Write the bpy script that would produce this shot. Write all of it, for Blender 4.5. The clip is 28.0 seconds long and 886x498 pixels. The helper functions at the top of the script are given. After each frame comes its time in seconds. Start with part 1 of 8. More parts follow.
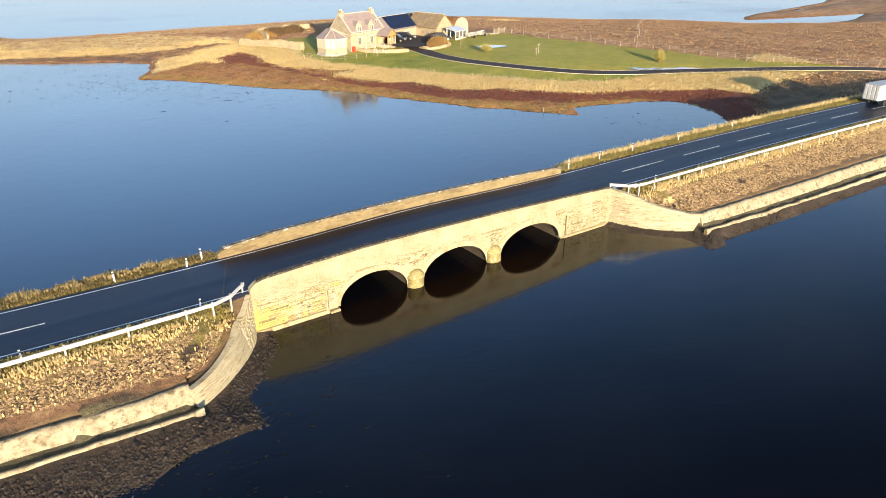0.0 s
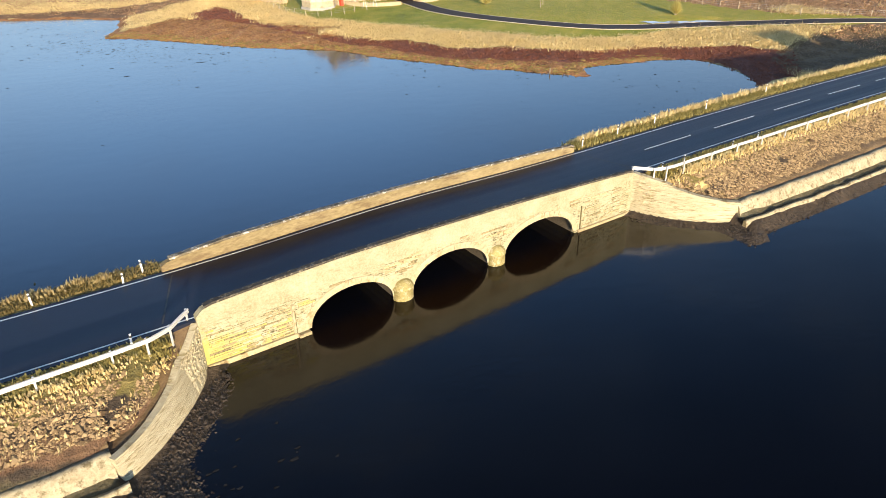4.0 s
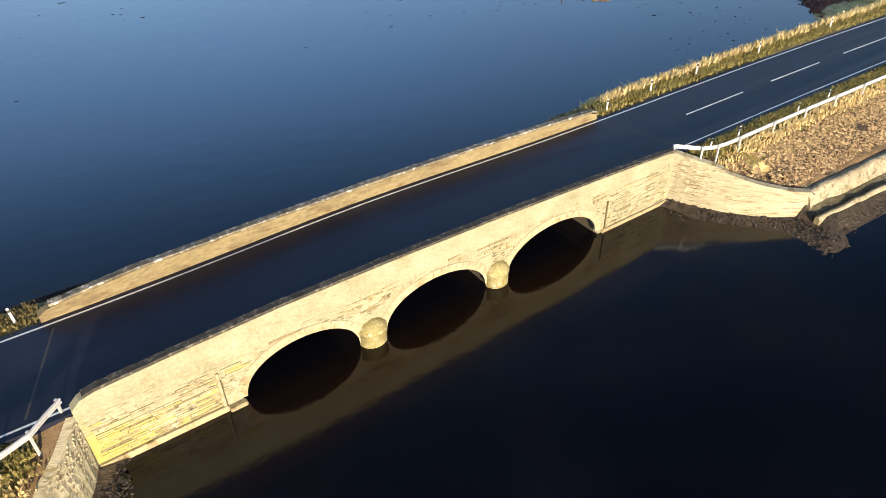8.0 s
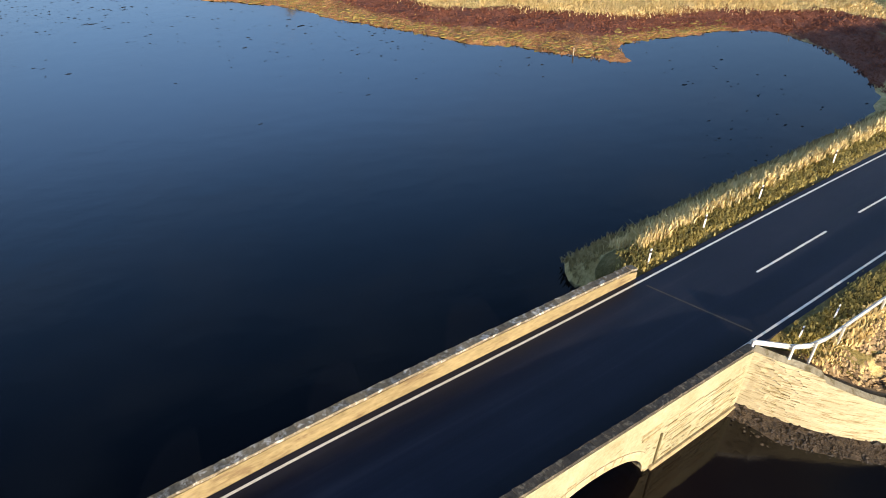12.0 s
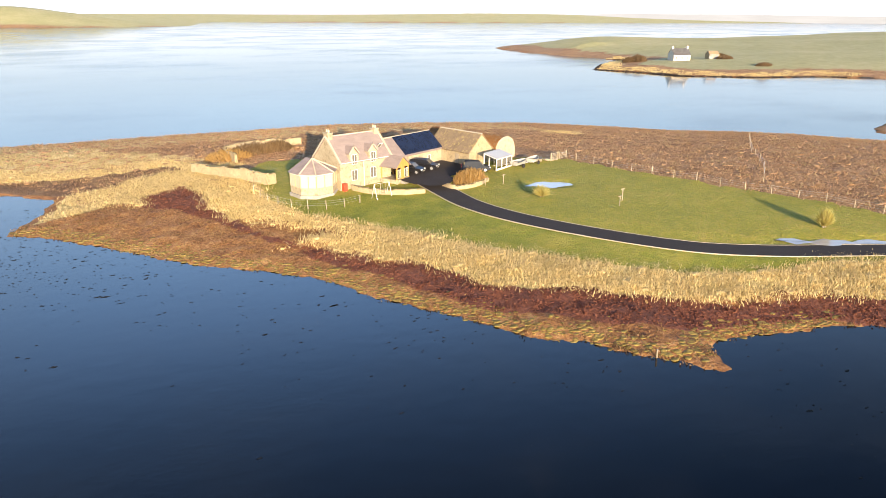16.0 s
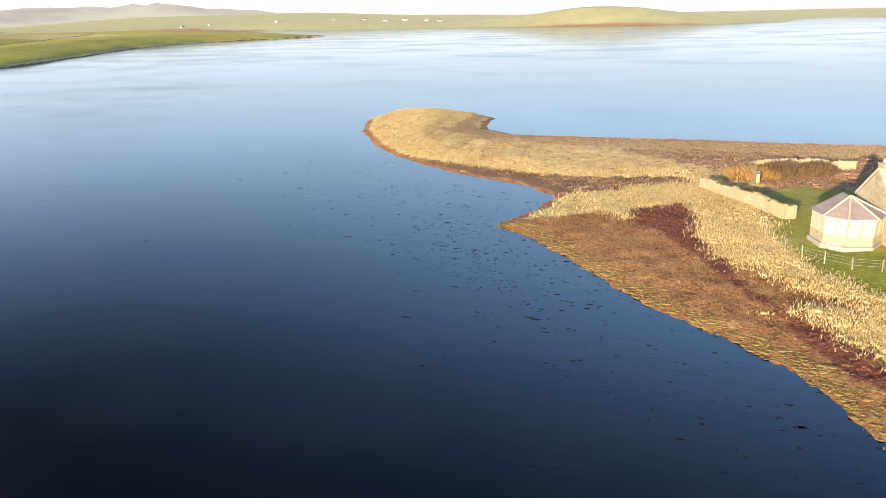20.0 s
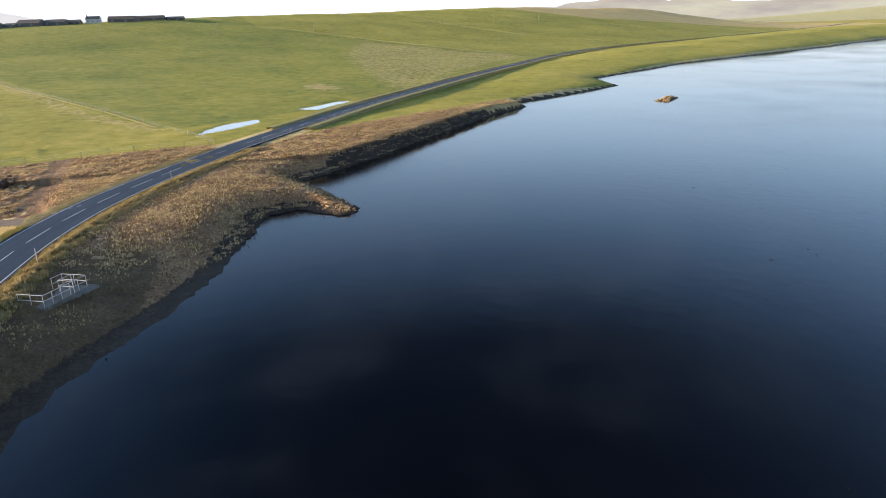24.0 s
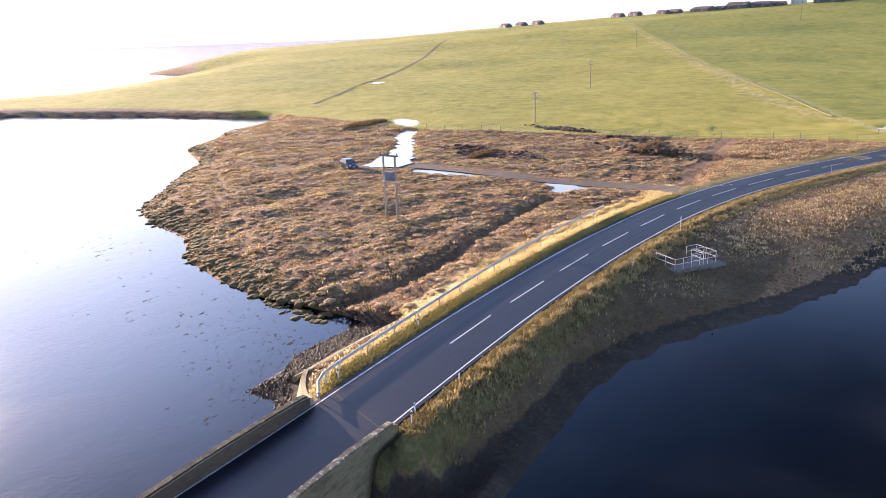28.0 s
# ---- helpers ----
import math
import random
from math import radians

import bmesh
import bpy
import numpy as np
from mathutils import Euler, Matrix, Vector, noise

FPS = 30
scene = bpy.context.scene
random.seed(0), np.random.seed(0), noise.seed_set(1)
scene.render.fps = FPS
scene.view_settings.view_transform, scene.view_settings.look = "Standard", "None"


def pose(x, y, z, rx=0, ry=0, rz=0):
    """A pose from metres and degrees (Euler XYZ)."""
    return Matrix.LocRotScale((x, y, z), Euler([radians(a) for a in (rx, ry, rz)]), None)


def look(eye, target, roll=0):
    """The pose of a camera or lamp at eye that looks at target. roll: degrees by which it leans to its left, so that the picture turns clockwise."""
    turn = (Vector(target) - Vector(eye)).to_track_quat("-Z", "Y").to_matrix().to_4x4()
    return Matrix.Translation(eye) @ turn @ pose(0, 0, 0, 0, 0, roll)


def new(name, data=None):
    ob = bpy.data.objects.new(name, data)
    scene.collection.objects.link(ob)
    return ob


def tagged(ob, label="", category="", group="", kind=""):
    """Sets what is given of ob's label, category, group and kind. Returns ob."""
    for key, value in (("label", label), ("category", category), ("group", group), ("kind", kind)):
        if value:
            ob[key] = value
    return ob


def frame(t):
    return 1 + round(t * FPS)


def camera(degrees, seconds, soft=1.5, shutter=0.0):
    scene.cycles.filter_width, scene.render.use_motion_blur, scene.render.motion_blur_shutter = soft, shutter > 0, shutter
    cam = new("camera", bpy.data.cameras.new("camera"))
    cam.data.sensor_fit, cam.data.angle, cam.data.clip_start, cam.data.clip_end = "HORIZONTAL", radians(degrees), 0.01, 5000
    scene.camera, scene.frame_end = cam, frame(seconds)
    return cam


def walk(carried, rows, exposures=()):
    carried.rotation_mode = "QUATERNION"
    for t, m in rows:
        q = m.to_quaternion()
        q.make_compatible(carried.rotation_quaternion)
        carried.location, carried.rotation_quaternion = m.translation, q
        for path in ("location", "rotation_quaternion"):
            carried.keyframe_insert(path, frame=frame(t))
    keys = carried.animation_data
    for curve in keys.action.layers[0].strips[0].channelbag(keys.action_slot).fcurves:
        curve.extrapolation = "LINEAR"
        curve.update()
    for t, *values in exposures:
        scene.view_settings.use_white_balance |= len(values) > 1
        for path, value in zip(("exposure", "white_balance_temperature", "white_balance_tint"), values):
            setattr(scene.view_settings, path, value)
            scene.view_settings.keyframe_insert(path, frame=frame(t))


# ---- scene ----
cam = camera(65.4, 28.0, soft=0.85)
PATH = [
    (0, (-11.819, -38.182, 23.597), (-10.783, -36.689, 22.762), -0.2),
    (0.5, (-11.357, -37.639, 23.644), (-10.33, -36.16, 22.774), -0.2),
    (1, (-10.817, -36.869, 23.588), (-9.79, -35.392, 22.715), -0.1),
    (1.5, (-10.241, -36.065, 23.552), (-9.214, -34.59, 22.675), -0.1),
    (2, (-9.601, -35.176, 23.477), (-8.575, -33.706, 22.591), -0.1),
    (2.5, (-8.804, -34.158, 23.305), (-7.782, -32.691, 22.409), -0.2),
    (3, (-8.061, -33.032, 23.171), (-7.04, -31.573, 22.259), -0.0),
    (3.5, (-7.183, -31.978, 23.037), (-6.171, -30.528, 22.103), -0.3),
    (5.5, (-3.39, -27.715, 22.415), (-2.419, -26.297, 21.392), -0.9),
    (6, (-2.402, -26.576, 22.479), (-1.445, -25.174, 21.422), -1.0),
    (6.5, (-1.296, -25.397, 22.458), (-0.356, -24.007, 21.37), -1.3),
    (7, (-0.234, -24.23, 22.376), (0.692, -22.851, 21.262), -1.5),
    (7.5, (0.638, -22.73, 22.324), (1.561, -21.374, 21.179), -1.3),
    (8, (1.612, -21.266, 22.302), (2.527, -19.934, 21.124), -1.1),
    (8.5, (2.646, -19.804, 22.307), (3.55, -18.495, 21.096), -1.0),
    (9, (3.805, -18.497, 22.361), (4.691, -17.204, 21.118), -1.1),
    (9.5, (4.842, -16.993, 22.428), (5.715, -15.727, 21.149), -1.0),
    (10, (5.89, -15.494, 22.568), (6.75, -14.255, 21.255), -0.7),
    (10.5, (7.054, -13.902, 22.754), (7.909, -12.678, 21.423), -0.5),
    (11, (8.162, -12.428, 22.764), (9.02, -11.204, 21.434), -0.4),
    (11.5, (9.313, -10.721, 22.801), (10.201, -9.473, 21.515), 0.0),
    (12, (10.557, -9.006, 22.965), (11.498, -7.692, 21.786), 0.4),
    (12.5, (11.706, -7.389, 22.805), (12.703, -6.008, 21.756), 1.0),
    (13, (13.147, -5.969, 22.676), (14.181, -4.518, 21.767), 0.6),
    (13.5, (14.355, -4.504, 22.592), (15.421, -3.002, 21.813), 0.5),
    (15.5, (17.081, 1.234, 24.275), (18.153, 2.799, 23.64), 0.4),
    (16, (18.394, 2.816, 24.221), (19.373, 4.44, 23.584), 0.2),
    (16.5, (19.961, 4.401, 23.957), (20.831, 6.087, 23.323), 0.1),
    (17, (21.58, 6.006, 23.692), (22.332, 7.748, 23.059), -0.1),
    (17.5, (22.915, 7.635, 23.375), (23.525, 9.433, 22.747), -0.2),
    (18, (23.772, 9.164, 23.167), (24.19, 11.017, 22.542), -0.3),
    (18.5, (24.99, 10.74, 23.157), (25.178, 12.63, 22.531), -0.7),
    (19, (26.052, 12.775, 23.319), (26.011, 14.673, 22.688), -0.9),
    (19.5, (26.899, 14.642, 23.481), (26.636, 16.521, 22.847), -1.2),
    (20, (27.398, 16.466, 23.441), (26.936, 18.306, 22.808), -1.1),
    (20.5, (27.833, 18.169, 23.479), (27.18, 19.951, 22.847), -1.3),
    (21, (28.125, 19.65, 23.633), (27.283, 21.35, 23.0), -1.5),
    (21.5, (28.231, 21.39, 23.737), (27.181, 22.971, 23.107), -1.7),
    (22, (28.083, 23.256, 23.681), (26.833, 24.684, 23.052), -1.7),
    (22.5, (27.85, 24.863, 23.799), (26.414, 26.108, 23.175), -1.8),
    (24.5, (27.29, 26.589, 23.848), (25.44, 27.043, 23.238), -1.9),
    (25, (27.45, 26.563, 23.815), (25.56, 26.807, 23.208), -1.9),
    (25.5, (27.282, 26.475, 23.825), (25.376, 26.506, 23.219), -1.9),
    (26, (27.342, 26.666, 23.916), (25.445, 26.48, 23.312), -2.0),
    (26.5, (27.431, 26.591, 24.015), (25.565, 26.195, 23.412), -2.0),
    (27, (27.498, 26.78, 24.187), (25.69, 26.174, 23.584), -2.0),
    (27.5, (27.601, 26.778, 24.293), (25.871, 25.975, 23.691), -2.0),
    (28, (27.603, 26.904, 24.337), (25.976, 25.907, 23.737), -2.1),
]
walk(cam, [(t, look(eye, target, roll)) for t, eye, target, roll in PATH],
     exposures=[(0, 1.2, 6700, 12), (3, 1.15, 6600, 11), (11, 1.05, 6500, 11), (13, 1.25, 6900, 14), (17, 1.32, 7000, 15), (20, 1.27, 6800, 13), (22, 1.24, 6600, 11), (25, 1.12, 6850, 15), (27, 1.18, 6800, 15), (28, 1.55, 6550, 29)])

# ---- light: low winter sun and a pale sky ----
SUN_AZ = math.atan2(-0.957, -0.290)      # the way to the sun, from +x
SUN_EL = radians(9)
to_sun = Vector((math.cos(SUN_EL) * math.cos(SUN_AZ), math.cos(SUN_EL) * math.sin(SUN_AZ), math.sin(SUN_EL)))
world = bpy.data.worlds.new("world")
scene.world = world
world.use_nodes = True
wn, wl = world.node_tree.nodes, world.node_tree.links
wn.clear()
sky = wn.new("ShaderNodeTexSky")
sky.sky_type, sky.sun_disc = "NISHITA", False
sky.sun_elevation, sky.sun_rotation = SUN_EL, math.pi / 2 - SUN_AZ
sky.air_density, sky.dust_density, sky.ozone_density = 1.0, 0.4, 1.6
coords, mapping, clouds, thin = wn.new("ShaderNodeTexCoord"), wn.new("ShaderNodeMapping"), wn.new("ShaderNodeTexNoise"), wn.new("ShaderNodeMapRange")
mapping.inputs["Scale"].default_value = (1.3, 1.3, 4.5)
clouds.inputs["Scale"].default_value, clouds.inputs["Detail"].default_value, clouds.inputs["Roughness"].default_value = 3.4, 7, 0.62
thin.inputs[1].default_value, thin.inputs[2].default_value, thin.inputs[3].default_value, thin.inputs[4].default_value = 0.47, 0.66, 0.0, 0.32
mixed, back, wout = wn.new("ShaderNodeMix"), wn.new("ShaderNodeBackground"), wn.new("ShaderNodeOutputWorld")
mixed.data_type = "RGBA"
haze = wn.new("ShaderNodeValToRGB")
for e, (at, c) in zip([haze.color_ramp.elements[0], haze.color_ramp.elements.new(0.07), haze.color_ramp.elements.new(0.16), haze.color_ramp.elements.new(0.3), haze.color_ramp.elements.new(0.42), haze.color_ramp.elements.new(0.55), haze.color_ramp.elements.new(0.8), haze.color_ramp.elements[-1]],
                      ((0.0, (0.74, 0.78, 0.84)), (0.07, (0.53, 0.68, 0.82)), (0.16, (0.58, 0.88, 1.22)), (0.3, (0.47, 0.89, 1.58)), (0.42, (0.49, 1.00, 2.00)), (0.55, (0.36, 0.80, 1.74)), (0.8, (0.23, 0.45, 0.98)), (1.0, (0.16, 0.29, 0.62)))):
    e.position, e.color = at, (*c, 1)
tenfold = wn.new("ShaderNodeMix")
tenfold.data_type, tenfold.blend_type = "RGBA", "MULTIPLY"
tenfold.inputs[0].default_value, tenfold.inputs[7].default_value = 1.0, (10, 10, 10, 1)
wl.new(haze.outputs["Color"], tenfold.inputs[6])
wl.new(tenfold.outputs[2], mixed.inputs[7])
wl.new(coords.outputs["Generated"], mapping.inputs["Vector"])
wl.new(mapping.outputs["Vector"], clouds.inputs["Vector"])
wl.new(clouds.outputs["Fac"], thin.inputs[0])
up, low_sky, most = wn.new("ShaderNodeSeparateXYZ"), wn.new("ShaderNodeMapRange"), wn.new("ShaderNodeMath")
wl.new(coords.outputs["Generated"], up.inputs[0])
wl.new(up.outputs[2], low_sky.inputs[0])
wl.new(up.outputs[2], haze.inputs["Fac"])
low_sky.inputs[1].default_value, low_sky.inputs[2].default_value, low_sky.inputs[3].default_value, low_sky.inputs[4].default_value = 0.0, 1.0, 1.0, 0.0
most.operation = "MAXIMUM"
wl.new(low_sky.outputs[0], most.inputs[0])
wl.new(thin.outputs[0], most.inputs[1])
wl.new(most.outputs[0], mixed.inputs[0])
vivid = wn.new("ShaderNodeHueSaturation")
vivid.inputs["Saturation"].default_value = 1.3
wl.new(sky.outputs["Color"], vivid.inputs["Color"])
wl.new(vivid.outputs["Color"], mixed.inputs[6])
# a clear sky is deepest at right angles to the sun and glows round it
toward, square, phase, off_horizon, dimmed = wn.new("ShaderNodeVectorMath"), wn.new("ShaderNodeMath"), wn.new("ShaderNodeMapRange"), wn.new("ShaderNodeMapRange"), wn.new("ShaderNodeMix")
toward.operation = "DOT_PRODUCT"
wl.new(coords.outputs["Generated"], toward.inputs[0])
toward.inputs[1].default_value = to_sun
square.operation, square.inputs[1].default_value = "POWER", 2.0
sharper = wn.new("ShaderNodeMath")
sharper.operation, sharper.inputs[1].default_value = "POWER", 1.5
wl.new(square.outputs[0], sharper.inputs[0])
wl.new(toward.outputs["Value"], square.inputs[0])
phase.inputs[3].default_value, phase.inputs[4].default_value = 0.075, 2.05
wl.new(sharper.outputs[0], phase.inputs[0])
off_horizon.inputs[1].default_value, off_horizon.inputs[2].default_value, off_horizon.inputs[3].default_value, off_horizon.inputs[4].default_value = 0.09, 0.42, 0.0, 1.0
wl.new(up.outputs[2], off_horizon.inputs[0])
dimmed.data_type, dimmed.blend_type = "RGBA", "MULTIPLY"
wl.new(off_horizon.outputs[0], dimmed.inputs[0])
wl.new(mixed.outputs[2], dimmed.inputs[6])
wl.new(phase.outputs[0], dimmed.inputs[7])
glow, ahead, aureole = wn.new("ShaderNodeMath"), wn.new("ShaderNodeMath"), wn.new("ShaderNodeMix")
ahead.operation, ahead.inputs[1].default_value = "MAXIMUM", 0.0
glow.operation, glow.inputs[1].default_value = "POWER", 9.0
wl.new(toward.outputs["Value"], ahead.inputs[0])
wl.new(ahead.outputs[0], glow.inputs[0])
aureole.data_type, aureole.blend_type = "RGBA", "ADD"
aureole.inputs[7].default_value = (14, 13, 11, 1)
wl.new(glow.outputs[0], aureole.inputs[0])
veil, veil_fac = wn.new("ShaderNodeMix"), wn.new("ShaderNodeMath")
veil.data_type, veil.inputs[7].default_value = "RGBA", (4.6, 5.8, 7.6, 1)
veil_fac.operation, veil_fac.inputs[1].default_value = "MULTIPLY", 0.46
wl.new(thin.outputs[0], veil_fac.inputs[0])
wl.new(veil_fac.outputs[0], veil.inputs[0])
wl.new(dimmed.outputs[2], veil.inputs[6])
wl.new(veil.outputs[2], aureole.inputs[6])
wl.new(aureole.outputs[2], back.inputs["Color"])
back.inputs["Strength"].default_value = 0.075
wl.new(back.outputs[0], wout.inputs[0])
lamp = bpy.data.lights.new("sun", "SUN")
lamp.energy, lamp.angle, lamp.color = 5.0, radians(0.53), (1.0, 0.80, 0.53)
sun = new("sun", lamp)
sun.matrix_world = look(to_sun * 60, (0, 0, 0))


# ---- materials ----
def nodes_of(name):
    m = bpy.data.materials.new(name)
    m.use_nodes = True
    return m, m.node_tree.nodes, m.node_tree.links


def noise_node(n, l, scale, detail=4, rough=0.6, vec=None):
    t = n.new("ShaderNodeTexNoise")
    t.inputs["Scale"].default_value, t.inputs["Detail"].default_value, t.inputs["Roughness"].default_value = scale, detail, rough
    if vec:
        l.new(vec, t.inputs["Vector"])
    return t.outputs["Fac"]


def ramp_node(n, l, fac, stops):
    r = n.new("ShaderNodeValToRGB")
    while len(r.color_ramp.elements) < len(stops):
        r.color_ramp.elements.new(0.5)
    for e, (p, c) in zip(r.color_ramp.elements, stops):
        e.position, e.color = p, (*c, 1)
    l.new(fac, r.inputs["Fac"])
    return r.outputs["Color"]


def mix_node(n, l, fac, a, b, mode="MIX"):
    m = n.new("ShaderNodeMix")
    m.data_type, m.blend_type = "RGBA", mode
    for k, v in ((0, fac), (6, a), (7, b)):
        if isinstance(v, (int, float)):
            m.inputs[k].default_value = v
        elif isinstance(v, tuple):
            m.inputs[k].default_value = (*v, 1)
        else:
            l.new(v, m.inputs[k])
    return m.outputs[2]


def math_node(n, l, op, a, b=0.0):
    m = n.new("ShaderNodeMath")
    m.operation = op
    for k, v in ((0, a), (1, b)):
        if isinstance(v, (int, float)):
            m.inputs[k].default_value = v
        else:
            l.new(v, m.inputs[k])
    return m.outputs[0]


def bump_node(n, l, height, strength=0.5, distance=0.05):
    b = n.new("ShaderNodeBump")
    b.inputs["Strength"].default_value, b.inputs["Distance"].default_value = strength, distance
    l.new(height, b.inputs["Height"])
    return b.outputs["Normal"]


def place_of(n, l, stretch=(1, 1, 1)):
    """World position, so that grain runs on over neighbouring pieces."""
    g, m = n.new("ShaderNodeNewGeometry"), n.new("ShaderNodeMapping")
    m.inputs["Scale"].default_value = stretch
    l.new(g.outputs["Position"], m.inputs["Vector"])
    return m.outputs["Vector"]


def surface(name, low, high, rough=0.7, metal=0.0, fine=9.0, broad=1.2, bump=0.3, depth=0.02, vary=0.0, stain=None, stretch=(1, 1, 1), cover=0.52):
    """A plain surface: two colours mixed by fine grain, a broad tone shift, relief, and a tone per piece."""
    m, n, l = nodes_of(name)
    p = n["Principled BSDF"]
    vec = place_of(n, l, stretch)
    grain, wide = noise_node(n, l, fine, 6, 0.65, vec), noise_node(n, l, broad, 3, 0.55, vec)
    both = math_node(n, l, "ADD", math_node(n, l, "MULTIPLY", grain, 0.6), math_node(n, l, "MULTIPLY", wide, 0.4))
    col = ramp_node(n, l, both, [(0.32, low), (0.68, high)])
    if stain:
        spots = ramp_node(n, l, noise_node(n, l, broad * 2.3, 6, 0.7, vec), [(cover, (0, 0, 0)), (cover + 0.12, (1, 1, 1))])
        col = mix_node(n, l, spots, col, stain)
    if vary:
        info = n.new("ShaderNodeObjectInfo")
        tone = math_node(n, l, "ADD", math_node(n, l, "MULTIPLY", info.outputs["Random"], 2 * vary), 1 - vary)
        col = mix_node(n, l, 1.0, col, tone, "MULTIPLY")
    l.new(col, p.inputs["Base Color"])
    p.inputs["Roughness"].default_value, p.inputs["Metallic"].default_value = rough, metal
    if bump:
        l.new(bump_node(n, l, grain, bump, depth), p.inputs["Normal"])
    return m


def blades(name, low, high):
    """Grass and reed stems: a tone per stem, light through the leaf."""
    m, n, l = nodes_of(name)
    p = n["Principled BSDF"]
    g = n.new("ShaderNodeNewGeometry")
    wide = noise_node(n, l, 0.25, 3, 0.6, place_of(n, l))
    f = math_node(n, l, "ADD", math_node(n, l, "MULTIPLY", g.outputs["Random Per Island"], 0.28), math_node(n, l, "ADD", math_node(n, l, "MULTIPLY", wide, 0.36), math_node(n, l, "MULTIPLY", noise_node(n, l, 1.1, 4, 0.65, place_of(n, l)), 0.36)))
    col = ramp_node(n, l, f, [(0.2, low), (0.75, high)])
    l.new(col, p.inputs["Base Color"])
    lift = n.new("ShaderNodeVectorMath")
    lift.operation, lift.inputs[1].default_value = "ADD", (0, 0, 0.8)
    l.new(g.outputs["Normal"], lift.inputs[0])
    even = n.new("ShaderNodeVectorMath")
    even.operation = "NORMALIZE"
    l.new(lift.outputs[0], even.inputs[0])
    l.new(even.outputs[0], p.inputs["Normal"])
    p.inputs["Roughness"].default_value = 0.75
    t, mix = n.new("ShaderNodeBsdfTranslucent"), n.new("ShaderNodeMixShader")
    l.new(col, t.inputs["Color"])
    mix.inputs[0].default_value = 0.42
    l.new(p.outputs[0], mix.inputs[1])
    l.new(t.outputs[0], mix.inputs[2])
    l.new(mix.outputs[0], n["Material Output"].inputs["Surface"])
    return m


def paint(name, col, rough=0.4, metal=0.0, coat=0.0):
    return surface(name, tuple(c * 0.88 for c in col), tuple(min(1, c * 1.06) for c in col), rough, metal, 14, 2.0, 0.05, 0.005)


def glass(name, tint=(0.05, 0.07, 0.09)):
    m, n, l = nodes_of(name)
    p = n["Principled BSDF"]
    p.inputs["Base Color"].default_value, p.inputs["Roughness"].default_value = (*tint, 1), 0.03
    p.inputs["IOR"].default_value = 1.5
    l.new(bump_node(n, l, noise_node(n, l, 0.8, 2, 0.5, place_of(n, l)), 0.02, 0.05), p.inputs["Normal"])
    return m


M_STONE = surface("sandstone", (0.22, 0.17, 0.09), (0.43, 0.36, 0.21), 0.85, 0, 7, 0.7, 0.6, 0.04, 0.14, (0.15, 0.105, 0.045))


def face_material():
    """Pale lime-washed stone: cream tone, patches where dark open joints and stained stones show in courses."""
    m, n, l = nodes_of("weathered_face")
    p = n["Principled BSDF"]
    vec, rows = place_of(n, l), place_of(n, l, (2.2, 1, 13))
    grain, broad = noise_node(n, l, 7, 6, 0.7, vec), noise_node(n, l, 0.55, 5, 0.65, vec)
    f = math_node(n, l, "ADD", math_node(n, l, "MULTIPLY", grain, 0.5), math_node(n, l, "MULTIPLY", broad, 0.5))
    col = ramp_node(n, l, f, [(0.34, (0.20, 0.18, 0.095)), (0.5, (0.305, 0.282, 0.18)), (0.66, (0.385, 0.365, 0.26))])
    zone = ramp_node(n, l, noise_node(n, l, 0.42, 6, 0.7, vec), [(0.43, (0, 0, 0)), (0.56, (1, 1, 1))])
    below = n.new("ShaderNodeSeparateXYZ")
    l.new(vec, below.inputs[0])
    ragged = math_node(n, l, "ADD", below.outputs[2], math_node(n, l, "MULTIPLY", broad, 0.9))
    zone = mix_node(n, l, 1.0, zone, ramp_node(n, l, math_node(n, l, "MULTIPLY", ragged, 0.2), [(0.58, (1, 1, 1)), (0.66, (0.15, 0.15, 0.15))]), "MULTIPLY")
    dash = ramp_node(n, l, noise_node(n, l, 1.0, 4, 0.6, rows), [(0.53, (0, 0, 0)), (0.64, (1, 1, 1))])
    blot = ramp_node(n, l, noise_node(n, l, 2.6, 5, 0.7, vec), [(0.50, (0, 0, 0)), (0.68, (1, 1, 1))])
    col = mix_node(n, l, mix_node(n, l, 1.0, blot, zone, "MULTIPLY"), col, (0.18, 0.145, 0.055))
    col = mix_node(n, l, mix_node(n, l, 1.0, dash, zone, "MULTIPLY"), col, (0.06, 0.048, 0.02))
    lichen = math_node(n, l, "ADD", math_node(n, l, "MULTIPLY", below.outputs[0], 0.06), math_node(n, l, "MULTIPLY", below.outputs[2], 0.12))
    lichen = math_node(n, l, "ADD", lichen, noise_node(n, l, 1.1, 6, 0.7, vec))
    col = mix_node(n, l, ramp_node(n, l, lichen, [(0.66, (0.85, 0.85, 0.85)), (0.82, (0, 0, 0))]), col, (0.35, 0.305, 0.075))
    l.new(col, p.inputs["Base Color"])
    p.inputs["Roughness"].default_value = 0.88
    l.new(bump_node(n, l, math_node(n, l, "SUBTRACT", grain, math_node(n, l, "MULTIPLY", dash, 0.5)), 0.7, 0.03), p.inputs["Normal"])
    return m


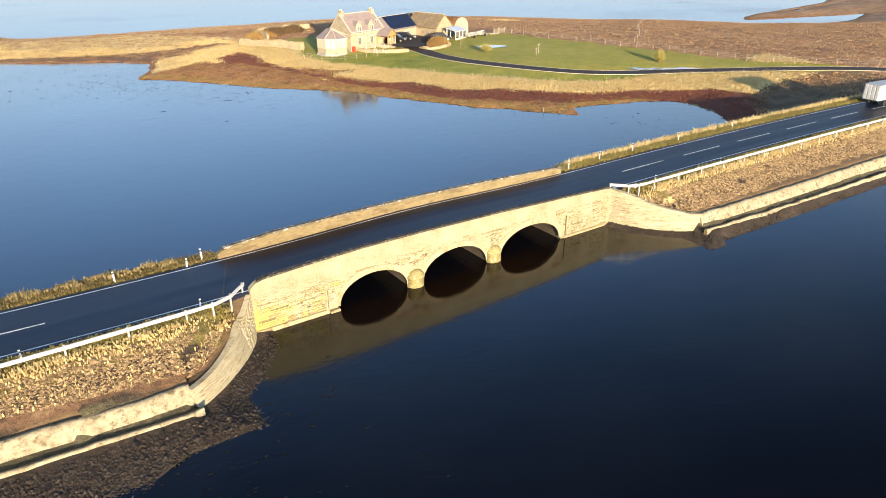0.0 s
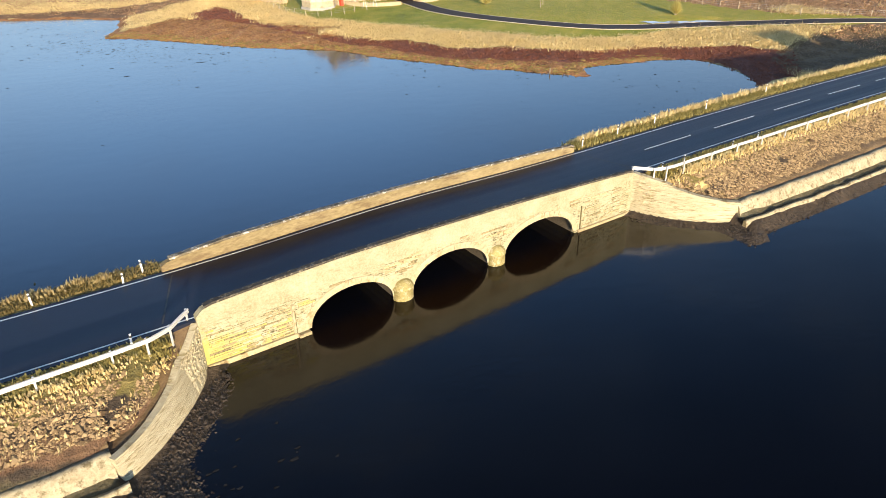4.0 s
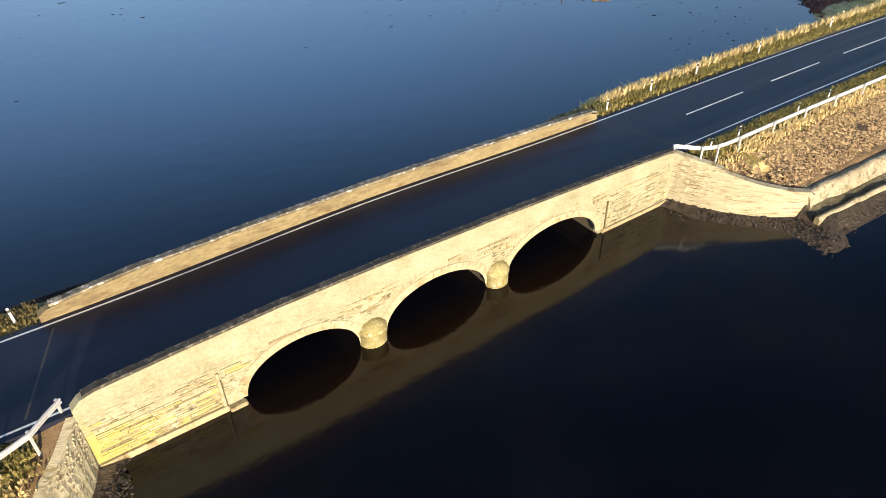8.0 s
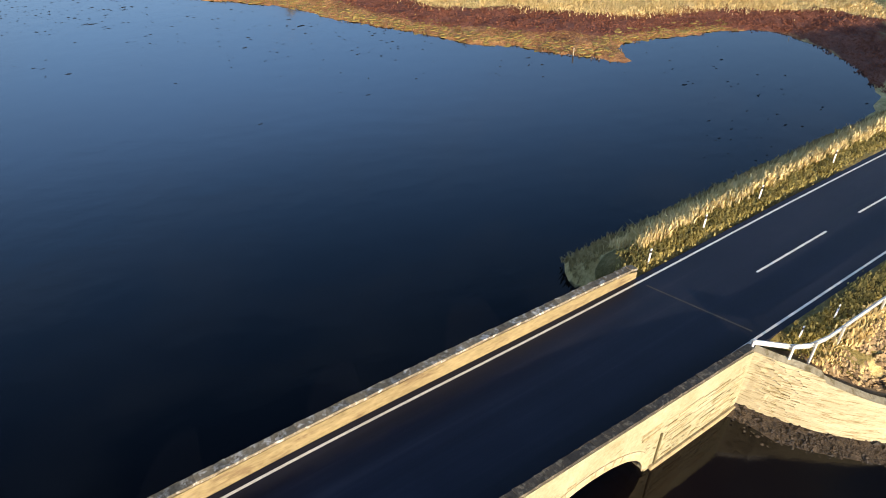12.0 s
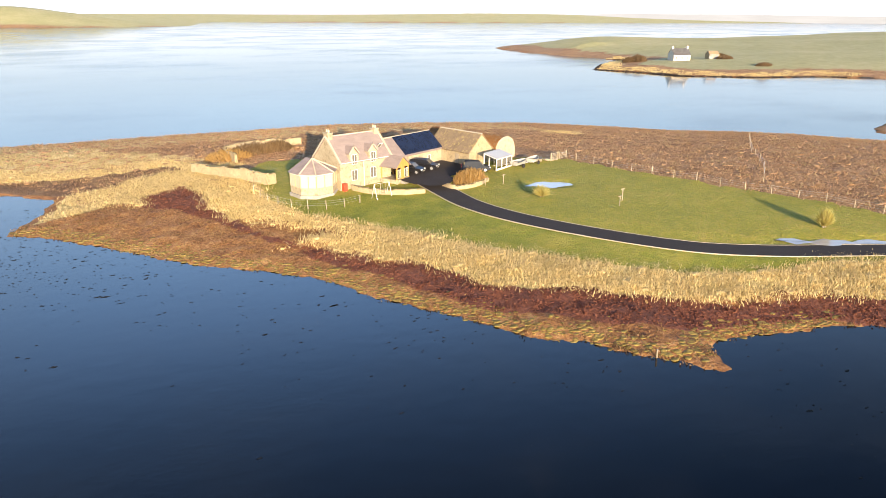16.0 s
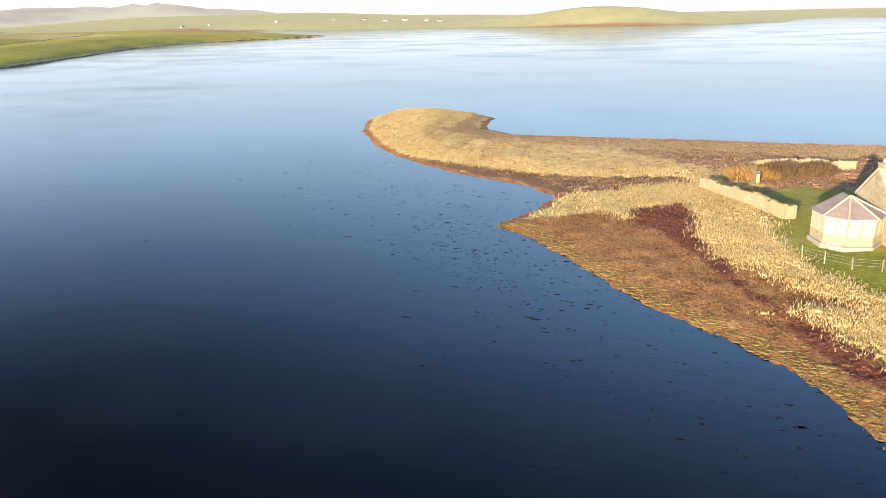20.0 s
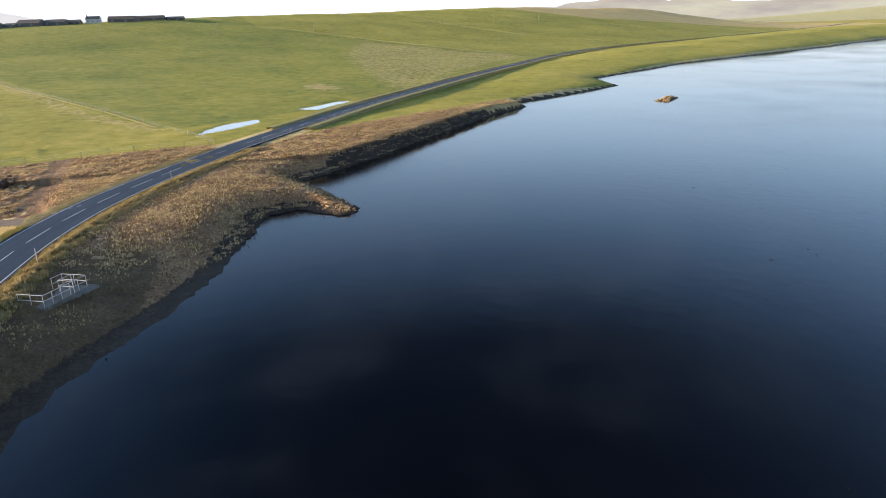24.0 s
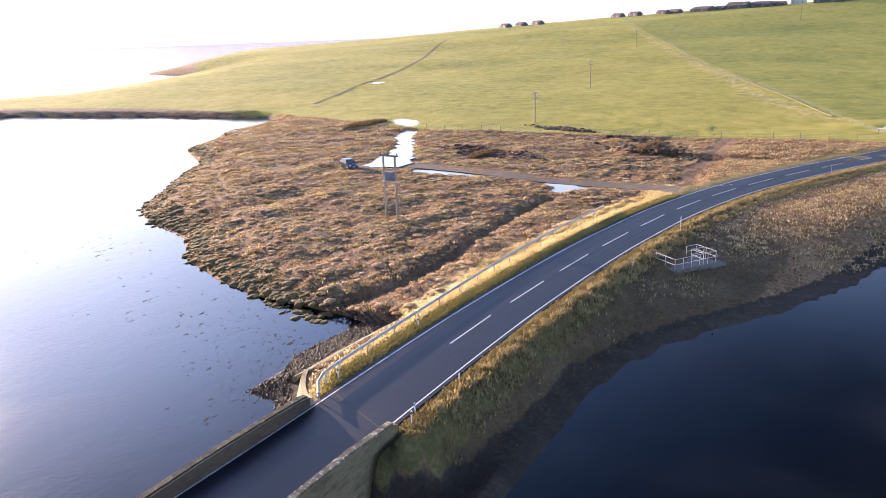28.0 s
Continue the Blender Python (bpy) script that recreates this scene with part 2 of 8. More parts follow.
M_RENDERED = face_material()
M_LICHEN = surface("lichen_face", (0.20, 0.17, 0.06), (0.40, 0.365, 0.17), 0.88, 0, 6, 0.42, 0.7, 0.04, 0.06, (0.36, 0.315, 0.07), (1, 1, 1), 0.5)
M_CAP = surface("lichened_cap", (0.15, 0.12, 0.035), (0.36, 0.31, 0.13), 0.88, 0, 7, 1.5, 0.8, 0.04, 0, (0.40, 0.37, 0.25))
M_WING = surface("wing_stone", (0.30, 0.255, 0.155), (0.50, 0.45, 0.31), 0.9, 0, 5, 0.7, 0.9, 0.06, 0.04, (0.20, 0.16, 0.075), (0.7, 0.7, 7))
M_THIN = surface("thin_stone", (0.27, 0.225, 0.13), (0.43, 0.375, 0.25), 0.88, 0, 6, 0.6, 0.6, 0.03, 0.06, (0.24, 0.185, 0.09))
M_BROWN = surface("stained_stone", (0.12, 0.09, 0.04), (0.38, 0.31, 0.17), 0.88, 0, 6, 1.6, 0.6, 0.04, 0.25, (0.10, 0.09, 0.045))
M_SOIL = surface("bank_soil", (0.07, 0.042, 0.02), (0.24, 0.16, 0.08), 0.95, 0, 5, 0.8, 0.8, 0.05)
M_JOINT = surface("open_joint", (0.05, 0.042, 0.018), (0.15, 0.125, 0.055), 0.95, 0, 8, 1.5, 0.3, 0.02)
M_SHOREWALL = surface("rough_shore_wall", (0.20, 0.16, 0.095), (0.44, 0.39, 0.265), 0.9, 0, 4, 1.1, 0.9, 0.09, 0, (0.13, 0.105, 0.055))
M_COPING = surface("coping_stone", (0.06, 0.05, 0.035), (0.24, 0.205, 0.14), 0.9, 0, 8, 1.4, 0.8, 0.04, 0.36, (0.50, 0.49, 0.45))
# Mottled near coping; dimness of its upward face is in the colour.
M_COPING_SHADE = surface("shaded_coping", (0.020, 0.018, 0.014), (0.07, 0.06, 0.045), 0.9, 0, 8, 1.6, 0.8, 0.04, 0.15, (0.16, 0.14, 0.10))
# Stone below the deck, with the shade under the arches in its colour.
M_VAULT_SHADE = surface("shaded_vault_stone", (0.05, 0.038, 0.024), (0.12, 0.095, 0.06), 0.9, 0, 6, 1, 0.6, 0.04)


def asphalt_material():
    """Smooth dark asphalt, polished and streaked along the wheel tracks."""
    m, n, l = nodes_of("asphalt")
    p = n["Principled BSDF"]
    a, b, v = n.new("ShaderNodeAttribute"), n.new("ShaderNodeAttribute"), n.new("ShaderNodeCombineXYZ")
    a.attribute_name, b.attribute_name = "run", "across"
    l.new(math_node(n, l, "MULTIPLY", a.outputs["Fac"], 0.02), v.inputs[0])
    l.new(b.outputs["Fac"], v.inputs[1])
    streak = noise_node(n, l, 1.6, 5, 0.65, v.outputs[0])
    grain = noise_node(n, l, 30, 5, 0.6, place_of(n, l))
    blot = noise_node(n, l, 0.22, 4, 0.6, place_of(n, l))
    f = math_node(n, l, "ADD", math_node(n, l, "MULTIPLY", streak, 0.55), math_node(n, l, "ADD", math_node(n, l, "MULTIPLY", grain, 0.2), math_node(n, l, "MULTIPLY", blot, 0.25)))
    l.new(ramp_node(n, l, f, [(0.36, (0.0045, 0.0065, 0.015)), (0.52, (0.0095, 0.0125, 0.026)), (0.66, (0.023, 0.026, 0.041))]), p.inputs["Base Color"])
    l.new(math_node(n, l, "ADD", math_node(n, l, "MULTIPLY", streak, 0.35), 0.30), p.inputs["Roughness"])
    p.inputs["Specular IOR Level"].default_value = 0.23
    l.new(bump_node(n, l, grain, 0.3, 0.01), p.inputs["Normal"])
    return m


M_ASPHALT = asphalt_material()
M_DRIVE = surface("drive_asphalt", (0.013, 0.009, 0.009), (0.030, 0.022, 0.022), 0.92, 0, 25, 0.5, 0.25, 0.01)
M_TRACK = surface("wet_gravel_track", (0.075, 0.056, 0.042), (0.18, 0.14, 0.105), 0.85, 0, 8, 0.6, 0.5, 0.03)
M_LINE = surface("road_paint", (0.50, 0.50, 0.48), (0.78, 0.78, 0.76), 0.6, 0, 12, 2, 0.1, 0.005)
M_GALV = surface("galvanised_steel", (0.46, 0.46, 0.45), (0.68, 0.68, 0.66), 0.45, 0.35, 10, 1.5, 0.1, 0.005)
M_TIMBER = surface("grey_timber", (0.20, 0.16, 0.11), (0.40, 0.34, 0.25), 0.85, 0, 10, 2, 0.4, 0.02, 0.2, None, (1, 1, 0.2))
M_WHITEPOST = paint("white_plastic", (0.78, 0.78, 0.76), 0.5)
M_REED = blades("bleached_reed", (0.60, 0.455, 0.185), (0.90, 0.73, 0.385))
M_SEDGE = blades("moor_sedge", (0.20, 0.115, 0.055), (0.48, 0.31, 0.155))
M_DRYGRASS = blades("dry_grass", (0.27, 0.20, 0.08), (0.55, 0.43, 0.20))
M_HEATH = blades("brown_heath", (0.29, 0.16, 0.083), (0.52, 0.32, 0.175))
M_GREENGRASS = blades("verge_grass", (0.20, 0.165, 0.04), (0.50, 0.41, 0.14))
M_MIXGRASS = blades("olive_grass", (0.14, 0.105, 0.032), (0.40, 0.30, 0.11))
M_WEED = blades("red_wrack", (0.12, 0.037, 0.021), (0.28, 0.105, 0.058))
M_SHOREWEED = blades("orange_shore_weed", (0.14, 0.072, 0.027), (0.40, 0.24, 0.10))


def water_material():
    m, n, l = nodes_of("loch_water")
    p = n["Principled BSDF"]
    vec = place_of(n, l, (1.0, 1.3, 1))
    deep = noise_node(n, l, 0.045, 6, 0.66, vec)
    col = ramp_node(n, l, deep, [(0.35, (0.0016, 0.0019, 0.0036)), (0.55, (0.0026, 0.0031, 0.0056)), (0.7, (0.0058, 0.0054, 0.0056))])
    # brown tint in the water along the near face of the bridge
    at = n.new("ShaderNodeSeparateXYZ")
    g = n.new("ShaderNodeNewGeometry")
    l.new(g.outputs["Position"], at.inputs[0])
    off_y = math_node(n, l, "ABSOLUTE", math_node(n, l, "ADD", at.outputs[1], 2.1))
    off_x = math_node(n, l, "ABSOLUTE", math_node(n, l, "ADD", at.outputs[0], -16.5))
    away = math_node(n, l, "MAXIMUM", math_node(n, l, "MULTIPLY", off_y, 0.34), math_node(n, l, "MULTIPLY", off_x, 0.052))
    away = math_node(n, l, "ADD", away, math_node(n, l, "MULTIPLY", math_node(n, l, "SUBTRACT", noise_node(n, l, 0.6, 5, 0.65, vec), 0.5), 0.3))
    near_bridge = ramp_node(n, l, away, [(0.25, (1, 1, 1)), (0.95, (0, 0, 0))])
    col = mix_node(n, l, near_bridge, col, (0.0095, 0.0048, 0.0026))
    l.new(col, p.inputs["Base Color"])
    p.inputs["IOR"].default_value = 1.33
    patch = ramp_node(n, l, noise_node(n, l, 0.011, 5, 0.65, vec), [(0.44, (0.05, 0.05, 0.05)), (0.68, (1, 1, 1))])
    small = noise_node(n, l, 2.2, 3, 0.55, vec)
    swell = noise_node(n, l, 0.5, 3, 0.5, vec)
    h = math_node(n, l, "ADD", math_node(n, l, "MULTIPLY", small, math_node(n, l, "MULTIPLY", patch, 0.5)), math_node(n, l, "MULTIPLY", swell, 0.42))
    l.new(bump_node(n, l, h, 0.2, 0.12), p.inputs["Normal"])
    l.new(math_node(n, l, "ADD", math_node(n, l, "MULTIPLY", patch, 0.12), 0.06), p.inputs["Roughness"])
    return m


M_WATER = water_material()


def ground_material():
    """Mixes the surfaces of the land by the masks that the ground carries."""
    m, n, l = nodes_of("land")
    p = n["Principled BSDF"]
    vec = place_of(n, l)
    fine, mid, wide = noise_node(n, l, 3.0, 6, 0.7, vec), noise_node(n, l, 0.55, 5, 0.65, vec), noise_node(n, l, 0.09, 8, 0.72, vec)
    tex = math_node(n, l, "ADD", math_node(n, l, "MULTIPLY", fine, 0.45), math_node(n, l, "ADD", math_node(n, l, "MULTIPLY", mid, 0.3), math_node(n, l, "MULTIPLY", wide, 0.25)))
    sward = noise_node(n, l, 0.22, 7, 0.75, vec)
    broad = math_node(n, l, "ADD", math_node(n, l, "ADD", math_node(n, l, "MULTIPLY", tex, 0.35), math_node(n, l, "MULTIPLY", sward, 0.4)), math_node(n, l, "MULTIPLY", noise_node(n, l, 0.017, 5, 0.62, vec), 0.25))
    tones = {
        "moor": [(0.38, (0.085, 0.042, 0.020)), (0.48, (0.27, 0.150, 0.072)), (0.60, (0.50, 0.315, 0.165))],
        "straw": [(0.38, (0.29, 0.20, 0.07)), (0.48, (0.57, 0.44, 0.18)), (0.60, (0.80, 0.65, 0.33))],
        "pasture": [(0.40, (0.13, 0.145, 0.010)), (0.49, (0.275, 0.265, 0.024)), (0.58, (0.42, 0.345, 0.06))],
        "meadow": [(0.40, (0.10, 0.135, 0.009)), (0.49, (0.21, 0.228, 0.020)), (0.58, (0.34, 0.295, 0.045))],
        "peat": [(0.36, (0.055, 0.030, 0.015)), (0.5, (0.18, 0.105, 0.052)), (0.64, (0.38, 0.24, 0.12))],
        "stubble": [(0.36, (0.27, 0.21, 0.06)), (0.49, (0.44, 0.34, 0.13)), (0.62, (0.58, 0.46, 0.20))],
        "lawn": [(0.34, (0.15, 0.17, 0.016)), (0.5, (0.27, 0.26, 0.032)), (0.66, (0.44, 0.31, 0.075))],
        "wrack": [(0.34, (0.05, 0.016, 0.010)), (0.5, (0.15, 0.047, 0.026)), (0.66, (0.26, 0.10, 0.05))],
        "shore": [(0.38, (0.055, 0.022, 0.009)), (0.46, (0.21, 0.090, 0.030)), (0.53, (0.36, 0.175, 0.062)), (0.62, (0.52, 0.31, 0.12))],
        "stony": [(0.34, (0.018, 0.013, 0.009)), (0.5, (0.05, 0.035, 0.022)), (0.66, (0.12, 0.085, 0.055))],
        "bank": [(0.34, (0.06, 0.036, 0.016)), (0.5, (0.145, 0.093, 0.042)), (0.66, (0.27, 0.18, 0.088))],
        "bench": [(0.34, (0.035, 0.032, 0.018)), (0.5, (0.10, 0.085, 0.045)), (0.66, (0.24, 0.20, 0.12))],
        "soil": [(0.34, (0.06, 0.032, 0.016)), (0.5, (0.15, 0.085, 0.045)), (0.66, (0.30, 0.20, 0.11))],
        "bed": [(0.3, (0.010, 0.010, 0.010)), (0.7, (0.030, 0.024, 0.016))],
        "verge": [(0.34, (0.075, 0.064, 0.019)), (0.5, (0.155, 0.125, 0.036)), (0.66, (0.32, 0.245, 0.09))],
        # Far shore: distance haze put into a paler, greyer green.
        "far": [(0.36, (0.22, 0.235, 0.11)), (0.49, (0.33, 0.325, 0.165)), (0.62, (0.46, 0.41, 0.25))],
    }
    col = ramp_node(n, l, tex, tones["moor"])
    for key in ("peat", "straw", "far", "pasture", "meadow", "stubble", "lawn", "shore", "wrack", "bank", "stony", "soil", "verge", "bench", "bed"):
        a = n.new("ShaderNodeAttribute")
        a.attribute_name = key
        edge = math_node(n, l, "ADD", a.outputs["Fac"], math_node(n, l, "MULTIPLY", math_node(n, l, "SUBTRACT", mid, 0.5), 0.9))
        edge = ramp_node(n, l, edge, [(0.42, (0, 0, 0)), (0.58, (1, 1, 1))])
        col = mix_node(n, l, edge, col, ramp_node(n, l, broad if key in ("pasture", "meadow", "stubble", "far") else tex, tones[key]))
    l.new(col, p.inputs["Base Color"])
    p.inputs["Roughness"].default_value = 0.9
    p.inputs["Sheen Weight"].default_value, p.inputs["Sheen Roughness"].default_value = 0.13, 0.5
    l.new(col, p.inputs["Sheen Tint"])
    l.new(bump_node(n, l, math_node(n, l, "ADD", math_node(n, l, "ADD", fine, mid), math_node(n, l, "MULTIPLY", sward, 1.6)), 0.9, 0.24), p.inputs["Normal"])
    return m


M_LAND = ground_material()


# ---- building helpers ----
def part(name, bm, material, parent=None, label=""):
    me = bpy.data.meshes.new(name)
    bm.to_mesh(me)
    bm.free()
    me.materials.append(material)
    ob = new(name, me)
    if parent is not None:
        ob.parent = parent
    if label:
        ob["label"] = label
    return ob


def shared(name, me, parent, m, label=""):
    ob = new(name, me)
    ob.parent = parent
    ob.matrix_basis = m
    if label:
        ob["label"] = label
    return ob


def mesh_of(name, verts, faces, material, smooth=False):
    """One mesh from arrays of places and corners (all faces with the same number of corners)."""
    verts, faces = np.asarray(verts, np.float32), np.asarray(faces, np.int32)
    me = bpy.data.meshes.new(name)
    me.vertices.add(len(verts))
    me.vertices.foreach_set("co", verts.ravel())
    k = faces.shape[1]
    me.loops.add(faces.size)
    me.loops.foreach_set("vertex_index", faces.ravel())
    me.polygons.add(len(faces))
    me.polygons.foreach_set("loop_start", np.arange(0, faces.size, k, dtype=np.int32))
    me.polygons.foreach_set("loop_total", np.full(len(faces), k, np.int32))
    me.polygons.foreach_set("use_smooth", np.full(len(faces), smooth, bool))
    me.update(calc_edges=True)
    me.materials.append(material)
    return me


def box(bm, lo, hi, m=None):
    """A box between two corners added to bm; m: a pose for it."""
    c, s = [(a + b) / 2 for a, b in zip(lo, hi)], [abs(b - a) for a, b in zip(lo, hi)]
    t = Matrix.Translation(c) @ Matrix.Diagonal((*s, 1))
    return bmesh.ops.create_cube(bm, size=1, matrix=(m @ t) if m else t)["verts"]


def slab(lo, hi, bevel=0.0, m=None):
    bm = bmesh.new()
    box(bm, lo, hi, m)
    if bevel:
        bmesh.ops.bevel(bm, geom=bm.edges[:], offset=bevel, segments=1, affect="EDGES")
    return bm


def rod(bm, a, b, r, sides=8, r2=None):
    a, b = Vector(a), Vector(b)
    m = Matrix.Translation((a + b) / 2) @ (b - a).to_track_quat("Z", "Y").to_matrix().to_4x4()
    bmesh.ops.create_cone(bm, cap_ends=True, segments=sides, radius1=r, radius2=r if r2 is None else r2, depth=(b - a).length, matrix=m)


def rods(pairs, r, sides=8):
    bm = bmesh.new()
    for a, b in pairs:
        rod(bm, a, b, r, sides)
    return bm


def prism(outline, lo, hi, axis="y"):
    """An outline in a plane drawn out along an axis from lo to hi."""
    bm = bmesh.new()
    put = {"x": lambda u, v, w: (w, u, v), "y": lambda u, v, w: (u, w, v), "z": lambda u, v, w: (u, v, w)}[axis]
    a = [bm.verts.new(put(u, v, lo)) for u, v in outline]
    b = [bm.verts.new(put(u, v, hi)) for u, v in outline]
    bm.faces.new(a), bm.faces.new(b[::-1])
    for i in range(len(a)):
        bm.faces.new((a[i], b[i], b[i - 1], a[i - 1]))
    bmesh.ops.recalc_face_normals(bm, faces=bm.faces[:])
    return bm


def thing(name, label, category, x=0, y=0, z=0, turn=0, group=""):
    ob = new(name)
    ob.empty_display_size = 0.2
    ob.matrix_basis = pose(x, y, z, 0, 0, turn)
    return tagged(ob, label, category, group)


def smooth_line(points, step=1.0):
    """A line glided through the points, as an array of places about step apart."""
    p = np.array(points, float)
    d = np.r_[0, np.cumsum(np.linalg.norm(np.diff(p, axis=0), axis=1))]
    g = np.empty_like(p)
    g[1:-1] = (p[2:] - p[:-2]) / (d[2:] - d[:-2])[:, None]
    g[0], g[-1] = (p[1] - p[0]) / d[1], (p[-1] - p[-2]) / (d[-1] - d[-2])
    out = []
    for i in range(len(p) - 1):
        w = d[i + 1] - d[i]
        for u in np.arange(0, 1, min(1, step / w)):
            h0, h1, h2, h3 = 2 * u**3 - 3 * u**2 + 1, u**3 - 2 * u**2 + u, -2 * u**3 + 3 * u**2, u**3 - u**2
            out.append(h0 * p[i] + h1 * w * g[i] + h2 * p[i + 1] + h3 * w * g[i + 1])
    return np.array(out + [p[-1]])


def sides_of(line):
    """The unit vectors to the left of a line in plan."""
    t = np.gradient(line[:, :2], axis=0)
    t /= np.linalg.norm(t, axis=1)[:, None] + 1e-9
    return np.stack([-t[:, 1], t[:, 0]], 1)


def line_distance(px, py, line):
    """Distance of places to a line in plan, and how far along it the nearest point lies."""
    best, at, run = np.full(px.shape, 1e9), np.zeros(px.shape), 0.0
    for (ax, ay), (bx, by) in zip(line[:-1, :2], line[1:, :2]):
        ex, ey = bx - ax, by - ay
        n2 = ex * ex + ey * ey + 1e-12
        u = np.clip(((px - ax) * ex + (py - ay) * ey) / n2, 0, 1)
        d = np.hypot(px - ax - u * ex, py - ay - u * ey)
        near = d < best
        best, at = np.where(near, d, best), np.where(near, run + u * math.sqrt(n2), at)
        run += math.sqrt(n2)
    return best, at


def inside(px, py, poly):
    """Signed distance to an outline in plan, positive inside."""
    q = np.array(poly, float)
    d, _ = line_distance(px, py, np.vstack([q, q[:1]]))
    odd = np.zeros(px.shape, bool)
    for (ax, ay), (bx, by) in zip(q, np.roll(q, -1, 0)):
        cross = (ay > py) != (by > py)
        odd ^= cross & (px < (bx - ax) * (py - ay) / (by - ay + 1e-12) + ax)
    return np.where(odd, d, -d)


def ripple(x, y, size, seed=0.0):
    """A cheap sum of turned waves in -1..1, for uneven shores and ground."""
    out = 0
    for i, (a, f, k) in enumerate(((0.3, 1.0, 0.5), (1.5, 1.9, 0.28), (2.4, 3.7, 0.15), (4.0, 7.1, 0.07))):
        u, v = x * math.cos(a) + y * math.sin(a), -x * math.sin(a) + y * math.cos(a)
        out = out + k * (np.sin(u * f / size * 6.3 + seed + 1.7 * i + 1.3 * np.sin(v * f / size * 4.1 + seed)) * np.cos(v * f / size * 5.2 + 2.1 * i - seed))
    return out


# ---- the plan ----
ROAD = smooth_line([(-1200, 1500), (-760, 830), (-600, 560), (-520, 420), (-460, 335), (-390, 262), (-320, 200), (-250, 140), (-205, 104), (-172, 78), (-140, 55.5),
                    (-115, 38.5), (-95, 26), (-80, 18), (-68, 12.8), (-55, 8.9), (-42.5, 6.5), (-34, 5.3), (-25, 4.4), (-17, 3.8),
                    (-9, 3.45), (0, 3.25), (16, 3.2), (33, 3.25), (47, 3.25), (62, 3.0), (80, 2.3), (105, 0.5), (140, -4), (200, -16), (400, -80)], 1.5)
ROAD_Z = 3.0
DRIVE = smooth_line([(65.2, 86), (64.6, 79), (64.3, 72), (66, 64), (70, 55.5), (75.5, 48), (82, 43), (92, 37), (101, 30), (114, 20), (128, 8), (136, -1)], 1.2)
EAST = [(31.0, 0.2), (32.4, -0.2), (34, -2.2), (37.2, -7.2), (50, -8.0), (65, -8.7), (90, -10), (130, -14), (220, -40), (400, -110), (1200, -200), (1200, 450), (696, 478), (523, 505), (465, 540), (372, 505),
        (359, 488), (340, 430), (334, 400), (328, 310), (290, 290), (262, 264), (266, 243), (268, 216), (290, 194), (322, 182), (335, 160), (320, 138),
        (290, 118), (252, 100), (215, 94), (197, 92), (184, 88), (180, 84), (206, 77), (225, 72), (205, 66), (188, 67), (170, 79), (166, 87), (157, 100), (145, 110), (131, 127), (122, 137), (100, 149),
        (80, 156), (62, 157), (49, 158.5), (30, 159.5), (18, 160), (7, 161), (0, 168), (-1.5, 176), (-1, 185), (-5, 190.5), (-18, 199), (-30, 197), (-32, 180), (-27, 162), (-19, 146),
        (-11, 135), (2, 123), (14.5, 116), (20, 110), (18, 101.5), (14.2, 94.2), (18, 91.7), (22.6, 85.4), (27.8, 77.9), (32.5, 71.5), (37.1, 67.2), (41, 62), (43.5, 55), (46.3, 50), (48.9, 45.5),
        (50.5, 41.5), (53.6, 38.6), (55.2, 35.5), (57.3, 32.7), (59.2, 30.3), (59.6, 31), (61.3, 34.2), (67.5, 32.6), (74, 30.7), (77.8, 27.2), (77, 22.4), (74.5, 18), (70, 13.2),
        (64.4, 11.5), (58.7, 11.3), (46.8, 11.5), (38.3, 11.3), (35.6, 11.0), (33.6, 10.2), (32.4, 8.8), (31.9, 6.8), (31, 6)]
WEST = [(0.9, 0), (0.5, -0.8), (-1.6, -3.9), (-2.9, -7.0), (-5.6, -8.2), (-9.1, -9.8), (-11.8, -10.8), (-14.7, -13.5), (-16.2, -19.4), (-18.8, -28.5), (-22.3, -38.8), (-28.7, -47), (-32.4, -59.6), (-36.6, -66.6), (-44.4, -72.7),
        (-60, -85), (-68, -90), (-80, -109), (-101, -118), (-126, -124), (-135, -136), (-129, -176), (-112, -240), (-84, -300), (-104, -332), (-166, -308), (-258, -356), (-337, -405), (-338, -470),
        (-716, -793), (-1530, -1162), (-3200, -1500), (-4700, -1500), (-4700, 2400), (-1400, 2200), (-900, 1700), (-640, 1350), (-430, 1095), (-492, 853), (-462, 668), (-359, 441), (-302, 298), (-242, 200), (-206, 187), (-190, 160),
        (-175, 128), (-162, 124.5), (-149, 107), (-125, 83), (-105, 64), (-91, 49), (-87, 43.5), (-69, 47.3), (-63, 48), (-62.3, 45), (-68.3, 40.4), (-67, 35.8), (-54, 31.2), (-43, 27.4), (-34, 22.3),
        (-29, 18.7), (-22, 14.9), (-16, 13.2), (-7, 12.6), (0.5, 11.2), (3.4, 9.6), (4.2, 7)]
NORTH = [(-4700, 2100), (-1400, 2000), (-860, 1850), (-358, 1870), (148, 1810), (420, 1930), (520, 2300), (760, 3200), (1200, 3150), (1700, 2900), (2200, 2650), (3500, 2300), (4700, 2100), (4700, 4700), (-4700, 4700)]
SKERRY = [(-152, 164.5), (-158, 173), (-156.5, 175), (-149, 167)]
LAWN = [(44, 90), (46, 80), (49, 74.8), (53.2, 69.2), (57.4, 59.8), (63.7, 51), (68, 45.8), (73, 42), (79, 40), (84, 39), (92, 34), (101, 27), (112, 18), (116, 22), (107, 33), (104.5, 40), (102.6, 51), (98, 62), (94, 74), (90.5, 87),
        (84, 91), (80, 97), (62, 106), (50, 110), (44, 104), (44.5, 96)]
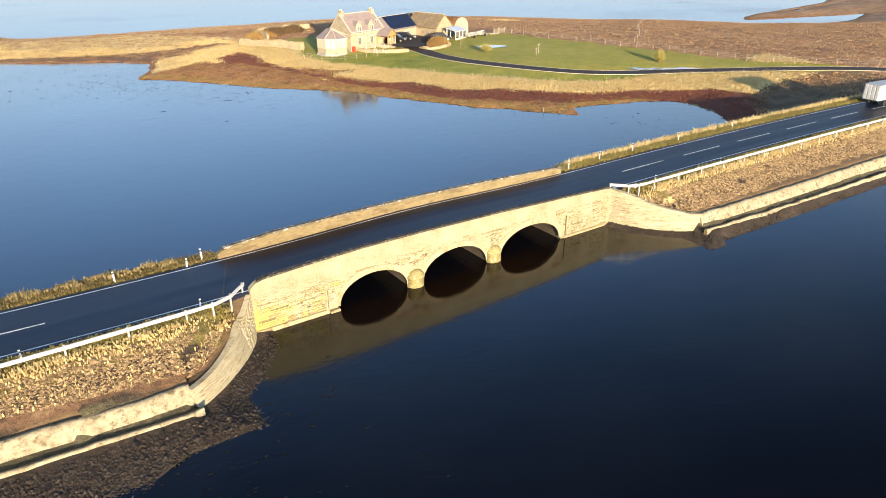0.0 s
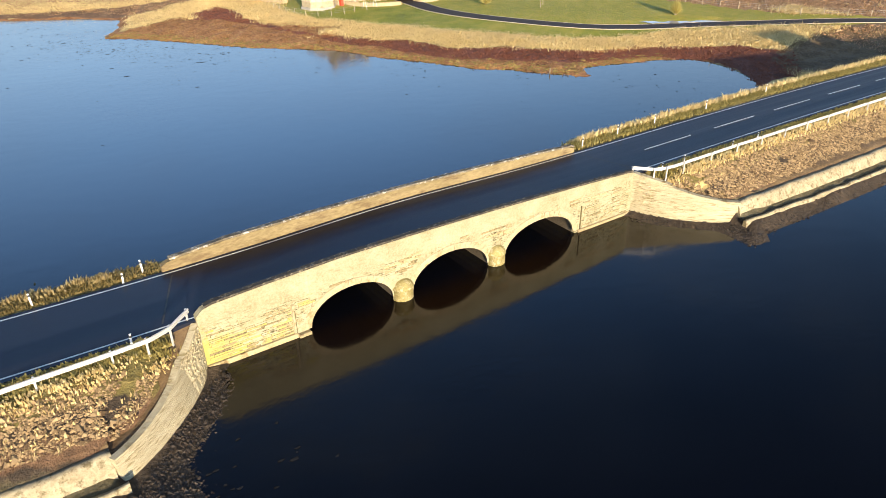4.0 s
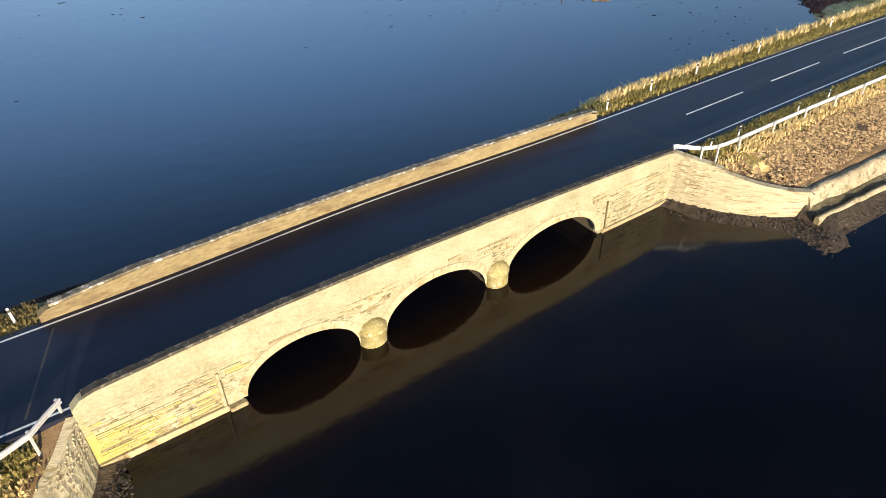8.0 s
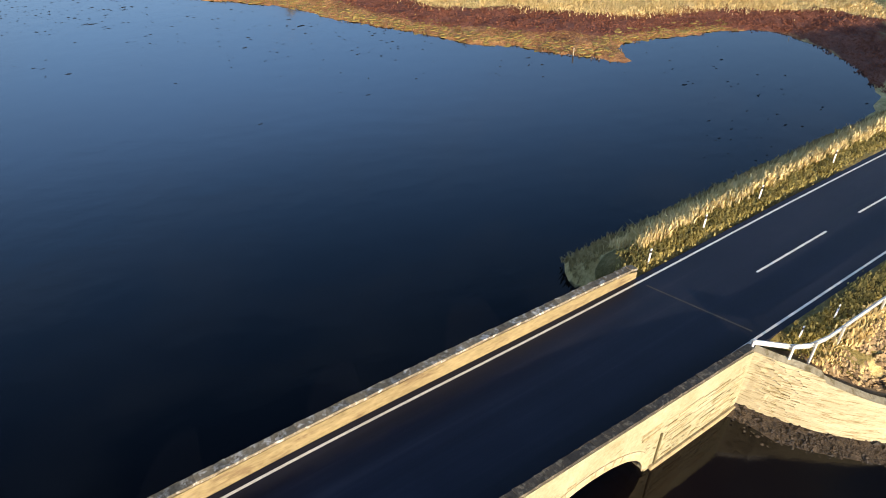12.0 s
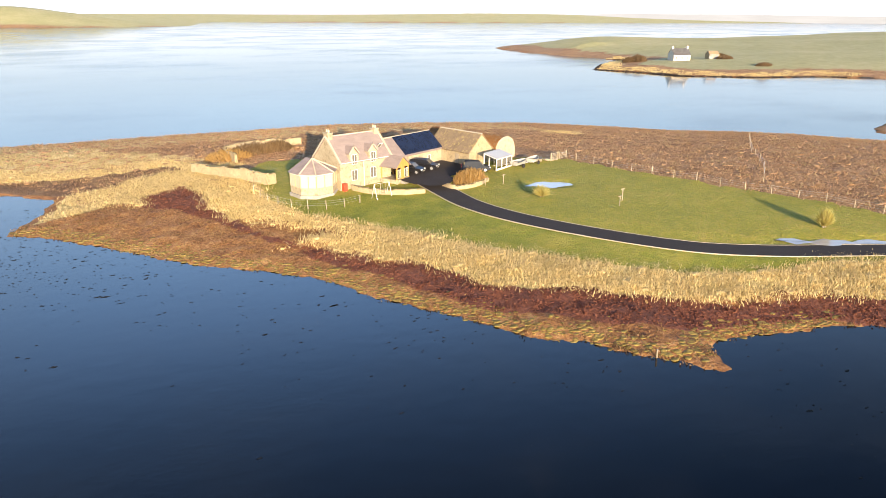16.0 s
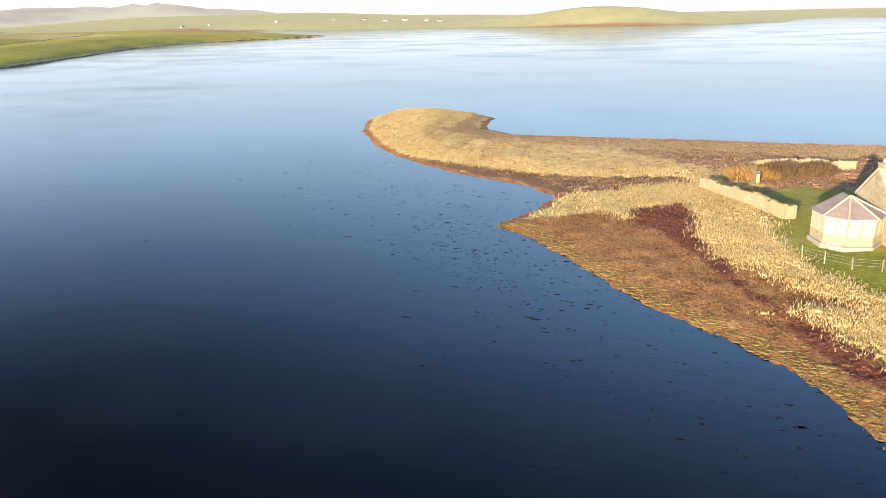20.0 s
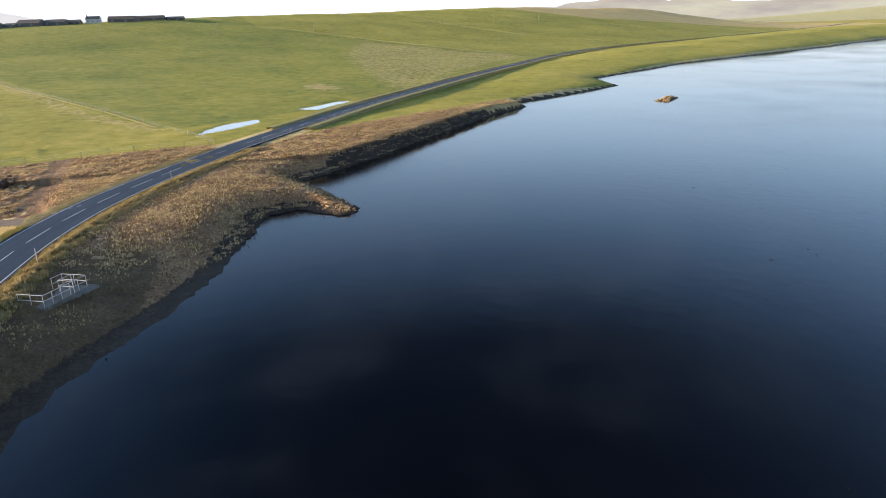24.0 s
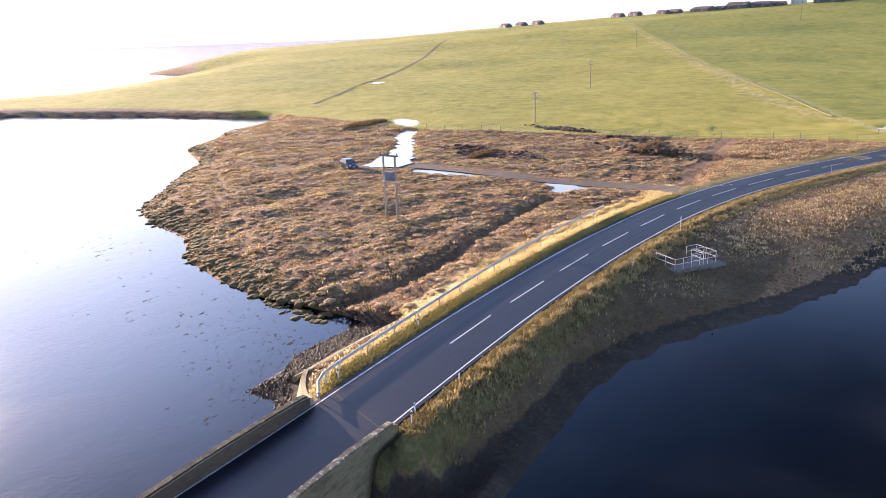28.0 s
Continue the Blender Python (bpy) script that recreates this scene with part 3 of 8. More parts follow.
WRACK = [(32.1, 100.8), (36.9, 102.2), (37.4, 96.7), (36.7, 89.4), (38.2, 80.9), (39.4, 75.8), (41.4, 71.8), (43.3, 68.4), (46.4, 64.0), (49.8, 59.9), (51.2, 55.9), (53, 51.4), (56.1, 48.5), (59.4, 45.6), (62.3, 42.5), (65.3, 39.7), (71.2, 36.3), (79, 33), (86, 27), (88, 20), (80, 14), (74, 15), (70, 12), (76.5, 21), (78, 27), (74, 31.5),
         (68, 34), (63.3, 35.5), (60, 37.5), (56.9, 39.7), (54.4, 42.8), (51.7, 45.6), (49.7, 48.7), (47.4, 54.1), (45.4, 59.2), (43, 64.3), (41, 70.6), (38.8, 75.6), (36.9, 81), (35.2, 85.4), (32.7, 90.5), (29.8, 94.6), (28.9, 99)]
BROWN = [(-8, 134), (3, 127), (14, 122), (24, 118), (36, 117), (40, 111), (30, 110), (24, 109.5), (20, 111), (14.5, 117), (2, 124), (-9, 135)]
FIELD = [(-113, 40), (-118, 30), (-116, 5), (-112, -30), (-109, -62), (-118, -90), (-134, -130), (-136, -180), (-122, -240), (-100, -296), (-106, -326), (-166, -302), (-258, -350), (-345, -420), (-720, -800), (-1530, -1150),
         (-4600, -1400), (-4600, 2000), (-1400, 1900), (-640, 1340), (-436, 1090), (-498, 850), (-467, 668), (-364, 440), (-307, 298), (-247, 206), (-207, 190), (-186, 140), (-168, 116), (-150, 94), (-128, 58)]
MEADOW = [(-150, 26), (-183, 9), (-259, -17), (-375, -67), (-525, -135), (-900, -290), (-1000, 100), (-650, 100), (-599, 138), (-550, 178), (-490, 212), (-450, 232), (-424, 268), (-380, 246), (-300, 176), (-205, 100)]
STRIP = [(44, 90), (46, 80), (49, 74.8), (53.2, 69.2), (57.4, 59.8), (63.7, 51), (68, 45.8), (73, 42), (79, 40), (84, 39), (92, 34), (101, 27), (92, 37), (82, 43), (75.5, 48), (70, 55.5), (66, 64), (64.3, 72), (62, 79), (56, 83), (50, 86)]
STUBBLE = [(-850, 575), (-1000, 500), (-1500, 700), (-1800, 1500), (-1200, 1550), (-900, 1250), (-880, 1000), (-860, 800)]
TRODDEN = np.array([(-152, 20), (-183, 4), (-259, -23), (-375, -73), (-525, -141)], float)
DITCH = np.array([(-58.5, -8.8), (-50, -9.6), (-42, -9.3), (-32.4, -8.7), (-24, -9.2), (-18.7, -11.4)])
HOLLOWS = [(-46, -45, 4.5), (-112, -95, 6), (-85.8, -32, 5), (-45.5, -23.5, 3.5), (-30.5, -22.5, 4), (-65, -62, 5), (-95, -15, 5)]
HILLS = [(-780, 20, 36, 440, 600), (-1050, 620, 36, 460, 380), (-1500, 1000, 44, 420, 320), (-20, 1990, 44, 260, 120), (-900, 2150, 20, 500, 260), (-2600, 3600, 50, 800, 500), (-1800, 4000, 40, 500, 500), (-1150, 4100, 26, 700, 500), (600, 4300, 28, 1500, 500), (2600, 3600, 35, 1200, 600),
         (420, 430, 5, 90, 60), (372, 392, 9, 7, 7), (800, 200, 14, 300, 300)]


def base_height(x, y):
    jag = 0.55 * ripple(x, y, 9.0) + 0.35 * ripple(x, y, 3.1, 2.0)
    de, dw = inside(x, y, EAST) + jag, inside(x, y, WEST) + jag
    dn, ds = inside(x, y, NORTH), inside(x, y, SKERRY)
    shelf = lambda d, s, top: np.where(d > 0, top * (1 - np.exp(-np.maximum(d, 0) * s / top)) + 0.06, np.maximum(0.35 * d, -2.5))
    z = np.maximum.reduce([shelf(de, 0.13, 3.0), shelf(dw, 0.3, 2.0), shelf(dn, 0.03, 12.0), shelf(ds, 0.5, 0.5)])
    land = np.maximum.reduce([de, dw, dn])
    dr, _ = line_distance(x, y, ROAD[::2])
    for cx, cy, h, rx, ry in HILLS:
        z = z + np.where(land > 0, np.clip(land / 60, 0, 1) * np.clip((dr - 4) / 380, 0, 1) ** 0.8, 0) * h * np.exp(-((x - cx) / rx) ** 2 - ((y - cy) / ry) ** 2)
    near = np.clip(1 - (np.hypot(x + 10, y - 15) - 125) / 110, 0, 1)
    step_up = np.clip((dw - 0.7) / 1.9, 0, 1)
    ledge = np.maximum(2.95 - 0.035 * np.maximum(dr - 22, 0), 1.5 + 0.25 * ripple(x, y, 40.0, 2.0)) * step_up * step_up * (3 - 2 * step_up) * np.interp(x, [-185, -150], [0.5, 1.0])
    z = np.where((x < -95) & (dw > 0) & (x > -900), np.maximum(z, ledge), z)
    ditch = line_distance(x, y, DITCH)[0]
    z = z - 0.75 * np.exp(-(ditch / 1.1) ** 2) * (dw > 1.5)
    for hx, hy, hr in HOLLOWS:
        away = np.hypot((x - hx) * 0.55, y - hy) / hr
        z = z + 0.22 * np.exp(-(away - 1.3) ** 2 * 6) * (y > hy) - 0.38 * np.exp(-away ** 2 * 1.5)
    z = z + np.where((dw > 4) & (x < -18) & (y < 0) & (x > -150), near * 0.30 * ripple(x, y, 19.0, 7.0), 0)
    rough = near * np.where(dw > 3, 1.6, 1.7) * np.clip(0.5 - inside(x, y, FIELD) / 4, 0, 1)
    z = z + np.where(land > 3, rough * (0.16 * ripple(x, y, 6.0, 1.0) + 0.10 * ripple(x, y, 2.4, 4.0)) + (1 - near) * 0.8 * ripple(x, y, 160.0, 0.5), 0)
    z = z - 0.425 * near * np.where(inside(x, y, LAWN) > 0.5, 1, 0) * (0.16 * ripple(x, y, 6.0, 1.0) + 0.10 * ripple(x, y, 2.4, 4.0)) * 4
    z = z - np.where(de > 0, 1.0, 0) * np.exp(-((x - 96) / 15) ** 2 - ((y - 15) / 7) ** 2)
    north = y > 3.3 - 0.02 * x
    rail_side = ~north & (x > -60) & (x < 140)
    bank = np.where(dr < 3.1, ROAD_Z - 0.10, np.where(dr < 4.6, ROAD_Z + 0.02, ROAD_Z + 0.02 - np.where(rail_side, 0.40, np.where(x > 20, 0.74, 0.62)) * (dr - 4.6)))
    off = np.clip(np.where(x < 16, x - np.where(north & (y > 6.4), 2.6, 0.1), np.where(north & (y > 6.6), 33.2, 32.4) - x), 0, 50) * 4.0
    rise = np.maximum(dw - 2.2, 0)
    fall = np.where(dw < 2.2, 0.10 + 0.06 * dw, 0.42 + (ROAD_Z - 0.42) * rise / (rise + np.maximum(dr - 4.6, 0) + 1e-6))
    flat = 0.42 + (2.45 - 0.035 * np.maximum(dr - 4.6, 0)) * (1 - np.exp(-rise / 1.5))
    fall = fall + (np.maximum(flat, fall) - fall) * np.clip((-46 - x) / 13, 0, 1)
    z = np.where(north & (x <= -70) & (x > -100) & (dr > 4.6) & (dw > 0) & (y > 8), np.maximum(z, flat), z)
    west_bank = north & (x < 4.2) & ((x < 0.1) | (y > 6.4)) & (x > -70) & (dr > 4.6) & (dw > 0)
    z = np.where(west_bank, np.where(x > -55, fall, np.maximum(z, fall)), z)
    bank = np.where(west_bank, -3, bank)
    z = np.maximum(z, np.where((x > 0.1) & (x < 33.2), bank - off, bank))
    # the retained slopes stop at their walls
    wall_r = np.interp(x, [37.0, 50, 67, 90, 132], [-5.4, -5.95, -6.4, -7.15, -9.5])
    front_r = (x > 37) & (x < 132) & (y < wall_r)
    wall_l = np.interp(x, [-34, -24, -14.5, -9, -5.2], [-2.6, -3.4, -4.25, -4.85, -5.0])
    front_l = (x < -5.2) & (x > -17) & (y < wall_l)
    z = np.where(front_r, np.minimum(z, np.where(wall_r - y < 1.95, 0.72 - 0.12 * (wall_r - y), 0.25 - 0.30 * (wall_r - 1.95 - y))), z)
    z = np.where(front_l, np.minimum(z, np.where(wall_l - y < 1.85, 0.70 - 0.12 * (wall_l - y), 0.42 - 0.14 * (wall_l - 1.85 - y))), z)
    out_r = inside(x, y, [(24, 0.7), (33.25, 0.8), (34.1, -0.7), (34.85, -1.8), (36.0, -3.15), (37.0, -4.2), (37.6, -4.8), (37.6, -30), (24, -30)])
    out_l = inside(x, y, [(6, 0.7), (-0.85, 0.8), (-1.5, -0.7), (-2.7, -2.35), (-4.25, -3.95), (-5.3, -4.6), (-5.3, -30), (6, -30)])
    top_r = np.interp(np.hypot(x - 32.8, y), [0, 2, 4.5, 7], [2.9, 2.45, 1.85, 1.4])
    top_l = np.interp(np.hypot(x + 0.3, y), [0, 2, 4.5, 7], [2.85, 2.3, 1.6, 1.35])
    z = np.where((out_r > -1.2) & (y < 0.3) & (x < 37.6), np.minimum(z, top_r + 0.55 * np.maximum(-out_r, 0)), z)
    z = np.where((out_l > -1.2) & (y < 0.3) & (x > -5.3), np.minimum(z, top_l + 0.55 * np.maximum(-out_l, 0)), z)
    z = np.where(out_r > 0, np.minimum(z, 0.17 - 0.15 * np.maximum(out_r - 1.2, 0)), z)
    z = np.where(out_l > 0, np.minimum(z, 0.26 - 0.17 * np.maximum(out_l - 0.9, 0)), z)
    return z


POOLS = [[(-68.5, -45.5), (-72, -41.5), (-84.5, -48), (-98, -57), (-108, -61.8), (-107.6, -65.2), (-98, -61), (-89, -54.5), (-79, -50), (-71, -48)],
         [(-112, -66), (-119, -69), (-124, -74), (-121, -77), (-114, -71)],
         [(-62.6, -8.9), (-64.6, -7.4), (-66.6, -6.4), (-67.4, -8.6), (-68.8, -11.4), (-68.0, -14.2), (-65.8, -11.4), (-64.2, -10.2)],
         [(-68.0, -24.5), (-69.3, -30.8), (-68.6, -36.6), (-67.4, -36.2), (-67.1, -30.4)],
         [(-135.6, 29.9), (-143, 32.5), (-150, 36.9), (-154, 43.8), (-149, 43.5), (-140.7, 36.5)],
         [(-174.6, 64), (-180.2, 60.0), (-184, 65), (-194.7, 74.5), (-193, 77.5), (-184, 71)],
         [(-201, -141), (-208, -143), (-215, -148), (-209, -151)],
         [(75.4, 75.6), (78.8, 75.9), (81.2, 73.4), (79.2, 72.6), (77.0, 73.6)],
         [(86, 44.6), (92, 40.6), (96, 38), (95.4, 37.5), (90, 40.2), (86, 43.5)]]
TRACK = smooth_line([(-66, 8.5), (-69, 3), (-69.5, -8), (-69.5, -18), (-71, -30), (-71, -40), (-68, -48)], 1.0)
TRACK_RUN = np.r_[0, np.cumsum(np.linalg.norm(np.diff(TRACK, axis=0), axis=1))]
TRACK_Z = np.convolve(np.pad(base_height(TRACK[:, 0], TRACK[:, 1]), 8, "edge"), np.ones(17) / 17, "valid")
POOL_Z = [float(np.mean(base_height(*np.array(p, float).T))) - 0.10 for p in POOLS]
DRIVE_RUN = np.r_[0, np.cumsum(np.linalg.norm(np.diff(DRIVE, axis=0), axis=1))]
DRIVE_Z = np.convolve(np.pad(base_height(DRIVE[:, 0], DRIVE[:, 1]), 6, "edge"), np.ones(13) / 13, "valid")


def land_height(x, y):
    """Height of the ground: the plain land, levelled under the drive and sunk a little at the puddles."""
    x, y = np.asarray(x, float), np.asarray(y, float)
    z = base_height(x, y)
    k = (x > 58) & (x < 142) & (y > -8) & (y < 92)
    if k.any():
        d, at = line_distance(x[k], y[k], DRIVE[::2])
        w = np.clip((4.2 - d) / 2.0, 0, 1)
        z[k] = z[k] * (1 - w) + w * np.interp(at, DRIVE_RUN, DRIVE_Z)
    k = (x > -78) & (x < -60) & (y > -54) & (y < 7)
    if k.any():
        d, at = line_distance(x[k], y[k], TRACK[::2])
        w = np.clip((4.5 - d) / 2.0, 0, 1)
        z[k] = z[k] * (1 - w) + w * np.interp(at, TRACK_RUN, TRACK_Z)
    for p, level in zip(POOLS, POOL_Z):
        q = np.array(p)
        (x0, y0), (x1, y1) = q.min(0) - 4, q.max(0) + 4
        k = (x > x0) & (x < x1) & (y > y0) & (y < y1)
        if k.any():
            d = inside(x[k], y[k], p)
            w = np.clip((d + 1.6) / 1.6, 0, 1)
            z[k] = z[k] * (1 - w) + w * np.minimum(z[k], level - 0.10 - 0.1 * (d > 0.5))
    return z


def height_at(x, y):
    return float(land_height(np.array([x]), np.array([y]))[0])


def spread(lo, hi, edges, steps, grow):
    """Grid lines: even steps between the given edges, then wider and wider out to lo and hi."""
    mid = [edges[0]]
    for a, b, step in zip(edges[:-1], edges[1:], steps):
        mid += list(np.linspace(a, b, max(2, round((b - a) / step)) + 1)[1:])
    for end, sign, s in ((hi, 1, steps[-1]), (lo, -1, steps[0])):
        v = mid[-1] if sign > 0 else mid[0]
        while sign * (end - v) > 0:
            s *= grow
            v += sign * s
            mid = mid + [v] if sign > 0 else [v] + mid
    return np.array(mid)


def build_land():
    xs = spread(-4700, 4700, (-520, -175, -112, 104), (2.6, 1.5, 0.78), 1.05)
    ys = spread(-4700, 4700, (-14, 122, 190, 560), (0.78, 1.5, 2.6), 1.05)
    X, Y = np.meshgrid(xs, ys)
    Z = land_height(X.ravel(), Y.ravel())
    nx, ny = len(xs), len(ys)
    i = (np.arange(ny - 1)[:, None] * nx + np.arange(nx - 1)).ravel()
    me = mesh_of("ground", np.stack([X.ravel(), Y.ravel(), Z], 1), np.stack([i, i + 1, i + nx + 1, i + nx], 1), M_LAND, True)
    x, y = X.ravel(), Y.ravel()
    de, dw = inside(x, y, EAST), inside(x, y, WEST)
    dr, _ = line_distance(x, y, ROAD[::2])
    soft = lambda d, w: np.clip(0.5 + d / w, 0, 1)
    wob = 1.6 * ripple(x, y, 14, 3)
    masks = {
        "pasture": soft(inside(x, y, FIELD), 5) * soft(dr - 5.5, 1.5),
        "peat": soft(dw - 0.5, 1) * (x < 0) * (x > -160) * (y < 6) * soft(dr - 9, 2),
        "meadow": np.maximum(soft(inside(x, y, MEADOW), 3) * soft(dr - 5.5, 1.5) * soft(inside(x, y, FIELD), 5), soft(inside(x, y, STRIP) + 0.5, 1.4)),
        "stubble": np.maximum.reduce([soft(inside(x, y, STUBBLE), 12), 0.57 * soft(7 + 2 * wob - line_distance(x, y, TRODDEN)[0], 18), 0.49 * soft(inside(x, y, [(-190, 94), (-230, 120), (-300, 170), (-400, 255), (-430, 255), (-445, 225), (-490, 205), (-540, 165), (-420, 120), (-280, 100)]), 25), 0.62 * soft(9 + 3 * wob - np.hypot((x + 240) / 2.2, (y - 78)), 12)]),
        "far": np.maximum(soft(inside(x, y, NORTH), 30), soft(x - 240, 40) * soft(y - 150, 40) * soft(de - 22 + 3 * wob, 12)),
        "lawn": soft(inside(x, y, LAWN) + 0.3 * wob, 1.4) * soft(-inside(x, y, STRIP), 2),
        "wrack": soft(inside(x, y, WRACK) + 0.5 * wob, 2.2),
        "shore": np.maximum.reduce([soft(np.where(y > 70, 12.5, 6.5) + wob - de, 3) * ((y < 0.27 * (x - 14) + 95.5) | (de < 1.5)) * (x < 80) * (y > 25) * (de > -3), soft(1.5 - dw, 1.5) * 0.8 * (dw > -3) * (y < 4), soft(2.2 + wob - de, 2) * (x > 170) * (de > -4)]),
        "straw": np.maximum.reduce([soft(24 + wob * 2 - de, 6) * (x < 112) * (y > 12) * (de > -3), soft(9.5 - dr, 3) * (x < 0) * (y < 3.5 - 0.15 * np.minimum(x + 60, 0)), soft(10 - dr, 2) * (x > 30), soft(18 + wob * 3 - de, 8) * (y > 110) * (x < 40) * (de > -3), soft(5.8 - dr, 1.5) * (x < -112), soft(4.6 + wob - dw, 2) * (dw > 0.9) * (y > 100) * (x < -140)]),
        "stony": np.maximum.reduce([soft(1.0 - np.hypot(np.maximum(np.abs(x - 34.3) - 3.4, 0), np.maximum(np.abs(y + 3.6) - 4.0, 0)), 1) * (Z < 0.75), soft(1.0 - np.hypot(np.maximum(np.abs(x + 2.5) - 3.4, 0), np.maximum(np.abs(y + 3.6) - 4.0, 0)), 1) * (Z < 0.75), soft(np.where(x < -150, 1.2, 2.3) - dw, 0.8) * (dw > -3) * (y > 6) * (x < 5), soft(2.5 - np.hypot(np.maximum(np.abs(x + 7) - 8, 0), np.maximum(np.abs(y + 6.5) - 3.6, 0)), 2), soft(1.5 - np.hypot(np.maximum(np.abs(x - 80) - 46, 0), np.maximum(np.abs(y + 7) - 2.5, 0)), 2)]),
        "verge": soft(6.0 - dr, 1.2) * (Z > 1.2) * (x > -112),
        # Bank grass, plus a dark ellipse painting the causeway's shadow on the inlet.
        "bank": np.maximum(soft(1 - np.hypot((x - 97) / 17, (y - 15) / 8.5), 0.3) * (dr > 6), soft(15 - dr, 3) * soft(dr - 5.2, 1) * (x < 0.5) * soft(x + 50, 8) * (y > 4)),
        "bench": np.maximum(soft(0.75 - np.abs(y - np.interp(x, [37, 50, 67, 90, 132], [-5.9, -6.5, -6.95, -7.7, -10.0])), 0.5) * (x > 37.4) * (x < 132), soft(0.75 - np.abs(y - np.interp(x, [-34, -24, -14.5, -9, -5.2], [-3.0, -3.9, -4.8, -5.4, -5.7])), 0.5) * (x < -5.3) * (x > -17)),
        "soil": np.maximum.reduce([soft(inside(x, y, BROWN) + 0.4 * wob, 2), soft(0.45 - np.abs(y - np.interp(x, [33.5, 35, 37, 50, 67, 90, 132], [-0.6, -2.2, -4.6, -5.1, -5.5, -6.2, -8.6])), 0.4) * (x > 33.5) * (x < 132), soft(0.45 - np.abs(y - np.interp(x, [-34, -24, -14.5, -9, -5.2, -3.2, -1.6], [-1.7, -2.55, -3.4, -4.05, -4.35, -2.5, -0.6])), 0.4) * (x < -1) * (x > -34)]),
        "bed": soft(-0.05 - Z, 0.15) * (np.hypot(x, y) < 420),
    }
    for key, v in masks.items():
        me.attributes.new(key, "FLOAT", "POINT").data.foreach_set("value", v.astype(np.float32))
    return tagged(new("ground", me), "rough winter grassland, moor and shore round a loch", "ground", kind="structure")


build_land()
me = mesh_of("water", [(-4600, -4600, 0), (4600, -4600, 0), (4600, 4600, 0), (-4600, 4600, 0)], [(0, 1, 2, 3)], M_WATER)
tagged(new("water", me), "calm dark blue loch water with faint ripples", "water", kind="structure")


def strip(name, line, left, right, z, material, thick=0.0):
    """A band along a line between two offsets to its left, at a height or heights."""
    s = sides_of(line)
    a, b = line[:, :2] + s * np.asarray(left)[..., None] if np.ndim(left) else line[:, :2] + s * left, line[:, :2] + s * right
    z = np.broadcast_to(z, len(line))
    n = len(line)
    v = np.vstack([np.c_[a, z], np.c_[b, z], np.c_[a, z - thick], np.c_[b, z - thick]])
    i = np.arange(n - 1)
    f = [np.stack([i + n, i + n + 1, i + 1, i], 1)]
    if thick:
        f += [np.stack([i, i + 1, i + 2 * n + 1, i + 2 * n], 1), np.stack([i + 3 * n, i + 3 * n + 1, i + n + 1, i + n], 1)]
    return mesh_of(name, v, np.vstack(f), material)


def road_height(line):
    far = np.hypot(line[:, 0], line[:, 1])
    g = land_height(line[:, 0], line[:, 1])
    z = np.where(far < 110, ROAD_Z, np.maximum(ROAD_Z, g + 0.25))
    k = np.ones(9) / 9
    z = np.convolve(np.pad(z, 4, "edge"), k, "valid")
    return z + 0.30 * np.exp(-((line[:, 0] - 15.5) / 9.0) ** 2) * (np.abs(line[:, 1]) < 8)


ROAD_H = road_height(ROAD)
road_me = strip("road", ROAD, 3.0, -3.0, ROAD_H, M_ASPHALT, 0.5)
along_road = np.r_[0, np.cumsum(np.linalg.norm(np.diff(ROAD[:, :2], axis=0), axis=1))]
n = len(ROAD)
road_me.attributes.new("across", "FLOAT", "POINT").data.foreach_set("value", np.repeat([3.0, -3.0, 3.0, -3.0], n).astype(np.float32))
road_me.attributes.new("run", "FLOAT", "POINT").data.foreach_set("value", np.tile(along_road, 4).astype(np.float32))
road_ob = tagged(new("road", road_me), "smooth dark two-lane asphalt road, slightly wet", "road", kind="structure")


# ---- road markings ----
def along(line, s):
    """Place and direction at a distance along a line."""
    d = np.r_[0, np.cumsum(np.linalg.norm(np.diff(line[:, :2], axis=0), axis=1))]
    x, y = np.interp(s, d, line[:, 0]), np.interp(s, d, line[:, 1])
    x2, y2 = np.interp(s + 0.5, d, line[:, 0]), np.interp(s + 0.5, d, line[:, 1])
    return x, y, math.atan2(y2 - y, x2 - x), float(np.interp(s, d, ROAD_H)) if len(d) == len(ROAD_H) else 0.0


road_run = np.r_[0, np.cumsum(np.linalg.norm(np.diff(ROAD[:, :2], axis=0), axis=1))]
edges = thing("edge_lines", "thin white painted lines along both road edges", "road marking")
tagged(edges, kind="structure")
for side in (2.68, -2.68):
    me = strip("edge_line", ROAD, side + 0.055, side - 0.055, ROAD_H + 0.004, M_LINE)
    shared("edge_line", me, edges, Matrix())
dashes = thing("centre_line", "broken white painted centre line of the road", "road marking")
tagged(dashes, kind="structure")
s_left = float(road_run[np.argmin(np.hypot(ROAD[:, 0] + 11.17, ROAD[:, 1] - 3.6))])
s_right = float(road_run[np.argmin(np.hypot(ROAD[:, 0] - 38.2, ROAD[:, 1] - 3.25))])
dash_me = {}
starts = [s_left - 6.0 - 9.0 * i for i in range(26)] + [s_right + 9.0 * i for i in range(11)]
for s in starts:
    x, y, a, z = along(ROAD, s + 3.0)
    if not dash_me:
        bm = slab((-2.95, -0.055, 0), (2.95, 0.055, 0.004))
        dash_me[0] = bpy.data.meshes.new("dash")
        bm.to_mesh(dash_me[0])
        bm.free()
        dash_me[0].materials.append(M_LINE)
    shared("dash", dash_me[0], dashes, Matrix.Translation((x, y, z + 0.002)) @ Matrix.Rotation(a, 4, "Z"))
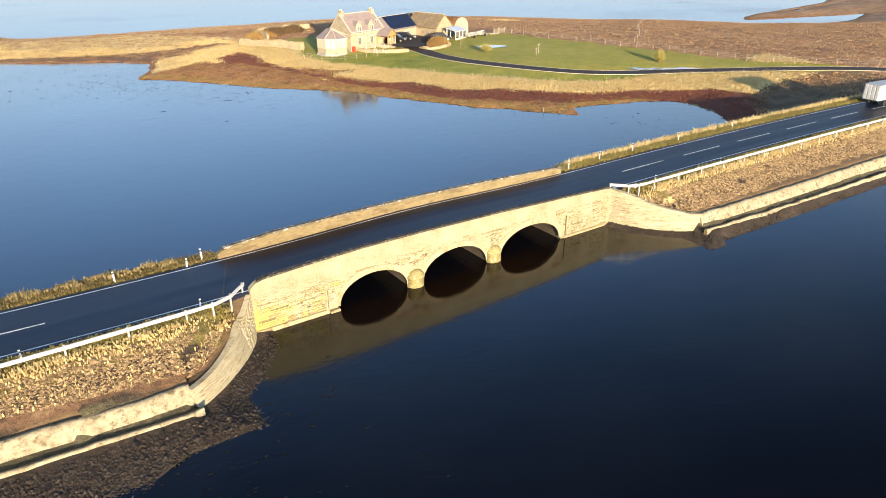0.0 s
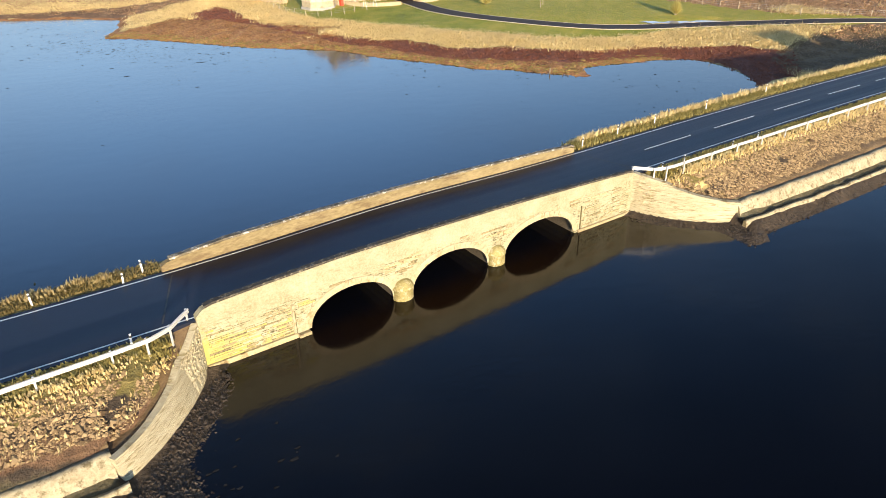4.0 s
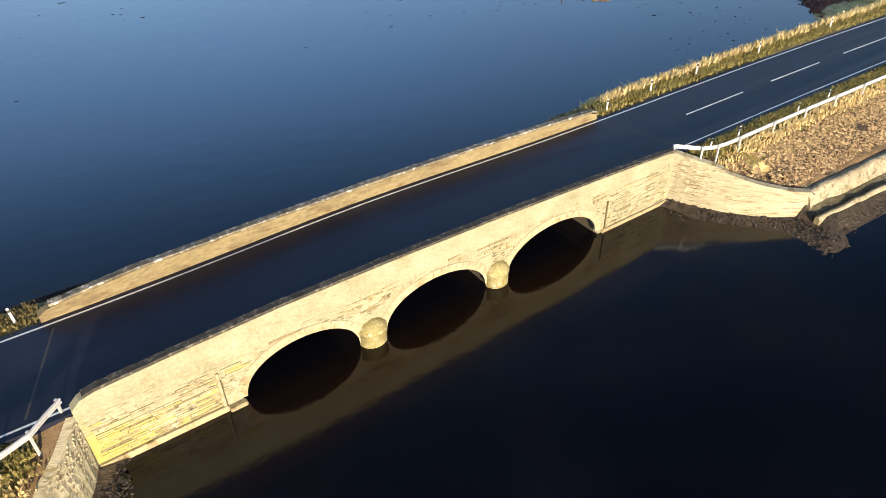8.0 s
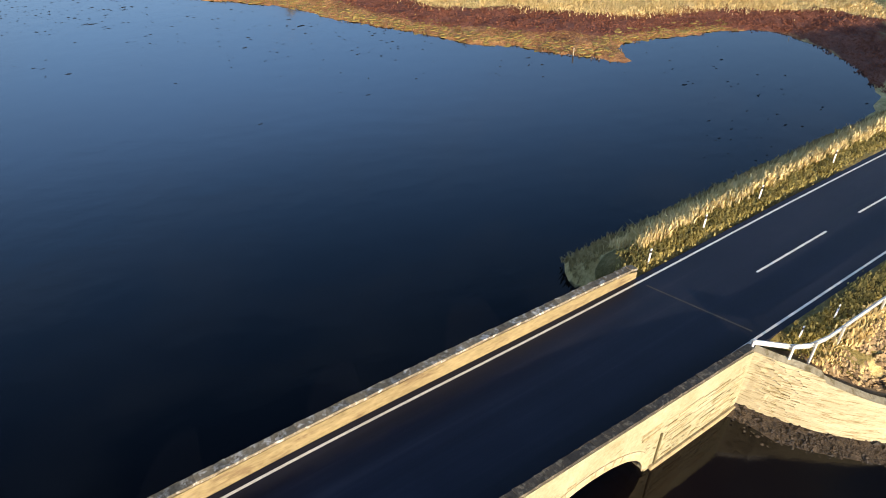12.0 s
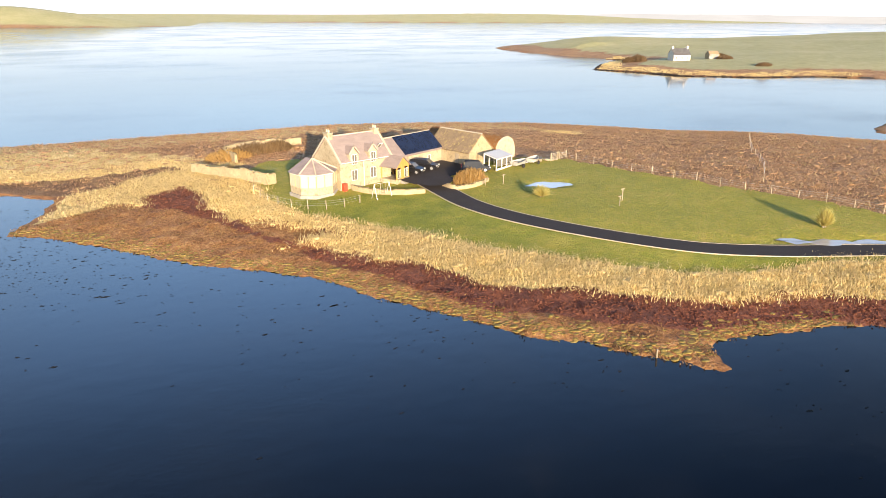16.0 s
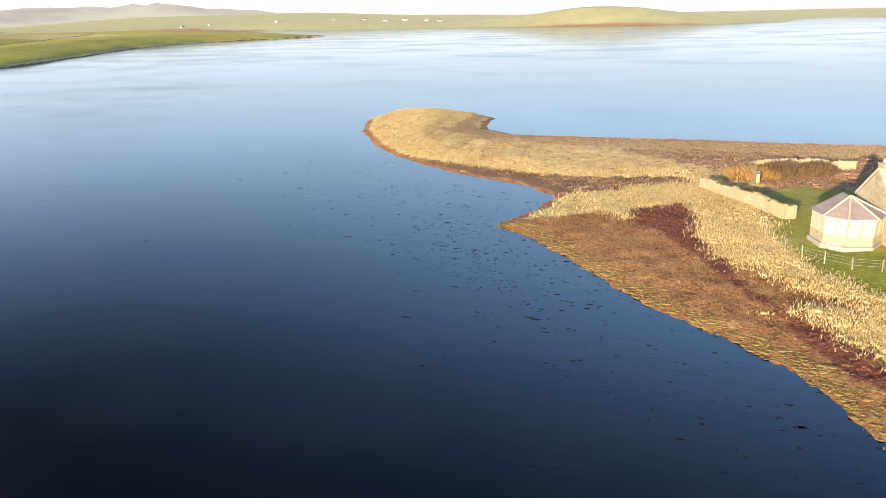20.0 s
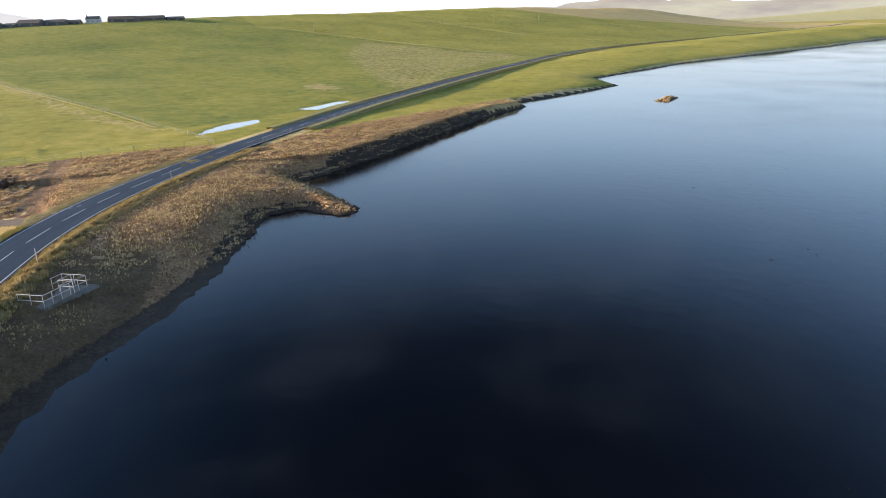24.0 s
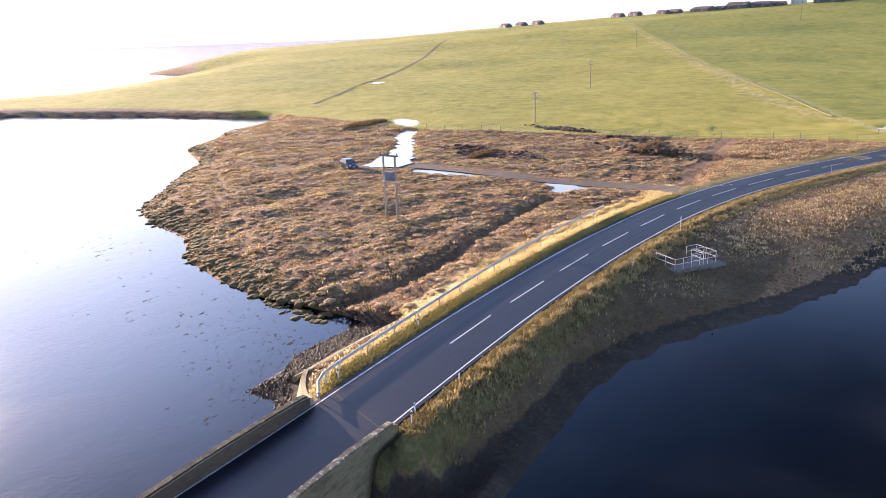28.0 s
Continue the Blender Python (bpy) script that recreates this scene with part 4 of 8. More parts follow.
for i in range(12):
    f = i / 11
    bm = slab((-0.35, -0.05, 0), (0.35, 0.05, 0.004))
    ob = part("give_way_dash", bm, M_LINE, dashes)
    ob.matrix_basis = Matrix.Translation((-62.5 - 9.5 * f, 6.9 + 5.4 * f * f + 0.2, ROAD_Z + 0.003)) @ Matrix.Rotation(radians(160 - 14 * f), 4, "Z")

# Pale strips painting the sunlit gaps across the road at both bridge ends.
M_SUNGAP = surface("sunlit_gap", (0.03, 0.03, 0.03), (0.065, 0.058, 0.05), 0.8, 0, 12, 1.5, 0.3, 0.01)
for x, lean in ((-0.6, 0.35), (33.1, -0.25)):
    bm = bmesh.new()
    vs = [bm.verts.new((x + lean * s + w, 3.25 + s * 0.9, ROAD_Z + 0.006 + 0.3 * math.exp(-((x - 15.5) / 9.0) ** 2))) for w, order in ((0.0, 1), (0.10, -1)) for s in [2.6 * k / 6 * order for k in range(-6, 7)]]
    bm.faces.new(vs[::-1])
    part("sun_gap_strip", bm, M_SUNGAP, road_ob, "pale strip across the road, sunlight painted in")

# ---- the bridge ----
TOP = lambda x: float(np.interp(x, [0, 0.35, 0.9, 3.7, 8.3, 13.7, 20, 28, 32.1, 32.5], [3.3, 3.62, 3.76, 3.90, 4.04, 4.00, 3.86, 3.56, 3.36, 3.26]))
FAR_TOP = lambda x: float(np.interp(x, [0, 0.5, 4, 10, 16, 23, 30, 32.3, 32.7], [3.35, 3.62, 3.9, 4.0, 4.02, 3.88, 3.62, 3.5, 3.25]))
ARCHES = [(5.85, 11.72, 2.06), (12.72, 18.98, 2.05), (20.02, 26.75, 2.1)]


def arch_points(a, b, rise, n=18):
    mid, half = (a + b) / 2, (b - a) / 2
    return [(mid - half * math.cos(math.pi * i / n), rise * math.sin(math.pi * i / n) ** 0.85) for i in range(n + 1)]


def face_wall(y0, y1, top, base=-0.6):
    """A wall in the plane of the arches, with the arches cut through: columns of quads from the lower edge to the top."""
    xs = sorted({0.0, 0.12, 0.35, 0.9, 32.5, *np.arange(1.5, 32.4, 0.8).round(2).tolist(), *[round(x, 4) for a in ARCHES for x, _ in arch_points(*a)]})
    xs = [x for i, x in enumerate(xs) if i == 0 or x - xs[i - 1] > 0.01]

    def low(x):
        for a, b, r in ARCHES:
            if a < x < b:
                p = arch_points(a, b, r)
                return float(np.interp(x, [q[0] for q in p], [q[1] for q in p]))
        return base

    bm = bmesh.new()
    for x0, x1 in zip(xs[:-1], xs[1:]):
        mid = (x0 + x1) / 2
        l0, l1 = (low(x0 + 1e-5), low(x1 - 1e-5)) if low(mid) > base else (base, base)
        if low(mid) > base:
            l0, l1 = max(l0, 0.0), max(l1, 0.0)
            if l0 == 0: l0 = base
            if l1 == 0: l1 = base
        c = [(x0, l0), (x1, l1), (x1, top(x1)), (x0, top(x0))]
        f = [bm.verts.new((x, y0, z)) for x, z in c]
        g = [bm.verts.new((x, y1, z)) for x, z in c]
        bm.faces.new(f), bm.faces.new(g[::-1])
        bm.faces.new((f[0], g[0], g[1], f[1])), bm.faces.new((f[3], f[2], g[2], g[3]))
        if x0 == xs[0]:
            bm.faces.new((f[0], f[3], g[3], g[0]))
        if x1 == xs[-1]:
            bm.faces.new((f[1], g[1], g[2], f[2]))
    bmesh.ops.remove_doubles(bm, verts=bm.verts[:], dist=0.002)
    bmesh.ops.recalc_face_normals(bm, faces=bm.faces[:])
    return bm


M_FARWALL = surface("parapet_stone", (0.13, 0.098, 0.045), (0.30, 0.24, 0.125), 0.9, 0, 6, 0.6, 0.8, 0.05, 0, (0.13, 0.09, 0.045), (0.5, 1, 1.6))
bridge = thing("stone_bridge", "low three-arched sandstone road bridge with pale lit face", "bridge")
part("spandrel_wall", face_wall(0.0, 0.42, TOP), M_RENDERED, bridge, "pale weathered sandstone face with brown stains")
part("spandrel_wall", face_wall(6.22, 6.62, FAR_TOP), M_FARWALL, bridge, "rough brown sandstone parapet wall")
# Added dark lining that paints the shade on the parapet's road side.
M_INNER_SHADE = surface("shaded_inner_stone", (0.05, 0.036, 0.022), (0.14, 0.105, 0.065), 0.92, 0, 6, 0.9, 0.7, 0.03, 0, (0.20, 0.17, 0.10), (0.6, 1, 1.6), 0.6)
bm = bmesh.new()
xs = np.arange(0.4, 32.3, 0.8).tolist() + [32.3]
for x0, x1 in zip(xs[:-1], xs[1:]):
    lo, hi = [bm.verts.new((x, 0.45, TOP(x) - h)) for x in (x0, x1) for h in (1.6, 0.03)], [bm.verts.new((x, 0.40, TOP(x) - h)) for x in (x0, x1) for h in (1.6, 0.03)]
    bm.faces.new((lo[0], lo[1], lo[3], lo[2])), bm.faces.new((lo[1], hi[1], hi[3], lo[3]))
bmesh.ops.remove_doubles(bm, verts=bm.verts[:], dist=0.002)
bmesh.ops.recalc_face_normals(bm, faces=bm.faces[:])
part("parapet_shade_lining", bm, M_INNER_SHADE, bridge, "inner face of the parapet, shade painted into its brown")
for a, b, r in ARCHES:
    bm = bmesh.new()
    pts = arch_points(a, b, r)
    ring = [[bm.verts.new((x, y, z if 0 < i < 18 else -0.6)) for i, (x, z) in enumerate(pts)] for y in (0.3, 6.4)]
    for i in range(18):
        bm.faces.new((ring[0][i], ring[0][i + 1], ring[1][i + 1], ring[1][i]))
    part("arch_vault", bm, M_VAULT_SHADE, bridge, "underside of the arch, shade put into its colour")
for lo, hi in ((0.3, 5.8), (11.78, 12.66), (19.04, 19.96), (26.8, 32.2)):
    part("pier", slab((lo, 0.35, -1.2), (hi, 6.3, 1.9)), M_VAULT_SHADE, bridge)


def cutwater(x, w, label):
    """A rounded nose against a pier with a domed, leaning cap."""
    bm = bmesh.new()
    rings = [(-0.5, 1.0, 0.0), (0.70, 1.0, 0.0), (0.72, 1.06, 0.0), (0.84, 1.06, 0.0), (0.98, 0.92, 0.02), (1.13, 0.72, 0.06), (1.24, 0.48, 0.12), (1.30, 0.15, 0.2)]
    n, rows = 14, []
    for z, s, off in rings:
        rows.append([bm.verts.new((x + w * s * math.cos(math.pi * i / n), 0.04 - 0.64 * w / 0.72 * s * math.sin(math.pi * i / n), z)) for i in range(n + 1)])
    for a, b in zip(rows[:-1], rows[1:]):
        for i in range(n):
            bm.faces.new((a[i], b[i], b[i + 1], a[i + 1]))
    bm.faces.new(rows[-1])
    bmesh.ops.recalc_face_normals(bm, faces=bm.faces[:])
    for f in bm.faces:
        f.smooth = True
    return part("cutwater", bm, M_CAP, bridge, label)


cutwater(12.2, 0.68, "rounded yellow lichened cutwater")
cutwater(19.5, 0.66, "rounded pale stone cutwater")
part("drain_strip", slab((5.02, -0.09, -0.3), (5.14, 0.02, 2.15), 0.02), M_THIN, bridge)
part("open_joint", slab((5.15, -0.075, 0.1), (5.18, 0.02, 1.7)), M_JOINT, bridge, "dark open joint")
part("open_joint", slab((27.2, -0.07, -0.3), (27.27, 0.02, 2.0)), M_JOINT, bridge, "dark open joint")
part("plinth", slab((0.05, -0.16, -0.5), (5.2, 0.02, 0.28), 0.04), M_STONE, bridge, "stepped stone footing at the waterline")
part("plinth", slab((5.2, -0.3, -0.5), (5.95, 0.02, 0.18), 0.04), M_STONE, bridge)
part("plinth", slab((27.0, -0.14, -0.5), (32.4, 0.02, 0.2), 0.04), M_STONE, bridge)


def stone_mesh(name, l, d, h, material, seed=0, rough=0.012, edge=0.0):
    """One dressed stone, its corners a little off and its edges worn."""
    rng = random.Random(seed)
    bm = bmesh.new()
    box(bm, (-l / 2, -d / 2, -h / 2), (l / 2, d / 2, h / 2))
    faces = bmesh.ops.bevel(bm, geom=bm.edges[:], offset=edge or min(l, d, h) * 0.12, segments=1, affect="EDGES")["faces"]
    if edge:
        for f in bm.faces:
            f.material_index = int(max(abs(c) for c in f.normal) < 0.95 or abs(f.normal.y) < 0.5)
    for v in bm.verts:
        v.co += Vector([rng.uniform(-rough, rough) for _ in range(3)])
    me = bpy.data.meshes.new(name)
    bm.to_mesh(me)
    bm.free()
    me.materials.append(material)
    if edge:
        me.materials.append(M_JOINT)
    return me


rng = random.Random(3)
COPING = [stone_mesh("coping_stone", 1, 0.5, 0.13, M_COPING, k, 0.02) for k in range(4)]
SHADED_COPING = [stone_mesh("coping_stone", 1, 0.5, 0.13, M_COPING_SHADE, k, 0.02) for k in range(4)]
for y, top, wide, kinds in ((0.21, TOP, 0.72, SHADED_COPING), (6.43, FAR_TOP, 0.74, COPING)):
    x = 0.5
    while x < 32.1:
        l = rng.uniform(0.35, 0.8)
        slope = math.atan2(top(x + l) - top(x), l)
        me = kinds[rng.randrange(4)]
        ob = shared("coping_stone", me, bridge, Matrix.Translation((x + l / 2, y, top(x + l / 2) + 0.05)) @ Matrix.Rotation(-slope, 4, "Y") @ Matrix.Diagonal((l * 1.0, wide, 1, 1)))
        x += l
FACE = [stone_mesh("face_stone", 0.6, 0.06, 0.17, m, 10 + k, 0.006, (0.012, 0.0, 0.010, 0.0, 0.012, 0.0, 0.008)[k]) for k, m in enumerate((M_LICHEN, M_LICHEN, M_RENDERED, M_RENDERED, M_RENDERED, M_THIN, M_BROWN))]
RIGHT = [stone_mesh("face_stone", 0.6, 0.06, 0.17, m, 20 + k, 0.004, 0.010 * (k % 2)) for k, m in enumerate((M_RENDERED, M_RENDERED, M_THIN, M_STONE, M_RENDERED, M_BROWN))]
SPANDREL = [stone_mesh("face_stone", 0.6, 0.06, 0.17, m, 30 + k, 0.004, 0.010 * (k % 2)) for k, m in enumerate((M_RENDERED, M_BROWN, M_STONE, M_RENDERED, M_BROWN))]
for lo, hi, z, ztop, cover, kinds in ((0.25, 4.98, 0.3, 2.3, 1.0, FACE), (27.4, 32.35, 0.24, 2.5, 0.55, RIGHT), (10.9, 13.6, 1.75, 2.75, 0.75, SPANDREL), (18.2, 20.7, 1.75, 2.65, 0.7, SPANDREL), (25.9, 27.1, 1.9, 2.6, 0.6, SPANDREL), (5.2, 6.6, 1.2, 2.5, 0.55, FACE[:2] + SPANDREL), (7.2, 10.6, 2.3, 2.75, 0.3, SPANDREL), (14.0, 17.8, 2.3, 2.7, 0.3, SPANDREL), (21.2, 25.6, 2.35, 2.7, 0.3, SPANDREL)):
    z0 = z
    while z < ztop:
        h = rng.uniform(0.085, 0.15)
        x = lo + rng.uniform(0, 0.25)
        while x < hi - 0.2:
            l = min(rng.uniform(0.4, 1.3), hi - x)
            clear = all(not (a - 0.15 < xx < b + 0.15) or z > r + 0.25 or z > r * math.sqrt(max(0, 1 - ((xx - (a + b) / 2) / ((b - a) / 2 + 0.15)) ** 2)) + 0.42 for a, b, r in ARCHES for xx in (x, x + l))
            keep = cover - (0.75 * max(0, (z - z0) / (ztop - z0) - 0.45) / 0.55 if cover == 1.0 else 0.4 * abs((x + l / 2 - (lo + hi) / 2) / (hi - lo)))
            if clear and rng.random() < keep:
                shared("face_stone", rng.choice(kinds), bridge, Matrix.Translation((x + l / 2, 0.010 + rng.uniform(-0.006, 0.006), z + h / 2)) @ Matrix.Diagonal((l / 0.6 * 0.985, 1, h / 0.17 * 0.97, 1)))
            x += l
        z += h
VOUSSOIR = [stone_mesh("voussoir", 0.3, 0.05, 0.42, M_THIN, 40 + k, 0.006) for k in range(3)]
for a, b, r in ARCHES:
    n = 22
    pts = arch_points(a, b, r + 0.2, n)
    for i in range(1, n):
        (x0, z0), (x1, z1) = pts[i - 1], pts[min(i + 1, n)]
        x, z = pts[i]
        if z > 0.25:
            t = math.atan2(z1 - z0, x1 - x0)
            shared("voussoir", rng.choice(VOUSSOIR), bridge, Matrix.Translation((x, -0.008, z)) @ Matrix.Rotation(-t, 4, "Y") @ Matrix.Diagonal((math.hypot(x1 - x0, z1 - z0) / 2 / 0.3 * 0.95, 1, 1, 1)))


# ---- curved wing walls and the stepped walls along the water ----
def wall_along(name, foot, base, tops, lean, thick, material, parent, label=""):
    """A wall that follows a line at its foot and leans back to its left, with a height that changes on the way."""
    line = np.array(foot, float)
    s = sides_of(line)
    n = len(line)
    tops = np.interp(np.linspace(0, 1, n), np.linspace(0, 1, len(tops)), tops)
    back = lean * (tops - base) * np.ones(n)
    a, b, c, d = line, line + s * back[:, None], line + s * (back + thick)[:, None], line + s * (thick + 0.1)
    v = np.vstack([np.c_[a, np.full(n, base)], np.c_[b, tops], np.c_[c, tops], np.c_[d, np.full(n, base)]])
    i = np.arange(n - 1)
    f = np.vstack([np.stack([i + k * n, i + k * n + 1, i + (k + 1) * n + 1, i + (k + 1) * n], 1) for k in range(3)] + [np.array([[0, n, 2 * n, 3 * n], [n - 1, 4 * n - 1, 3 * n - 1, 2 * n - 1]])])
    ob = new(name, mesh_of(name, v, f, material))
    ob.parent = parent
    if label:
        ob["label"] = label
    return line, s, tops


def course_wall(parent, line, s, tops, base, foot_z, lean, kinds, l0=0.4, l1=0.95, limit=290, keep=1.0, h0=0.07, h1=0.12):
    """Rows of long thin stones laid on a leaning wall."""
    run = np.r_[0, np.cumsum(np.linalg.norm(np.diff(line, axis=0), axis=1))]
    z, count = base + 0.08, 0
    while z < tops.max() and count < limit:
        at, h = rng.uniform(0, 0.4), rng.uniform(h0, h1)
        while at < run[-1] and count < limit:
            l = rng.uniform(l0, l1)
            m = at + l / 2
            if m > run[-1]:
                break
            if z + h < np.interp(m, run, tops) - 0.05 and rng.random() < keep:
                x, y = np.interp(m, run, line[:, 0]), np.interp(m, run, line[:, 1])
                sx, sy = np.interp(m, run, s[:, 0]), np.interp(m, run, s[:, 1])
                slope = float(np.interp(m, run, lean * np.ones(len(run))))
                back = slope * (z + h / 2 - foot_z)
                t = math.atan2(-sx, sy)
                shared("stone", rng.choice(kinds), parent, Matrix.Translation((x + sx * (back + 0.0275), y + sy * (back + 0.0275), z + h / 2)) @ Matrix.Rotation(t, 4, "Z") @ Matrix.Rotation(-math.atan(slope), 4, "X") @ Matrix.Diagonal((l / 0.6 * 0.985, 1, h / 0.17 * 0.97, 1)))
                count += 1
            at += l
        z += h


WING = [stone_mesh("stone", 0.6, 0.06, 0.17, m, 50 + k, 0.0025) for k, m in enumerate((M_WING, M_WING, M_WING))]
wing = thing("wing_wall", "curved battered sandstone wing wall of the bridge", "wall", group="bridge wing walls")
tagged(wing, kind="structure")
foot = smooth_line([(32.55, 0.1), (33.0, -1.2), (33.7, -2.55), (34.9, -4.1), (36.2, -5.3), (37.5, -6.15)], 0.5)
batter = np.clip(np.arange(len(foot)) * 0.5 / 2.5, 0.03, 1)
args = wall_along("wall_body", foot, -0.4, [3.2, 2.8, 2.35, 1.95, 1.68, 1.5], 0.22 * batter, 0.45, M_WING, wing)
course_wall(wing, *args, -0.1, -0.4, 0.22 * batter, WING, 0.4, 0.8, limit=330, h0=0.09, h1=0.15)
wall_along("backfill", foot + sides_of(foot) * 0.2, -0.4, [2.5, 2.6, 2.2, 1.85, 1.6, 1.42], 0.22 * batter, 1.1, M_SOIL, wing, "brown soil behind the wall")
wing = thing("wing_wall", "curved battered sandstone wing wall with rough courses", "wall", group="bridge wing walls")
tagged(wing, kind="structure")
foot = smooth_line([(-5.3, -6.0), (-4.5, -5.55), (-3.15, -4.5), (-1.5, -2.85), (-0.4, -1.25), (0.1, 0.1)], 0.5)
batter = np.clip(np.arange(len(foot))[::-1] * 0.5 / 2.5, 0.03, 1)
args = wall_along("wall_body", foot, -0.2, [1.38, 1.42, 1.55, 1.85, 2.3, 2.95], 0.32 * batter, 0.35, M_WING, wing)
course_wall(wing, *args, 0.0, -0.2, 0.32 * batter, WING, 0.3, 0.6, limit=330, h0=0.08, h1=0.14)
wall_along("backfill", foot + sides_of(foot) * 0.2, -0.2, [1.3, 1.34, 1.46, 1.76, 2.2, 2.85], 0.32 * batter, 1.2, M_SOIL, wing, "brown soil behind the wall")


def lumpy_wall(name, foot, base, top, lean, thick, parent, seed):
    """A long leaning wall with a rounded, uneven top and a bulging face."""
    line = smooth_line(foot, 0.6)
    s = sides_of(line)
    n = len(line)
    u = ripple(line[:, 0], line[:, 1], 3.0, seed), ripple(line[:, 0], line[:, 1], 1.7, seed + 2)
    prof = [(0.0, 0.0), (0.45, 0.5), (0.82, 0.9), (1.0, 1.0)]
    rows = []
    for k, (q, h) in enumerate(prof):
        out = lean * (top - base) * q + (0.07 * u[1] + 0.05 * u[0] if 0 < k else 0)
        rows.append(np.c_[line + s * np.asarray(out * np.ones(n))[:, None], base + (top - base) * h + 0.09 * u[0] * h + 0.04 * u[1] * h])
    rows.append(np.c_[line + s * (lean * (top - base) + thick * 0.7), rows[-1][:, 2] + 0.03])
    rows.append(np.c_[line + s * (lean * (top - base) + thick), np.full(n, base)])
    i = np.arange(n - 1)
    f = np.vstack([np.stack([i + k * n, i + k * n + 1, i + (k + 1) * n + 1, i + (k + 1) * n], 1) for k in range(5)])
    ob = new(name, mesh_of(name, np.vstack(rows), f, M_SHOREWALL, True))
    ob.parent = parent
    bm = bmesh.new()
    for end in (0, n - 1):
        bm.faces.new([bm.verts.new(r[end]) for r in rows])
    part("wall_end", bm, M_BROWN, parent)
    if "upper" in name:
        edge = lean * (top - base) + thick * 0.55
        soil = [np.c_[line + s * (edge + d), rows[3][:, 2] + z + 0.05 * u[k % 2]] for k, (d, z) in enumerate(((0.0, -0.25), (0.02, -0.02), (0.6, 0.08), (1.3, 0.2), (1.9, 0.12), (2.0, -0.6)))]
        f = np.vstack([np.stack([i + k * n, i + k * n + 1, i + (k + 1) * n + 1, i + (k + 1) * n], 1) for k in range(5)])
        ob = new("backfill", mesh_of("backfill", np.vstack(soil), f, M_SOIL, True))
        ob.parent = parent
        tagged(ob, "brown soil behind the wall")


shore = thing("shore_wall", "long pale stone retaining wall in two steps along the water", "wall", group="shore walls")
tagged(shore, kind="structure")
lumpy_wall("upper_wall", [(37.5, -6.2), (50, -6.75), (67, -7.2), (90, -8.0), (132, -10.4)], 0.3, 1.5, 0.5, 0.55, shore, 1.0)
lumpy_wall("lower_wall", [(37.0, -7.15), (50, -7.9), (67, -8.5), (90, -9.4), (132, -12)], -0.5, 0.64, 0.25, 0.3, shore, 2.0)
shore = thing("shore_wall", "pale stone retaining wall in two steps above a stony beach", "wall", group="shore walls")
tagged(shore, kind="structure")
lumpy_wall("upper_wall", [(-32, -3.5), (-24, -4.3), (-14.5, -5.15), (-9, -5.65), (-5.6, -5.75)], 0.3, 1.42, 0.5, 0.55, shore, 3.0)
lumpy_wall("lower_wall", [(-26, -5.0), (-14.7, -6.1), (-9.8, -6.5), (-5.3, -6.75)], -0.1, 0.62, 0.25, 0.3, shore, 4.0)


# ---- crash barriers ----
def barrier(points, spacing, label, ends):
    """A steel beam on posts; the beam is folded, the posts stand behind it."""
    top = thing("crash_barrier", label, "guard rail", group="crash barriers")
    line = np.array([p[:2] for p in points], float)
    zs = np.array([p[2] for p in points], float)
    s = sides_of(line)
    prof = [(0.0, 0.68), (0.05, 0.665), (0.05, 0.60), (0.0, 0.57), (0.0, 0.54), (0.05, 0.51), (0.05, 0.445), (0.0, 0.43)]
    n, k = len(line), len(prof)
    v = np.vstack([np.c_[line + s * (o + d), zs + h] for d in (0, 0.012) for o, h in prof])
    i = np.arange(n - 1)
    f = []
    for j in range(k - 1):
        f.append(np.stack([i + j * n, i + j * n + 1, i + (j + 1) * n + 1, i + (j + 1) * n], 1))
        f.append(np.stack([i + (k + j + 1) * n, i + (k + j + 1) * n + 1, i + (k + j) * n + 1, i + (k + j) * n], 1))
    f.append(np.stack([i + k * n, i + k * n + 1, i + 1, i], 1))
    f.append(np.stack([i + (k - 1) * n, i + (k - 1) * n + 1, i + (2 * k - 1) * n + 1, i + (2 * k - 1) * n], 1))
    shared("beam", mesh_of("beam", v, np.vstack(f), M_GALV), top, Matrix(), "galvanised steel beam")
    bm = slab((-0.05, -0.04, -0.9), (0.05, 0.04, 0.70), 0.008)
    pm = bpy.data.meshes.new("post")
    bm.to_mesh(pm)
    bm.free()
    pm.materials.append(M_GALV)
    run = np.r_[0, np.cumsum(np.linalg.norm(np.diff(line, axis=0), axis=1))]
    for at in [e for e in ends] + list(np.arange(ends[-1] + spacing, run[-1], spacing)):
        x, y, z = (np.interp(at, run, c) for c in (line[:, 0], line[:, 1], zs))
        sx, sy = np.interp(at, run, s[:, 0]), np.interp(at, run, s[:, 1])
        shared("post", pm, top, Matrix.Translation((x - sx * 0.06, y - sy * 0.06, z)) @ Matrix.Rotation(math.atan2(-sx, sy), 4, "Z"))
    return top


barrier([(32.55, 0.30, 3.0), (33.75, -0.85, 2.95), (34.3, -1.22, 3.0), (35.3, -1.4, 3.02), (43, -1.5, 3.05), (52, -1.7, 3.05), (64, -2.0, 3.05), (76, -2.4, 3.05), (92, -3.5, 3.05), (110, -5.0, 3.05)], 3.25, "white-grey steel crash barrier with a bent end by the parapet", (0.1, 1.65, 2.6, 4.4))
